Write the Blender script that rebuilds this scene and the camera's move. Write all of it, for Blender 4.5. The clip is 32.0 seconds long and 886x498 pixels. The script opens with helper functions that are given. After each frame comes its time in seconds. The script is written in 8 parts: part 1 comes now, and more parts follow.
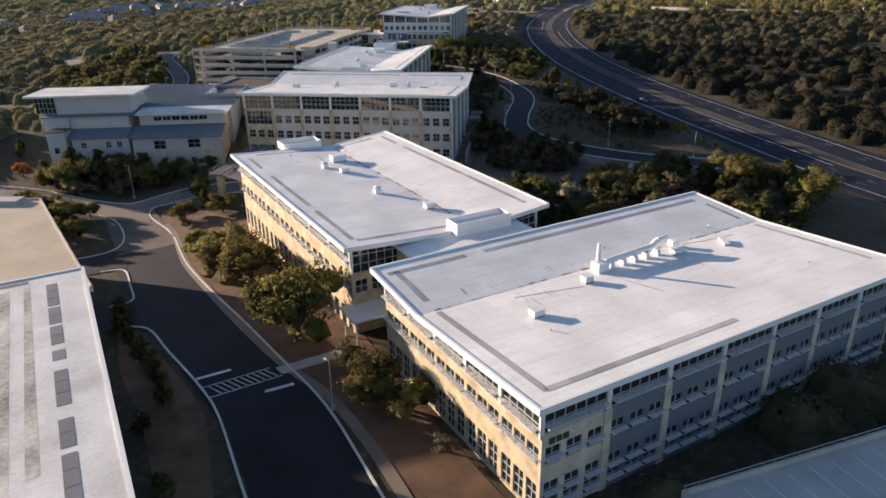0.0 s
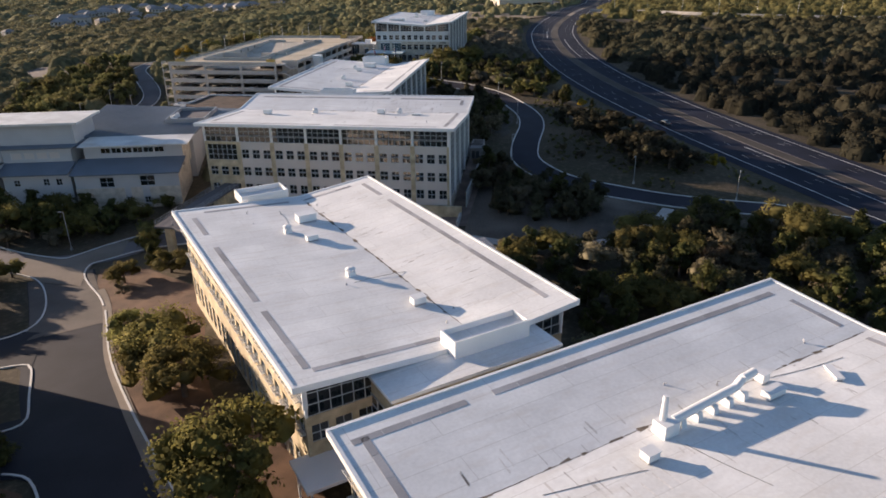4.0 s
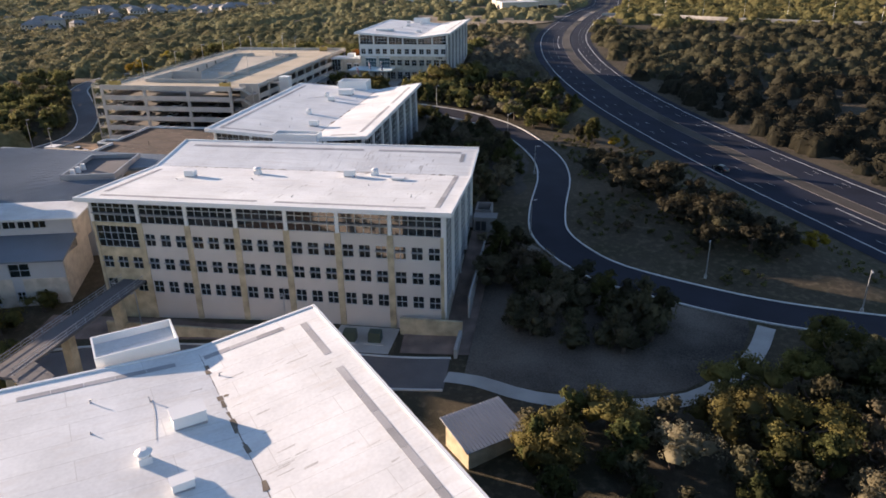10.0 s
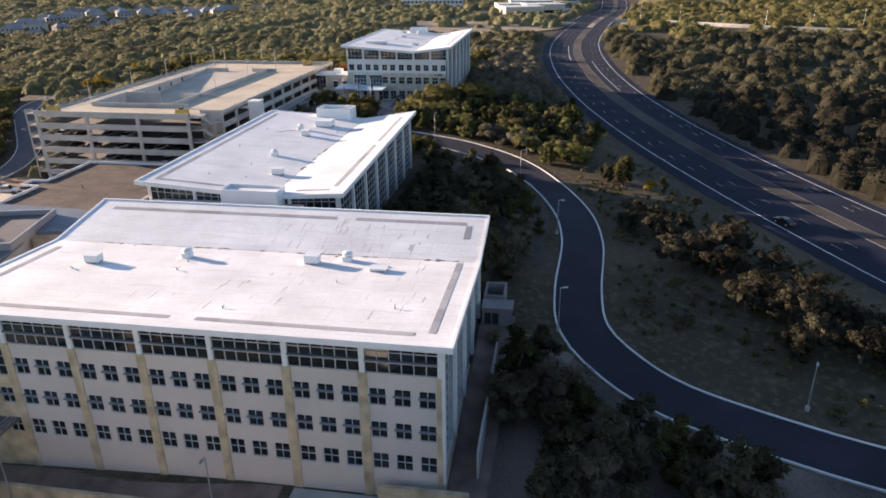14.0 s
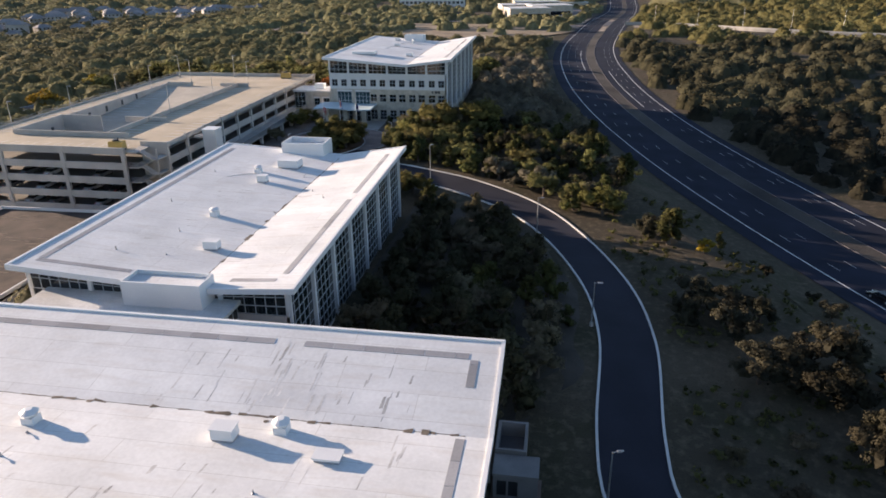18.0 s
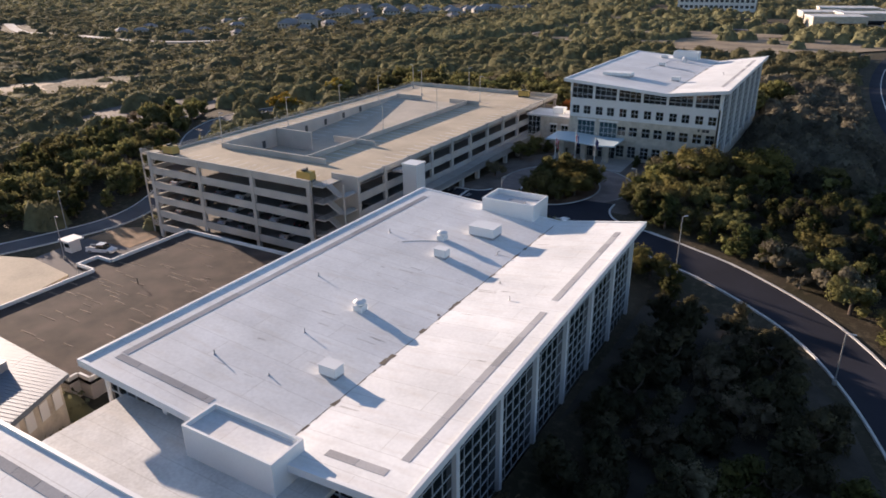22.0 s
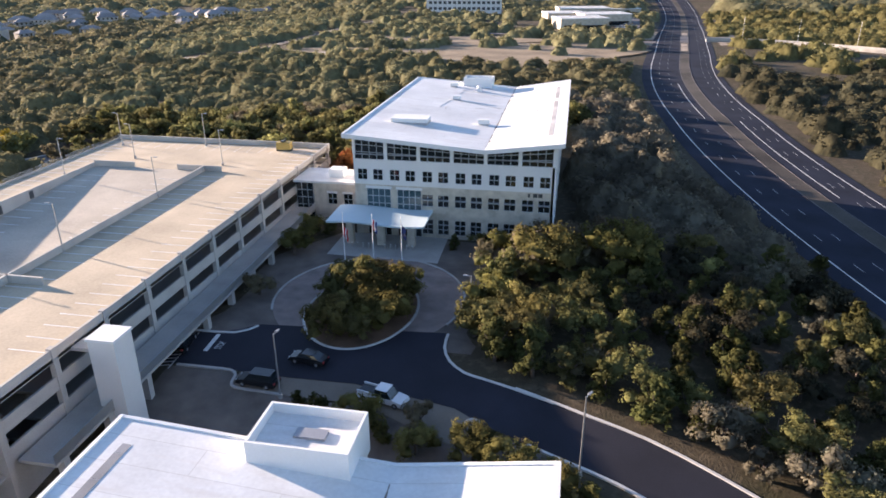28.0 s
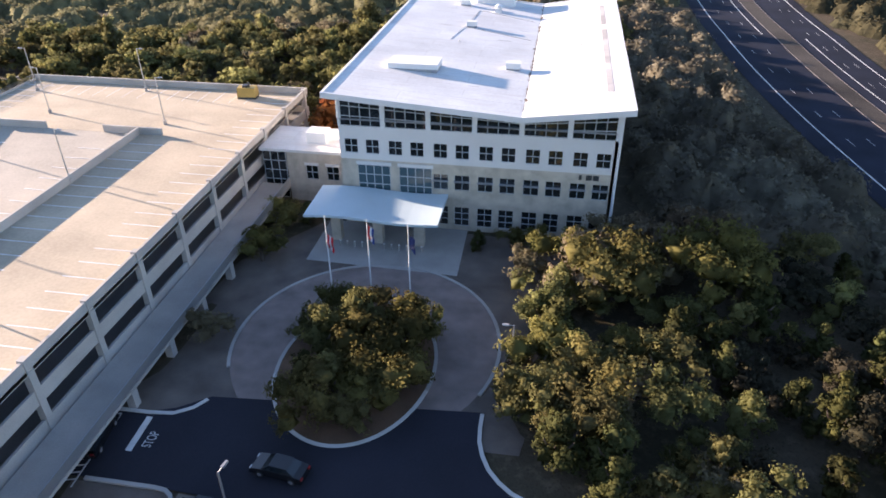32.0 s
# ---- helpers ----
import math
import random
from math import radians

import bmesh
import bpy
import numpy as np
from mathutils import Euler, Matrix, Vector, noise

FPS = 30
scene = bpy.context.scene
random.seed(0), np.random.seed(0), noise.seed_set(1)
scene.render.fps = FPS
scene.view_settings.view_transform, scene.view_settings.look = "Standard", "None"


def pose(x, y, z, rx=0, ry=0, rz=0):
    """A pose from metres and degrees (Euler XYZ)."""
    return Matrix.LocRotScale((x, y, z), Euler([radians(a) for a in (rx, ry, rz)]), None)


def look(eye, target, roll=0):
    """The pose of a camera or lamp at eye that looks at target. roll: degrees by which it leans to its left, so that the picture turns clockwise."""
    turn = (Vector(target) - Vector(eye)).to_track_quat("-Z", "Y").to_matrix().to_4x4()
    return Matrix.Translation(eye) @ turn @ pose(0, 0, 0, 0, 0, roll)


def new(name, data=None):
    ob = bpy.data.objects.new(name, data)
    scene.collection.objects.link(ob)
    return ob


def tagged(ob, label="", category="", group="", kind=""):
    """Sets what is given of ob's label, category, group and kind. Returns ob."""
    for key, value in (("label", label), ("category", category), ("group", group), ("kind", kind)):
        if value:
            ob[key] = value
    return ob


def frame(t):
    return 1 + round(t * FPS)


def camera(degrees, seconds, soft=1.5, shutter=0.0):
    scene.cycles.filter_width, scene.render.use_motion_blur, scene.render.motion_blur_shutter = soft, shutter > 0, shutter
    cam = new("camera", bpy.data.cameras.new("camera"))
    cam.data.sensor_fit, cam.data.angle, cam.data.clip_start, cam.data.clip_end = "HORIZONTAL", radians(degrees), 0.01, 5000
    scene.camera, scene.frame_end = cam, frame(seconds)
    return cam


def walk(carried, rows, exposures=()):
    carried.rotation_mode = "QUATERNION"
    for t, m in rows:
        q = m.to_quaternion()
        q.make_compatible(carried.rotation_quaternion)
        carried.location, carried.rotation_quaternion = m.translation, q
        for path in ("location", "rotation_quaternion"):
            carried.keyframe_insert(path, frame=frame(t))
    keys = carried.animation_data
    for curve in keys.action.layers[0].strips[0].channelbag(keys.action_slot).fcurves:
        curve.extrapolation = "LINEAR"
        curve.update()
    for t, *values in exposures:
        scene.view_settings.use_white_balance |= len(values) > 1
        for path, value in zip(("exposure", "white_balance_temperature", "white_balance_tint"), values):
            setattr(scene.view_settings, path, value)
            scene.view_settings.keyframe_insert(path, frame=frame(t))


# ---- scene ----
cam = camera(65.5, 32.0, soft=1.7)
METRES, EYE, TILT, LEAN, TURN = 283.0, 42.9, 0.0, 0.0, 9.6
ROWS = [
    (0.0, 0.0, 0.0, 0.0, -0.36, -22.7, 0.86),
    (0.5, 0.0004, 0.0129, 0.0006, -0.35, -22.69, 0.86),
    (1.0, 0.0008, 0.0263, 0.0011, -0.37, -22.69, 0.87),
    (1.5, 0.0011, 0.0402, 0.0017, -0.38, -22.7, 0.87),
    (2.0, 0.0016, 0.0545, 0.0025, -0.39, -22.7, 0.87),
    (2.5, 0.0021, 0.069, 0.0032, -0.4, -22.71, 0.87),
    (3.0, 0.0026, 0.0838, 0.0037, -0.41, -22.71, 0.87),
    (3.5, 0.003, 0.0991, 0.0042, -0.41, -22.69, 0.86),
    (5.5, 0.0049, 0.1611, 0.0047, -0.38, -22.74, 0.81),
    (6.0, 0.0053, 0.1769, 0.0048, -0.39, -22.76, 0.85),
    (6.5, 0.0059, 0.1926, 0.005, -0.4, -22.79, 0.85),
    (7.0, 0.0062, 0.2083, 0.0049, -0.41, -22.79, 0.85),
    (7.5, 0.0069, 0.2242, 0.0049, -0.4, -22.79, 0.84),
    (8.0, 0.0073, 0.2401, 0.005, -0.42, -22.8, 0.81),
    (8.5, 0.0079, 0.2561, 0.0049, -0.43, -22.79, 0.82),
    (9.0, 0.0081, 0.272, 0.0051, -0.45, -22.81, 0.79),
    (9.5, 0.0084, 0.2881, 0.0052, -0.45, -22.78, 0.78),
    (10.0, 0.0086, 0.3041, 0.0058, -0.46, -22.79, 0.76),
    (10.5, 0.0087, 0.3202, 0.0063, -0.46, -22.77, 0.74),
    (11.0, 0.009, 0.3363, 0.0069, -0.46, -22.76, 0.73),
    (11.5, 0.0093, 0.3526, 0.007, -0.45, -22.73, 0.71),
    (12.0, 0.0096, 0.3688, 0.0075, -0.44, -22.73, 0.7),
    (12.5, 0.0098, 0.3849, 0.0076, -0.43, -22.72, 0.67),
    (13.0, 0.0099, 0.4013, 0.0074, -0.43, -22.7, 0.64),
    (13.5, 0.0101, 0.4176, 0.0074, -0.42, -22.7, 0.62),
    (14.0, 0.0103, 0.4338, 0.0074, -0.42, -22.69, 0.6),
    (14.5, 0.0105, 0.4499, 0.0074, -0.4, -22.69, 0.56),
    (16.5, 0.0133, 0.5128, 0.0074, -0.3, -22.73, 0.48),
    (17.0, 0.0136, 0.529, 0.0069, -0.29, -22.74, 0.48),
    (17.5, 0.0139, 0.545, 0.0063, -0.29, -22.75, 0.5),
    (18.0, 0.0142, 0.5611, 0.0064, -0.3, -22.78, 0.51),
    (18.5, 0.0143, 0.5773, 0.0067, -0.3, -22.76, 0.52),
    (19.0, 0.0147, 0.5937, 0.0073, -0.25, -22.76, 0.5),
    (19.5, 0.0148, 0.6103, 0.0075, 2.14, -22.76, 0.54),
    (20.0, 0.0152, 0.6267, 0.0075, 7.88, -22.64, 0.61),
    (20.5, 0.0155, 0.643, 0.0075, 13.96, -22.57, 0.69),
    (21.0, 0.0151, 0.6594, 0.0076, 19.8, -22.55, 0.73),
    (21.5, 0.0141, 0.6753, 0.0079, 20.95, -22.59, 0.74),
    (22.0, 0.0122, 0.691, 0.0082, 21.04, -22.65, 0.69),
    (22.5, 0.0095, 0.7067, 0.0085, 21.02, -22.69, 0.69),
    (23.0, 0.0064, 0.7221, 0.0089, 21.04, -22.72, 0.67),
    (23.5, 0.0029, 0.7375, 0.0092, 21.07, -22.78, 0.65),
    (24.0, -0.0009, 0.7528, 0.0096, 21.09, -22.82, 0.66),
    (24.5, -0.0051, 0.7681, 0.0099, 21.1, -22.85, 0.62),
    (26.5, -0.0235, 0.8282, 0.0115, 18.04, -22.96, 0.51),
    (27.0, -0.0281, 0.8429, 0.0123, 8.82, -23.01, 0.33),
    (27.5, -0.0338, 0.8579, 0.0129, 1.76, -23.02, 0.22),
    (28.0, -0.038, 0.8735, 0.013, 0.88, -22.96, 0.23),
    (28.5, -0.0413, 0.8892, 0.0131, 0.67, -22.9, 0.27),
    (29.0, -0.0442, 0.9048, 0.0132, 0.5, -22.85, 0.29),
    (29.5, -0.0467, 0.9204, 0.0136, 0.33, -22.82, 0.29),
    (30.0, -0.0486, 0.9364, 0.0139, 0.22, -22.8, 0.29),
    (30.5, -0.0503, 0.9523, 0.0139, 0.13, -22.79, 0.3),
    (31.0, -0.0515, 0.968, 0.0138, 0.08, -24.66, 0.35),
    (31.5, -0.0522, 0.9811, 0.0136, 0.02, -28.29, 0.33),
    (32.0, -0.0522, 0.9912, 0.0133, -0.01, -31.65, 0.32),
]
EXPOSURES = [(0.0, 1.13, 6950, 20), (6.0, 1.08, 6950, 20), (13.0, 1.65, 7000, 23), (17.0, 1.27, 6950, 20), (20.0, 1.5, 6850, 21), (21.0, 1.24, 6800, 22), (24.0, 1.1, 6800, 22), (26.5, 1.2, 6750, 22), (27.0, 1.4, 6750, 22), (28.0, 1.92, 6700, 22), (29.5, 2.14, 6700, 23), (32.0, 2.05, 6700, 24)]
walk(cam, [(t, pose(0, 0, EYE, TILT, LEAN, TURN) @ pose(METRES * x, METRES * y, METRES * z, 90 + pitch, roll, yaw)) for t, x, y, z, yaw, pitch, roll in ROWS], EXPOSURES)

# ---- light: a low winter sun in the west, clear sky ----
SUN_TO = Vector((-math.cos(radians(16)) * math.cos(radians(10.9)), math.sin(radians(16)) * math.cos(radians(10.9)), math.sin(radians(10.9))))
sky_world = bpy.data.worlds.new("sky")
scene.world = sky_world
sky_world.use_nodes = True
_nt = sky_world.node_tree
_sky = _nt.nodes.new("ShaderNodeTexSky")
_sky.sky_type = "NISHITA"
_sky.sun_disc = False
_sky.sun_elevation = radians(10.9)
_sky.sun_rotation = math.atan2(SUN_TO.x, SUN_TO.y)
_sky.air_density, _sky.dust_density, _sky.ozone_density = 1.0, 0.35, 2.6
_bg = _nt.nodes["Background"]
_bg.inputs["Strength"].default_value = 0.097
_nt.links.new(_sky.outputs[0], _bg.inputs[0])
_sun = bpy.data.lights.new("sun", "SUN")
_sun.energy, _sun.angle, _sun.color = 5.0, radians(0.6), (1.0, 0.84, 0.66)
sun_lamp = new("sun", _sun)
sun_lamp.matrix_world = look((0, 0, 300), Vector((0, 0, 300)) - SUN_TO)

# ---- materials ----
MATS = {}


def mat(name, color, rough=0.7, metal=0.0, vary=0.12, scale=1.0, grain=6.0, bump=0.15, color2=None, rand=0.0, spec=0.4, island=0.0, seams=None):
    """A worn surface: broad stains and fine grain round one base colour, with a fine relief."""
    m = bpy.data.materials.new(name)
    m.use_nodes = True
    n, l = m.node_tree.nodes, m.node_tree.links
    b = n["Principled BSDF"]
    b.inputs["Roughness"].default_value, b.inputs["Metallic"].default_value = rough, metal
    b.inputs["Specular IOR Level"].default_value = spec
    co = n.new("ShaderNodeTexCoord")
    big = n.new("ShaderNodeTexNoise")
    big.inputs["Scale"].default_value, big.inputs["Detail"].default_value = 0.16 * scale, 5
    fine = n.new("ShaderNodeTexNoise")
    fine.inputs["Scale"].default_value, fine.inputs["Detail"].default_value = grain * scale, 4
    for t in (big, fine):
        l.new(co.outputs["Object"], t.inputs["Vector"])
    add = n.new("ShaderNodeMath")
    add.operation = "MULTIPLY_ADD"
    l.new(fine.outputs[0], add.inputs[0])
    add.inputs[1].default_value = 0.45
    l.new(big.outputs[0], add.inputs[2])
    ramp = n.new("ShaderNodeMapRange")
    ramp.inputs[1].default_value, ramp.inputs[2].default_value = 0.45, 1.0
    l.new(add.outputs[0], ramp.inputs[0])
    mix = n.new("ShaderNodeMix")
    mix.data_type = "RGBA"
    c2 = color2 or tuple(c * (1 - 2 * vary) for c in color)
    c1 = tuple(min(1, c * (1 + vary * 0.6)) for c in color)
    mix.inputs["A"].default_value, mix.inputs["B"].default_value = (*c2, 1), (*c1, 1)
    l.new(ramp.outputs[0], mix.inputs["Factor"])
    out = mix.outputs["Result"]
    if rand or island:
        hsv = n.new("ShaderNodeHueSaturation")
        if rand:
            src = n.new("ShaderNodeObjectInfo").outputs["Random"]
        else:
            src = n.new("ShaderNodeNewGeometry").outputs["Random Per Island"]
        amt = rand or island
        mr = n.new("ShaderNodeMapRange")
        mr.inputs[3].default_value, mr.inputs[4].default_value = 1 - amt, 1 + amt
        l.new(src, mr.inputs[0])
        l.new(mr.outputs[0], hsv.inputs["Value"])
        l.new(out, hsv.inputs["Color"])
        out = hsv.outputs[0]
    if seams:
        br = n.new("ShaderNodeTexBrick")
        br.inputs["Scale"].default_value = 1.0
        br.inputs["Brick Width"].default_value, br.inputs["Row Height"].default_value = seams
        br.inputs["Mortar Size"].default_value, br.inputs["Mortar Smooth"].default_value = 0.05, 0.6
        br.inputs["Color1"].default_value, br.inputs["Color2"].default_value, br.inputs["Mortar"].default_value = (1, 1, 1, 1), (0.94, 0.94, 0.95, 1), (0.79, 0.78, 0.77, 1)
        l.new(co.outputs["Object"], br.inputs["Vector"])
        st = n.new("ShaderNodeTexNoise")
        st.inputs["Scale"].default_value, st.inputs["Detail"].default_value, st.inputs["Distortion"].default_value = 0.8, 8, 0.0
        stretch = n.new("ShaderNodeMapping")
        stretch.inputs["Scale"].default_value = (0.28, 1.3, 1.0)
        l.new(co.outputs["Object"], stretch.inputs["Vector"])
        l.new(stretch.outputs[0], st.inputs["Vector"])
        sr = n.new("ShaderNodeMapRange")
        sr.inputs[1].default_value, sr.inputs[2].default_value, sr.inputs[3].default_value, sr.inputs[4].default_value = 0.52, 0.78, 0.0, 0.5
        l.new(st.outputs[0], sr.inputs[0])
        m1, m2 = n.new("ShaderNodeMix"), n.new("ShaderNodeMix")
        m1.data_type = m2.data_type = "RGBA"
        m1.blend_type = "MULTIPLY"
        m1.inputs["Factor"].default_value = 1.0
        l.new(out, m1.inputs["A"])
        l.new(br.outputs["Color"], m1.inputs["B"])
        l.new(sr.outputs[0], m2.inputs["Factor"])
        l.new(m1.outputs["Result"], m2.inputs["A"])
        m2.inputs["B"].default_value = (0.55, 0.51, 0.46, 1)
        out = m2.outputs["Result"]
    l.new(out, b.inputs["Base Color"])
    if bump:
        bp = n.new("ShaderNodeBump")
        bp.inputs["Strength"].default_value, bp.inputs["Distance"].default_value = bump, 0.05
        l.new(fine.outputs[0], bp.inputs["Height"])
        l.new(bp.outputs[0], b.inputs["Normal"])
    MATS[name] = m
    return m


def foliage(name, dark, light, warm=0.3, through_leaf=0.38):
    """Leaves: colour shifts from tree to tree, clump to clump and leaf to leaf, with some light through them."""
    m = bpy.data.materials.new(name)
    m.use_nodes = True
    n, l = m.node_tree.nodes, m.node_tree.links
    b = n["Principled BSDF"]
    b.inputs["Roughness"].default_value, b.inputs["Specular IOR Level"].default_value = 0.9, 0.06
    geo, info, co = n.new("ShaderNodeNewGeometry"), n.new("ShaderNodeObjectInfo"), n.new("ShaderNodeTexCoord")
    no = n.new("ShaderNodeTexNoise")
    no.inputs["Scale"].default_value = 0.35
    l.new(geo.outputs["Position"], no.inputs["Vector"])
    add = n.new("ShaderNodeMath")
    add.operation = "MULTIPLY_ADD"
    l.new(geo.outputs["Random Per Island"], add.inputs[0])
    add.inputs[1].default_value = 0.2
    l.new(no.outputs[0], add.inputs[2])
    mr = n.new("ShaderNodeMapRange")
    mr.inputs[1].default_value, mr.inputs[2].default_value = 0.3, 0.86
    l.new(add.outputs[0], mr.inputs[0])
    mix = n.new("ShaderNodeMix")
    mix.data_type = "RGBA"
    mix.inputs["A"].default_value, mix.inputs["B"].default_value = (*dark, 1), (*light, 1)
    l.new(mr.outputs[0], mix.inputs["Factor"])
    wide = n.new("ShaderNodeTexNoise")
    wide.inputs["Scale"].default_value, wide.inputs["Detail"].default_value = 0.035, 3
    l.new(geo.outputs["Position"], wide.inputs["Vector"])
    tone = n.new("ShaderNodeMix")
    tone.data_type, tone.blend_type = "RGBA", "MULTIPLY"
    wr = n.new("ShaderNodeMapRange")
    wr.inputs[1].default_value, wr.inputs[2].default_value = 0.4, 0.62
    l.new(wide.outputs[0], wr.inputs[0])
    l.new(wr.outputs[0], tone.inputs["Factor"])
    l.new(mix.outputs["Result"], tone.inputs["A"])
    tone.inputs["B"].default_value = (0.78, 0.74, 0.72, 1)
    leafy = n.new("ShaderNodeTexNoise")
    leafy.inputs["Scale"].default_value, leafy.inputs["Detail"].default_value = 1.6, 4
    l.new(geo.outputs["Position"], leafy.inputs["Vector"])
    relief = n.new("ShaderNodeBump")
    relief.inputs["Strength"].default_value, relief.inputs["Distance"].default_value = 0.5, 0.35
    l.new(leafy.outputs[0], relief.inputs["Height"])
    l.new(relief.outputs[0], b.inputs["Normal"])
    hsv = n.new("ShaderNodeHueSaturation")
    hr, vr = n.new("ShaderNodeMapRange"), n.new("ShaderNodeMapRange")
    hr.inputs[3].default_value, hr.inputs[4].default_value = 0.5 - 0.045 * warm, 0.5 + 0.02
    vr.inputs[3].default_value, vr.inputs[4].default_value = 0.7, 1.25
    sc = n.new("ShaderNodeMath")
    sc.operation = "FRACT"
    mul = n.new("ShaderNodeMath")
    mul.operation = "MULTIPLY"
    mul.inputs[1].default_value = 7.31
    l.new(info.outputs["Random"], mul.inputs[0])
    l.new(mul.outputs[0], sc.inputs[0])
    l.new(info.outputs["Random"], hr.inputs[0])
    l.new(sc.outputs[0], vr.inputs[0])
    l.new(hr.outputs[0], hsv.inputs["Hue"])
    l.new(vr.outputs[0], hsv.inputs["Value"])
    l.new(tone.outputs["Result"], hsv.inputs["Color"])
    l.new(hsv.outputs[0], b.inputs["Base Color"])
    tr = n.new("ShaderNodeBsdfTranslucent")
    l.new(hsv.outputs[0], tr.inputs["Color"])
    ms = n.new("ShaderNodeMixShader")
    ms.inputs[0].default_value = through_leaf
    l.new(b.outputs[0], ms.inputs[1])
    l.new(tr.outputs[0], ms.inputs[2])
    l.new(ms.outputs[0], n["Material Output"].inputs["Surface"])
    MATS[name] = m
    return m


def glass(name, tint, rough=0.05):
    m = bpy.data.materials.new(name)
    m.use_nodes = True
    n, l = m.node_tree.nodes, m.node_tree.links
    b = n["Principled BSDF"]
    b.inputs["Base Color"].default_value = (*tint, 1)
    b.inputs["Roughness"].default_value, b.inputs["IOR"].default_value = rough, 1.52
    b.inputs["Specular IOR Level"].default_value = 0.9
    no = n.new("ShaderNodeTexNoise")
    no.inputs["Scale"].default_value = 0.7
    bp = n.new("ShaderNodeBump")
    bp.inputs["Strength"].default_value, bp.inputs["Distance"].default_value = 0.06, 0.02
    l.new(no.outputs[0], bp.inputs["Height"])
    l.new(bp.outputs[0], b.inputs["Normal"])
    MATS[name] = m
    return m


membrane = mat("roof_membrane", (0.757, 0.764, 0.75), 0.65, vary=0.12, scale=0.9, grain=3, bump=0.12, seams=(15.0, 3.0))
membrane_old = mat("old_roof_membrane", (0.67, 0.68, 0.662), 0.7, vary=0.2, scale=1.2, grain=3, bump=0.12, seams=(15.0, 2.4))
pad_dark = mat("dark_walk_pad", (0.16, 0.17, 0.20), 0.85, vary=0.15, rand=0.2)
pad_grey = mat("walk_pad_grey", (0.36, 0.36, 0.37), 0.85, vary=0.15, rand=0.18)
frame_grey = mat("grey_window_frame", (0.44, 0.47, 0.48), 0.5, vary=0.05, bump=0.0)
panel_slate = mat("blue_grey_wall_panel", (0.145, 0.163, 0.197), 0.75, vary=0.07, bump=0.1)
metal_white = mat("white_painted_metal", (0.72, 0.73, 0.73), 0.45, vary=0.05, bump=0.05)
metal_grey = mat("grey_metal", (0.35, 0.36, 0.38), 0.45, metal=0.4, vary=0.1, bump=0.05)
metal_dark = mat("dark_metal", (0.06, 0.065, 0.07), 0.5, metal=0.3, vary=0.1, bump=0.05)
limestone = mat("tan_limestone", (0.55, 0.455, 0.305), 0.85, vary=0.28, scale=3.0, grain=5, bump=0.35)
stone_pale = mat("pale_limestone", (0.57, 0.51, 0.42), 0.85, vary=0.2, scale=4.0, grain=4, bump=0.35)
panel = mat("beige_wall_panel", (0.55, 0.505, 0.465), 0.8, vary=0.06, bump=0.1)
panel_white = mat("white_wall_panel", (0.68, 0.68, 0.67), 0.7, vary=0.06, bump=0.08)
precast = mat("precast_concrete", (0.46, 0.44, 0.41), 0.85, vary=0.14, scale=1.3, bump=0.2)
deck_mat = mat("parking_deck_concrete", (0.51, 0.43, 0.315), 0.9, vary=0.16, scale=0.8, grain=4, bump=0.15)
# Concrete darkened in colour for the shade between the garage levels.
shade_floor = mat("shaded_garage_floor", (0.22, 0.21, 0.20), 0.9, vary=0.15)
gravel_roof = mat("brown_gravel_roof", (0.092, 0.064, 0.05), 0.95, vary=0.42, scale=1.5, grain=10, bump=0.4)
asphalt = mat("asphalt", (0.020, 0.0215, 0.030), 0.8, vary=0.25, spec=0.2, scale=0.8, grain=8, bump=0.2)
asphalt_old = mat("worn_asphalt", (0.125, 0.12, 0.125), 0.9, vary=0.2, scale=0.8, grain=8, bump=0.2)
concrete = mat("concrete", (0.42, 0.40, 0.37), 0.9, vary=0.14, scale=1.5, bump=0.2)
kerb_mat = mat("kerb_concrete", (0.60, 0.59, 0.56), 0.85, vary=0.1, scale=2, bump=0.2)
paint = mat("road_paint", (0.72, 0.72, 0.70), 0.7, vary=0.15, scale=3, bump=0.1)
paint_yellow = mat("yellow_paint", (0.44, 0.31, 0.09), 0.6, vary=0.15, scale=3, bump=0.1)
mulch = mat("brown_mulch", (0.155, 0.09, 0.055), 0.95, vary=0.3, scale=2, grain=8, bump=0.6)
bark = mat("bark", (0.13, 0.10, 0.08), 0.95, vary=0.3, scale=6, bump=0.8)
pole_mat = mat("galvanised_pole", (0.45, 0.46, 0.47), 0.4, metal=0.7, vary=0.08, bump=0.03)
tyre_mat = mat("tyre_rubber", (0.02, 0.02, 0.021), 0.85, vary=0.1, bump=0.1)
standing_seam = mat("grey_blue_metal_roof", (0.15, 0.185, 0.225), 0.6, metal=0.25, vary=0.1, scale=1.0, bump=0.05)
pane_dark = glass("dark_tinted_glass", (0.012, 0.018, 0.022))
pane_blue = glass("blue_tinted_glass", (0.03, 0.07, 0.085))
leaf_oak = foliage("live_oak_leaves", (0.066, 0.066, 0.027), (0.268, 0.238, 0.085), through_leaf=0.5)
leaf_cedar = foliage("juniper_leaves", (0.037, 0.043, 0.020), (0.140, 0.145, 0.052))
# Olive leaves paled and greyed, so distant haze is in their colour.
leaf_haze = foliage("haze_paled_olive_leaves", (0.126, 0.123, 0.073), (0.315, 0.289, 0.168))
leaf_thicket = foliage("grey_winter_brush", (0.125, 0.118, 0.09), (0.30, 0.28, 0.20))
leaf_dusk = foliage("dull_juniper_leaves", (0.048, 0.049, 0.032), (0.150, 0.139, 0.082))
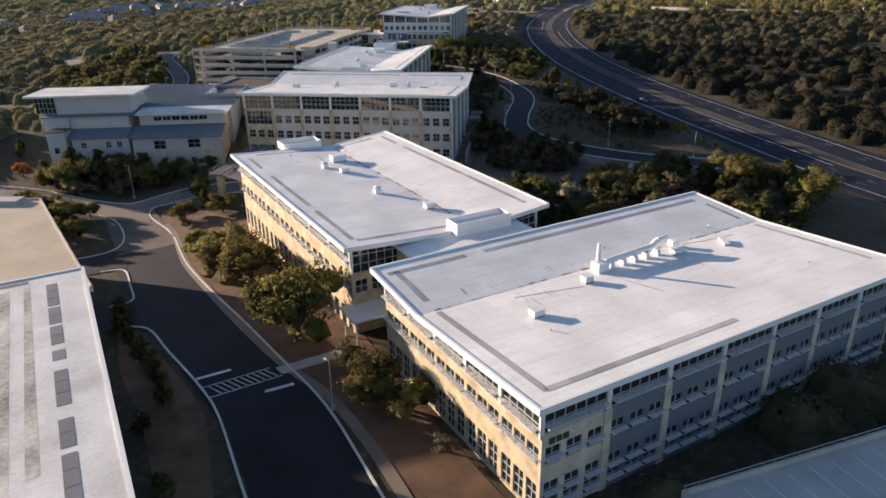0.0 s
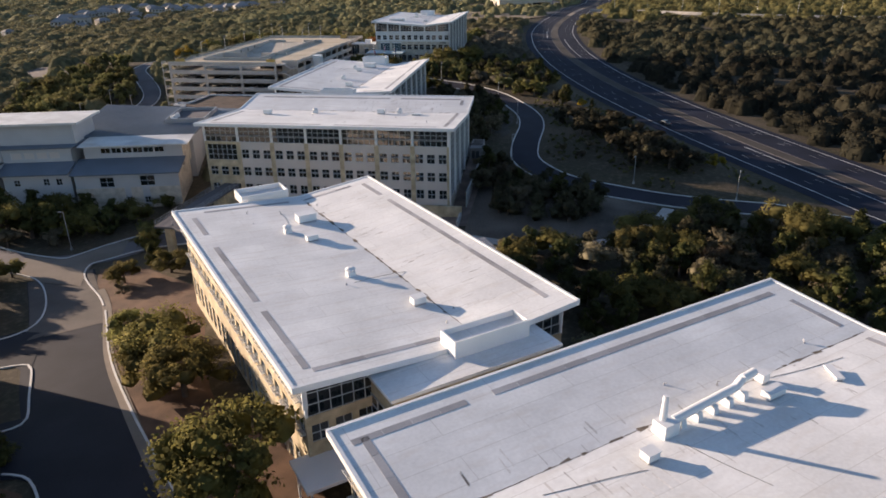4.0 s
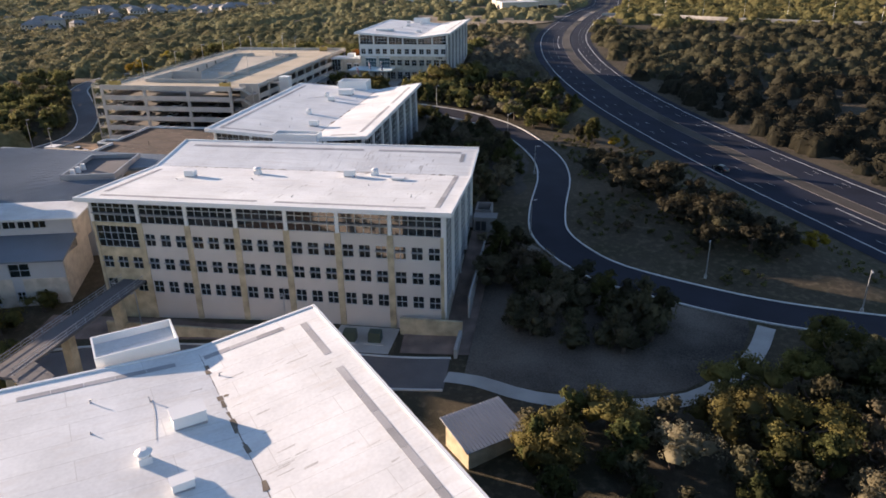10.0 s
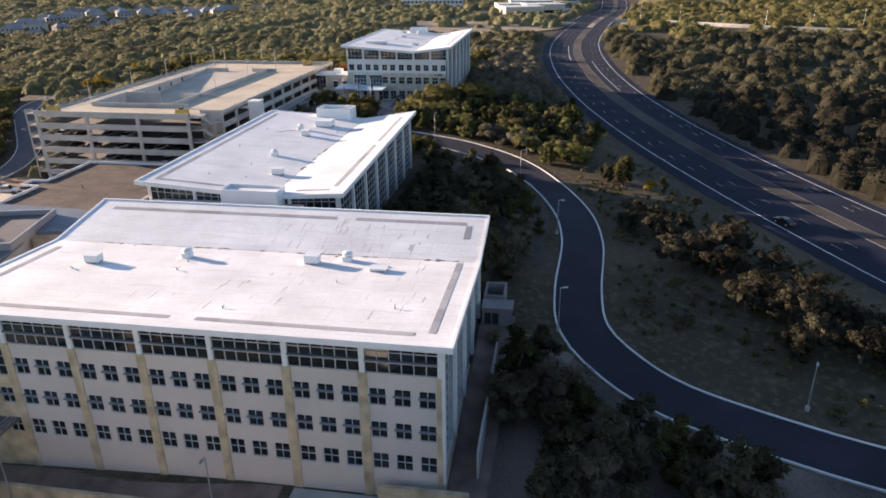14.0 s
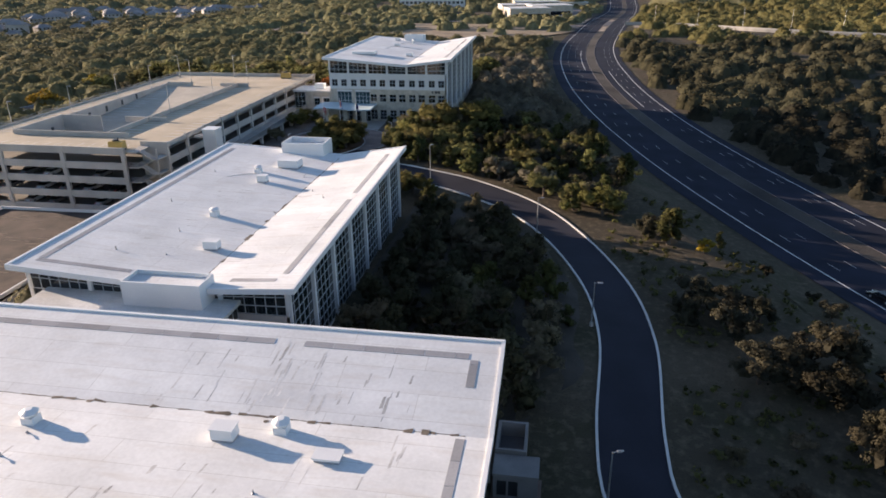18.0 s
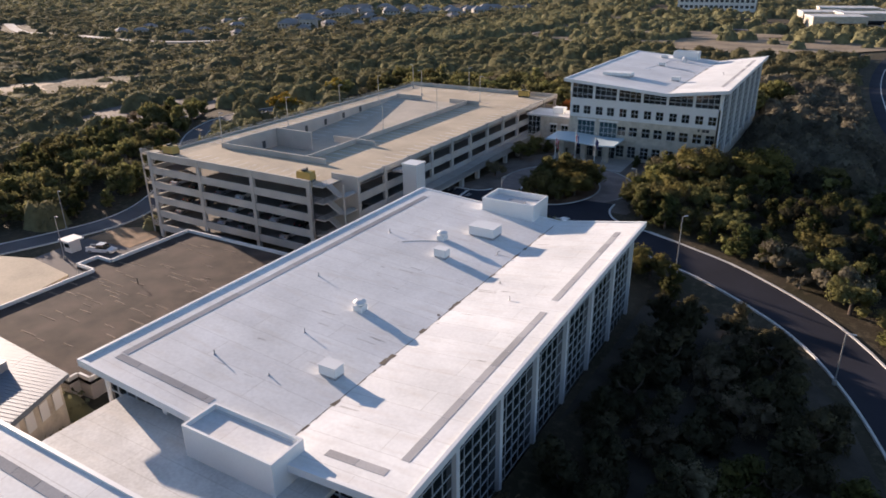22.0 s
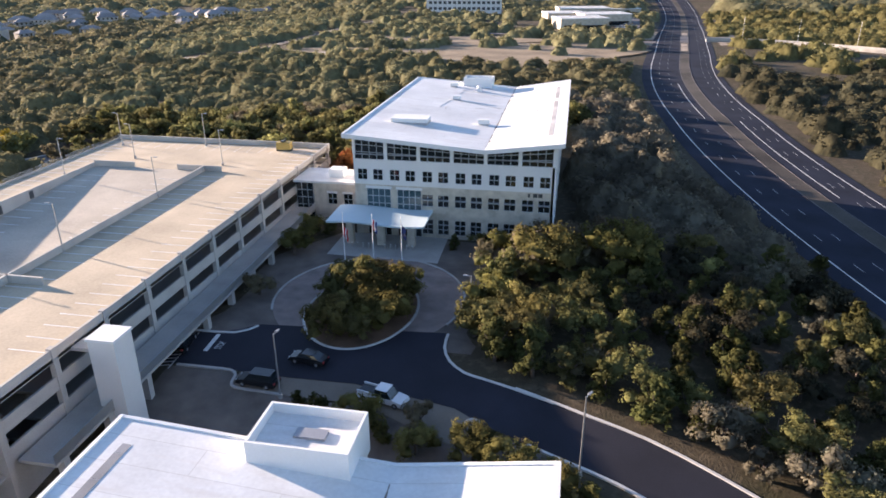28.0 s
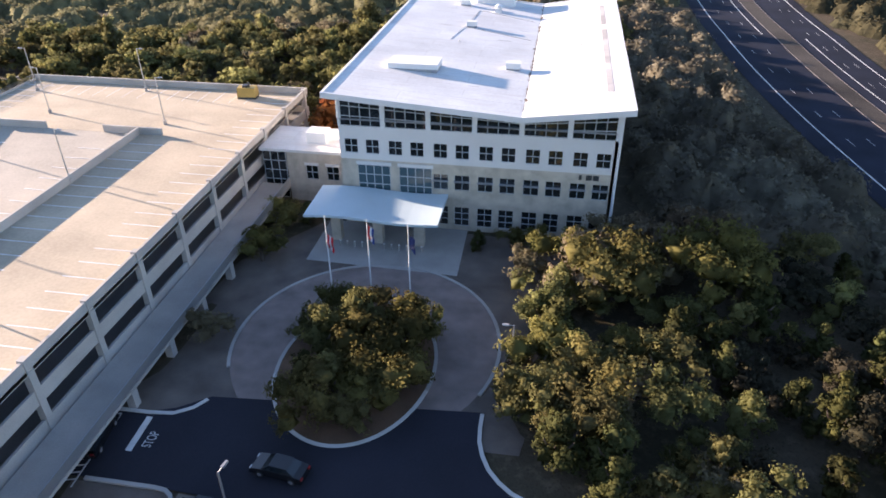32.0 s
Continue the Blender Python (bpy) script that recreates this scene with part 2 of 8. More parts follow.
leaf_wood = foliage("olive_green_leaves", (0.092, 0.095, 0.044), (0.290, 0.275, 0.112), through_leaf=0.52)
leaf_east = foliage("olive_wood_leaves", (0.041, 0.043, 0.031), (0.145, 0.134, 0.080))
# Darkened copy of the leaves above; on the bank trees it stands for shade.
leaf_slope_dark = foliage("darkened_olive_leaves", (0.027, 0.028, 0.022), (0.094, 0.086, 0.056))
meadow = mat("dry_meadow_grass", (0.29, 0.225, 0.15), 0.95, vary=0.25, scale=0.5, grain=5, bump=0.5)
hall_wall = mat("pale_grey_stucco", (0.44, 0.45, 0.46), 0.85, vary=0.07, bump=0.12)
leaf_bare = foliage("dry_winter_twigs", (0.13, 0.112, 0.078), (0.30, 0.255, 0.17), through_leaf=0.5)
leaf_yellow = foliage("yellowing_leaves", (0.20, 0.14, 0.02), (0.42, 0.30, 0.05))
leaf_orange = foliage("orange_leaves", (0.22, 0.08, 0.03), (0.42, 0.18, 0.06))


def ground_material():
    """Dry winter grass, bare soil and leaf litter in patches."""
    m = bpy.data.materials.new("dry_ground")
    m.use_nodes = True
    n, l = m.node_tree.nodes, m.node_tree.links
    b = n["Principled BSDF"]
    b.inputs["Roughness"].default_value = 0.95
    b.inputs["Specular IOR Level"].default_value = 0.15
    co = n.new("ShaderNodeTexCoord")
    out = None
    fine = None
    for k, (s, d, lo, hi, c) in enumerate(((0.02, 6, 0.45, 0.62, (0.098, 0.078, 0.053)), (0.11, 8, 0.48, 0.66, (0.051, 0.047, 0.027)), (0.9, 6, 0.5, 0.75, (0.129, 0.105, 0.072)), (4.0, 4, 0.52, 0.8, (0.042, 0.034, 0.024)))):
        t = n.new("ShaderNodeTexNoise")
        t.inputs["Scale"].default_value, t.inputs["Detail"].default_value = s, d
        l.new(co.outputs["Object"], t.inputs["Vector"])
        r = n.new("ShaderNodeMapRange")
        r.inputs[1].default_value, r.inputs[2].default_value = lo, hi
        l.new(t.outputs[0], r.inputs[0])
        mix = n.new("ShaderNodeMix")
        mix.data_type = "RGBA"
        l.new(r.outputs[0], mix.inputs["Factor"])
        if out is None:
            mix.inputs["A"].default_value = (0.064, 0.053, 0.036, 1)
        else:
            l.new(out, mix.inputs["A"])
        mix.inputs["B"].default_value = (*c, 1)
        out, fine = mix.outputs["Result"], t
    l.new(out, b.inputs["Base Color"])
    bp = n.new("ShaderNodeBump")
    bp.inputs["Strength"].default_value, bp.inputs["Distance"].default_value = 0.6, 0.15
    l.new(fine.outputs[0], bp.inputs["Height"])
    l.new(bp.outputs[0], b.inputs["Normal"])
    return m


soil = ground_material()


# ---- mesh helpers ----
class Mesh:
    """Collects boxes and faces; one of them becomes one mesh object."""

    def __init__(self):
        self.v, self.f = [], []

    def face(self, *pts):
        i = len(self.v)
        self.v += [tuple(p) for p in pts]
        self.f.append(tuple(range(i, i + len(pts))))
        return self

    def box(self, x0, y0, z0, x1, y1, z1):
        i = len(self.v)
        self.v += [(x0, y0, z0), (x1, y0, z0), (x1, y1, z0), (x0, y1, z0), (x0, y0, z1), (x1, y0, z1), (x1, y1, z1), (x0, y1, z1)]
        self.f += [tuple(i + k for k in q) for q in ((3, 2, 1, 0), (4, 5, 6, 7), (0, 1, 5, 4), (1, 2, 6, 5), (2, 3, 7, 6), (3, 0, 4, 7))]
        return self

    def hexa(self, low, high):
        """A solid between two polygons of the same count (counterclockwise, seen from above)."""
        i, n = len(self.v), len(low)
        self.v += [tuple(p) for p in low] + [tuple(p) for p in high]
        self.f += [tuple(i + k for k in reversed(range(n))), tuple(i + n + k for k in range(n))]
        self.f += [(i + k, i + (k + 1) % n, i + n + (k + 1) % n, i + n + k) for k in range(n)]
        return self

    def prism(self, outline, z0, z1):
        return self.hexa([(x, y, z0) for x, y in outline], [(x, y, z1) for x, y in outline])

    def tube(self, p, q, r0, r1=None, n=8):
        p, q = Vector(p), Vector(q)
        r1 = r0 if r1 is None else r1
        d = (q - p).normalized()
        a = d.orthogonal().normalized()
        b = d.cross(a)
        ring = lambda c, r: [c + (a * math.cos(2 * math.pi * k / n) + b * math.sin(2 * math.pi * k / n)) * r for k in range(n)]
        return self.hexa(ring(p, r0), ring(q, r1))

    def cyl(self, x, y, z0, z1, r0, r1=None, n=12):
        return self.tube((x, y, z0), (x, y, z1), r0, r1, n)

    def data(self, name, material, smooth=False):
        ids, verts, back = {}, [], []
        for p in self.v:
            key = (round(p[0], 4), round(p[1], 4), round(p[2], 4))
            if key not in ids:
                ids[key] = len(verts)
                verts.append(p)
            back.append(ids[key])
        me = bpy.data.meshes.new(name)
        faces = [tuple(dict.fromkeys(back[k] for k in q)) for q in self.f]
        me.from_pydata(verts, [], [q for q in faces if len(q) > 2])
        for m in (material if isinstance(material, (list, tuple)) else (material,)):
            me.materials.append(m)
        if smooth:
            me.shade_smooth()
        me.update()
        return me


def part(name, mesh, material, parent, label="", m=None):
    """One mesh object under a thing or under a part. mesh: a Mesh, or mesh data to share."""
    me = mesh.data(name, material) if isinstance(mesh, Mesh) else mesh
    ob = new(name, me)
    ob.parent = parent
    if m is not None:
        ob.matrix_basis = m
    if label:
        ob["label"] = label
    return ob


def thing(name, m, label, category, group="", kind=""):
    ob = new(name)
    ob.empty_display_size = 0.5
    ob.matrix_basis = m
    return tagged(ob, label, category, group, kind)


def solid(name, mesh, material, label, category, group="", kind="", m=None):
    ob = new(name, mesh.data(name, material) if isinstance(mesh, Mesh) else mesh)
    if m is not None:
        ob.matrix_basis = m
    return tagged(ob, label, category, group, kind)


# ---- land ----
def ss(a, b, x):
    t = np.clip((np.asarray(x, float) - a) / (b - a), 0, 1)
    return t * t * (3 - 2 * t)


HIGHWAY_PLAN = [(40, 1080), (42, 1010), (41, 945), (36, 878), (21, 757), (9.2, 670), (0.3, 600), (-4.8, 560), (-7.7, 521), (-8.0, 480), (-5.7, 443), (-1.3, 410), (4.6, 380), (12.5, 350), (22.3, 320), (34.0, 290), (46.5, 262), (58.9, 236), (70.6, 212), (81.5, 190), (104, 157), (142, 120), (210, 70)]
HW_Y, HW_X = [p[1] for p in reversed(HIGHWAY_PLAN)], [p[0] for p in reversed(HIGHWAY_PLAN)]


def highway_z(y):
    """The highway climbs at four in a hundred to the crossing in the north."""
    return np.interp(y, [60, 150, 200, 249, 460, 560, 640], [-13, -11, -9.4, -7.6, 1.1, 1.8, 2.8])


def ground_z(x,y):
    """Height of the land: a rise towards the north, a fall to the west."""
    x=np.asarray(x,float);y=np.asarray(y,float)
    z=-8.6-2.2*ss(70,150,y)+8.4*ss(165,240,y)+3.6*ss(275,322,y)+1.6*ss(480,640,y)
    z=z-3.6*ss(-45,-105,x)*(1-ss(150,215,y))                       # west side of the south campus
    z=z+2.6*ss(-35,5,x)*(1-ss(165,215,y))*ss(120,170,y)            # bank north of the wooded slope
    z=z-5.5*ss(-95,-150,x)*ss(190,235,y)*(1-ss(285,360,y))         # yard beside the garage
    z=z-26*ss(-165,-520,x)-10*ss(-520,-1100,x)                     # valley in the west
    w=ss(-40,-19,x-np.interp(y,HW_Y,HW_X))*(1-ss(500,620,y))        # the bank down to the highway
    z=z*(1-w)+highway_z(y)*w
    return z+4.0*ss(120,420,x)+18*ss(800,1500,y)


def gz(x, y):
    return float(ground_z(x, y))


def axis(knots):
    out = []
    for (a, b, s) in knots:
        out += list(np.arange(a, b, s))
    return np.array(out + [knots[-1][1]], float)


def sheet(name, xs, ys, dz, material, label):
    X, Y = np.meshgrid(xs, ys)
    Z = ground_z(X, Y) + dz(X, Y)
    v = np.stack([X, Y, Z], -1).reshape(-1, 3)
    nx, ny = len(xs), len(ys)
    i = np.arange(nx * ny).reshape(ny, nx)
    f = np.stack([i[:-1, :-1], i[:-1, 1:], i[1:, 1:], i[1:, :-1]], -1).reshape(-1, 4)
    me = bpy.data.meshes.new(name)
    me.from_pydata(v.tolist(), [], f.tolist())
    me.materials.append(material)
    me.shade_smooth()
    return tagged(new(name, me), label, "ground", kind="structure")


def roughness(X, Y):
    far = ss(150, 900, np.hypot(X + 60, Y - 250))
    return far * (5 * np.sin(X / 130 + 1.3) * np.sin(Y / 170) + 3 * np.sin(X / 61 + Y / 83))


GX = axis([(-2600, -400, 100), (-400, -190, 15), (-190, 110, 2.5), (110, 400, 15), (400, 2600, 100)])
GY = axis([(-600, -20, 40), (-20, 420, 2.5), (420, 1100, 12), (1100, 4200, 110)])
sheet("ground", GX, GY, roughness, soil, "rolling land of dry winter grass and bare soil")


def spline(pts, step=2.5):
    """A smooth line through plan points."""
    p = [Vector(q) for q in pts]
    p = [2 * p[0] - p[1]] + p + [2 * p[-1] - p[-2]]
    out = []
    for a, b, c, d in zip(p, p[1:], p[2:], p[3:]):
        n = max(2, int((c - b).length / step))
        for k in range(n):
            t = k / n
            out.append(0.5 * ((2 * b) + (c - a) * t + (2 * a - 5 * b + 4 * c - d) * t * t + (3 * b - a - 3 * c + d) * t ** 3))
    return out + [p[-2]]


def normals(line):
    out = []
    for i in range(len(line)):
        d = (line[min(i + 1, len(line) - 1)] - line[max(i - 1, 0)]).normalized()
        out.append(Vector((d.y, -d.x)))
    return out


def ribbon(line, a, b, dz, dz2=None, thick=0.0):
    """A strip beside a line, from offset a to offset b to its right, lying dz above the land."""
    me, nn = Mesh(), normals(line)
    rz = lambda q: gz(q.x, q.y) + float(roughness(q.x, q.y))
    m = max(1, int(abs(b - a) / 3.5))
    for p, q, n, k in zip(line, line[1:], nn, nn[1:]):
        for j in range(m):
            s, t = a + (b - a) * j / m, a + (b - a) * (j + 1) / m
            c = [p + n * s, q + k * s, q + k * t, p + n * t]
            top = [(w.x, w.y, rz(w) + dz) for w in c]
            if thick:
                me.hexa([(x, y, z - thick) for x, y, z in reversed(top)], list(reversed(top)))
            else:
                me.face(*reversed(top))
    return me


def draped(outline, dz, extra=6):
    """A flat-lying area that follows the land: rings of its outline shrunk to its middle."""
    me = Mesh()
    c = sum(outline, Vector((0, 0))) / len(outline)
    rings = [[c + (p - c) * (k / extra) for p in outline] for k in range(extra + 1)]
    z = lambda p: (p.x, p.y, gz(p.x, p.y) + dz)
    n = len(outline)
    for a, b in zip(rings, rings[1:]):
        for i in range(n):
            j = (i + 1) % n
            if a is rings[0]:
                me.face(z(c), z(b[i]), z(b[j]))
            else:
                me.face(z(a[i]), z(b[i]), z(b[j]), z(a[j]))
    return me


def dashes(line, off, on, gap, width, dz=0.13, start=0.0):
    """Painted dashes along a line: a list of meshes, one for each dash."""
    out, run, cur = [], -start, []
    nn = normals(line)
    for p, q, n in zip(line, line[1:], nn):
        run += (q - p).length
        if run >= 0:
            d = (q - p).normalized()
            c = p + n * off
            me = Mesh()
            a, b = c - n * width / 2, c + n * width / 2
            e = d * on
            me.face(*[(w.x, w.y, gz(w.x, w.y) + float(roughness(w.x, w.y)) + dz) for w in (a, b, b + e, a + e)])
            out.append(me)
            run -= on + gap
    return out


HIGHWAY = spline(HIGHWAY_PLAN, 3.0)
HIGHWAY.reverse()   # northbound: its right is the east
RING = spline([(-63, 308), (-57.3, 305.9), (-50, 302.9), (-40.5, 298.5), (-28, 289), (-20, 276.5), (-13.5, 257), (-11.6, 240), (-12.6, 222), (-11.8, 212), (-7, 204), (-0.5, 198), (10, 193), (21, 189), (31, 186.8), (45, 185), (62, 184)])
SPINE = spline([(-6, 30), (-22.5, 53), (-31.5, 65), (-40.5, 74), (-49, 82.5), (-62, 95.5), (-75, 110), (-89, 129), (-103, 146)])
FRONT = spline([(-215, 170), (-180, 162), (-154, 158), (-133, 154), (-112, 151), (-100, 157), (-91, 165), (-72, 168.5), (-39, 168), (-25.5, 168.3)])


def road(name, line, half, label, material=asphalt, kerbs=True, dz=0.1):
    ob = solid(name, ribbon(line, -half, half, dz), material, label, "road", kind="structure")
    if kerbs:
        for s in (-1, 1):
            k = ribbon(line, s * half - (0.3 if s < 0 else 0), s * half + (0.3 if s > 0 else 0), dz + 0.14, thick=0.3)
            part("kerb", k, kerb_mat, ob, "pale concrete kerb")
    return ob


asphalt_court = mat("smooth_dark_asphalt", (0.026, 0.0275, 0.039), 0.85, vary=0.2, spec=0.25, scale=0.8, grain=8, bump=0.2)
ring_road = road("road_ring", RING, 3.5, "narrow two-lane asphalt campus road between pale kerbs", asphalt_court, kerbs=False)
part("kerb", ribbon([p for p in RING if p.x > -58], -3.8, -3.5, 0.24, thick=0.3), kerb_mat, ring_road, "pale concrete kerb")
part("kerb", ribbon([p for p in RING if p.x > -53.4], 3.5, 3.8, 0.24, thick=0.3), kerb_mat, ring_road, "pale concrete kerb")
spine_road = road("road_spine", SPINE, 6.2, "dark asphalt campus road between pale kerbs", kerbs=False)
part("kerb", ribbon([p for p in SPINE if p.y < 129], 5.9, 6.2, 0.24, thick=0.3), kerb_mat, spine_road, "pale concrete kerb")
for pts in (((-12, 26.5), (-24, 44.5), (-30.2, 52.2), (-39.3, 64.8), (-44.9, 70.7), (-53.9, 78.7), (-59.7, 84.3), (-62.6, 86.0), (-65.5, 86.2)), ((-73.5, 93.6), (-71.4, 95.0), (-71.2, 97.2), (-75.3, 102.6), (-81.0, 110.0), (-83.6, 111.2), (-86.6, 110.2)), ((-97.5, 117.5), (-94.1, 119.8), (-92.4, 123.2), (-93.4, 127.9), (-98.2, 135.2), (-105.3, 142.5), (-112.5, 145.5), (-133, 150), (-154, 154), (-180, 158)), ((-84.3, 132.6), (-88.3, 137.0), (-95, 143.1), (-98.8, 147.4), (-100.5, 151.9), (-98.7, 154.2), (-91, 161), (-72, 164.5), (-39, 164.0), (-25.5, 164.3)), ((-215, 174), (-180, 166.5), (-142.5, 162.3), (-132, 159.5), (-119.8, 155.8), (-109.5, 154.2), (-107.3, 155.4), (-103.5, 161.6), (-98.5, 167.1), (-90, 170.5), (-72, 172.5), (-39, 172.0), (-25.5, 172.3))):
    part("kerb", ribbon(spline(pts, 2.0), -0.15, 0.15, 0.26, thick=0.3), kerb_mat, spine_road, "pale concrete kerb")
for pts in (((-56, 84), (-63, 85.6), (-75, 83.5), (-86, 92), (-76, 95), (-71.5, 97.5), (-66, 96)), ((-80, 108), (-84, 111.5), (-91, 107.5), (-98.6, 113.4), (-104, 118), (-97, 119.5), (-93, 122.5), (-88, 122))):
    part("driveway", draped([Vector(p) for p in pts], 0.13), asphalt, spine_road, "asphalt driveway mouth")
solid("pavement_entrance_path", draped([Vector(p) for p in ((-36.6, 76.3), (-35.0, 74.9), (-26.9, 81.6), (-28.4, 83.3))], 0.2), concrete, "concrete path from the crossing to the entrance", "pavement", kind="structure")
WORN = 121
part("worn_section", ribbon([p for p in SPINE if p.y > WORN], -6.1, 5.8, 0.13), mat("brown_worn_asphalt", (0.115, 0.098, 0.085), 0.9, vary=0.22, scale=0.8, grain=8, bump=0.2), spine_road, "old brownish asphalt")
road("road_front", FRONT, 4.0, "worn asphalt road in front of the office building", mat("brown_grey_asphalt", (0.175, 0.152, 0.145), 0.9, vary=0.2, scale=0.8, grain=8, bump=0.2), kerbs=False, dz=0.12)
solid("pavement_junction", draped([Vector(p) for p in ((-95.5, 141.5), (-106, 142.6), (-114, 147), (-118, 155), (-109.5, 153.8), (-107, 155.4), (-103.5, 161.2), (-99.5, 165), (-96.5, 156.5), (-100, 152), (-98.6, 147.6))], 0.17), mat("sandy_asphalt", (0.21, 0.175, 0.14), 0.9, vary=0.2, scale=0.8, grain=8, bump=0.2), "sandy worn road junction", "road", kind="structure")
asphalt_blue = mat("blue_black_asphalt", (0.02, 0.0245, 0.041), 0.9, vary=0.25, spec=0.15, scale=0.8, grain=8, bump=0.2)
highway = solid("highway", ribbon(HIGHWAY, -17.5, 14.0, 0.1), asphalt_blue, "divided dark asphalt highway with painted lanes", "highway", kind="structure")
part("median", ribbon(HIGHWAY, -2.0, 2.0, 0.16), mat("worn_median_grass", (0.066, 0.057, 0.048), 0.95, vary=0.45, scale=0.35, grain=9, bump=0.5), highway, "dry grass median strip")
for o in (-2.16, 2.0):
    part("kerb", ribbon(HIGHWAY, o, o + 0.16, 0.2, thick=0.25), asphalt_old, highway, "low grey kerb")
for o in (-14.0, 11.3):
    part("edge_line", ribbon(HIGHWAY, o, o + 0.25, 0.13), paint, highway, "white edge line")

# ---- office buildings ----
def lattice(w, h, cols, rows, thin, d0=-0.05, d1=0.06, top=None, flat=False):
    """One connected frame: a plate with an opening for every pane, and the depth of its bars. top: height of the right end, for a sloping head."""
    hr = h if top is None else top
    edge = lambda n, k: sorted({0.0, n, *[v for q in range(k + 1) for v in (n * q / k - thin / 2, n * q / k + thin / 2) if 0 < v < n]})
    xs, zs = edge(w, cols), edge(h, rows)
    me, ids = Mesh(), {}

    def vert(x, y, z):
        key = (round(x, 4), round(y, 4), round(z, 4))
        if key not in ids:
            ids[key] = len(me.v)
            zz = z * (1 + (hr / h - 1) * x / w)
            me.v.append((x, -zz, y) if flat else (x, y, zz))
        return ids[key]

    nx, nz = len(xs) - 1, len(zs) - 1
    is_open = lambda a, b: 0 <= a < nx and 0 <= b < nz and a % 2 == 1 and b % 2 == 1
    for a in range(nx):
        for b in range(nz):
            x0, x1, z0, z1 = xs[a], xs[a + 1], zs[b], zs[b + 1]
            if is_open(a, b):
                for (p, q) in (((x0, z0), (x1, z0)), ((x1, z0), (x1, z1)), ((x1, z1), (x0, z1)), ((x0, z1), (x0, z0))):
                    me.f.append((vert(p[0], d0, p[1]), vert(p[0], d1, p[1]), vert(q[0], d1, q[1]), vert(q[0], d0, q[1])))
            else:
                me.f.append((vert(x0, d0, z0), vert(x1, d0, z0), vert(x1, d0, z1), vert(x0, d0, z1)))
    for (p, q) in (((0, 0), (w, 0)), ((w, 0), (w, h)), ((w, h), (0, h)), ((0, h), (0, 0))):
        me.f.append((vert(p[0], d1, p[1]), vert(q[0], d1, q[1]), vert(q[0], d0, q[1]), vert(p[0], d0, p[1])))
    return me


def window_data(w, h, cols, rows, frame_mat=None, thin=0.08, top=None):
    """Frame with glazing bars and its pane, standing in the plane y = 0, outside towards -y."""
    hr = h if top is None else top
    pa = Mesh()
    pa.face((0.02, 0.03, 0.02), (w - 0.02, 0.03, 0.02), (w - 0.02, 0.03, hr - 0.02), (0.02, 0.03, h - 0.02))
    return lattice(w, h, cols, rows, thin, top=top).data("window", frame_mat or frame_grey), pa


def shade_data(w, depth=0.75):
    """A sun shelf: a frame of louvres that juts from the wall."""
    return lattice(w, depth, max(1, round(w / 1.1)), 5, 0.06, -0.04, 0.04, flat=True).data("sun_shade", metal_white)


CACHE = {}


def shared_window(w, h, cols, rows, pane):
    key = (round(w, 2), round(h, 2), cols, rows, pane.name)
    if key not in CACHE:
        fr, pa = window_data(w, h, cols, rows)
        CACHE[key] = (fr, pa.data("pane", pane))
    return CACHE[key]


def wall_with_openings(s0, s1, z0, z1, holes, depth=0.22):
    """A wall face in the plane y = 0 (outside at -y) with its openings cut through and their reveals."""
    me = Mesh()
    xs = sorted({s0, s1, *[v for q in holes for v in q[:2] if s0 < v < s1]})
    zs = sorted({z0, z1, *[v for q in holes for v in q[2:4] if z0 < v < z1]})
    for xa, xb in zip(xs, xs[1:]):
        cx, run = (xa + xb) / 2, None
        for za, zb in zip(zs, zs[1:]):
            cz = (za + zb) / 2
            open_here = any(q[0] < cx < q[1] and q[2] < cz < q[3] for q in holes)
            if open_here:
                if run is not None:
                    me.face((xa, 0, run), (xb, 0, run), (xb, 0, za), (xa, 0, za))
                run = None
            elif run is None:
                run = za
        if run is not None:
            me.face((xa, 0, run), (xb, 0, run), (xb, 0, z1), (xa, 0, z1))
    for a, b, c, d, *_ in holes:
        me.face((a, 0, c), (a, depth, c), (b, depth, c), (b, 0, c))
        me.face((a, 0, d), (b, 0, d), (b, depth, d), (a, depth, d))
        me.face((a, 0, c), (a, 0, d), (a, depth, d), (a, depth, c))
        me.face((b, 0, c), (b, depth, c), (b, depth, d), (b, 0, d))
    return me


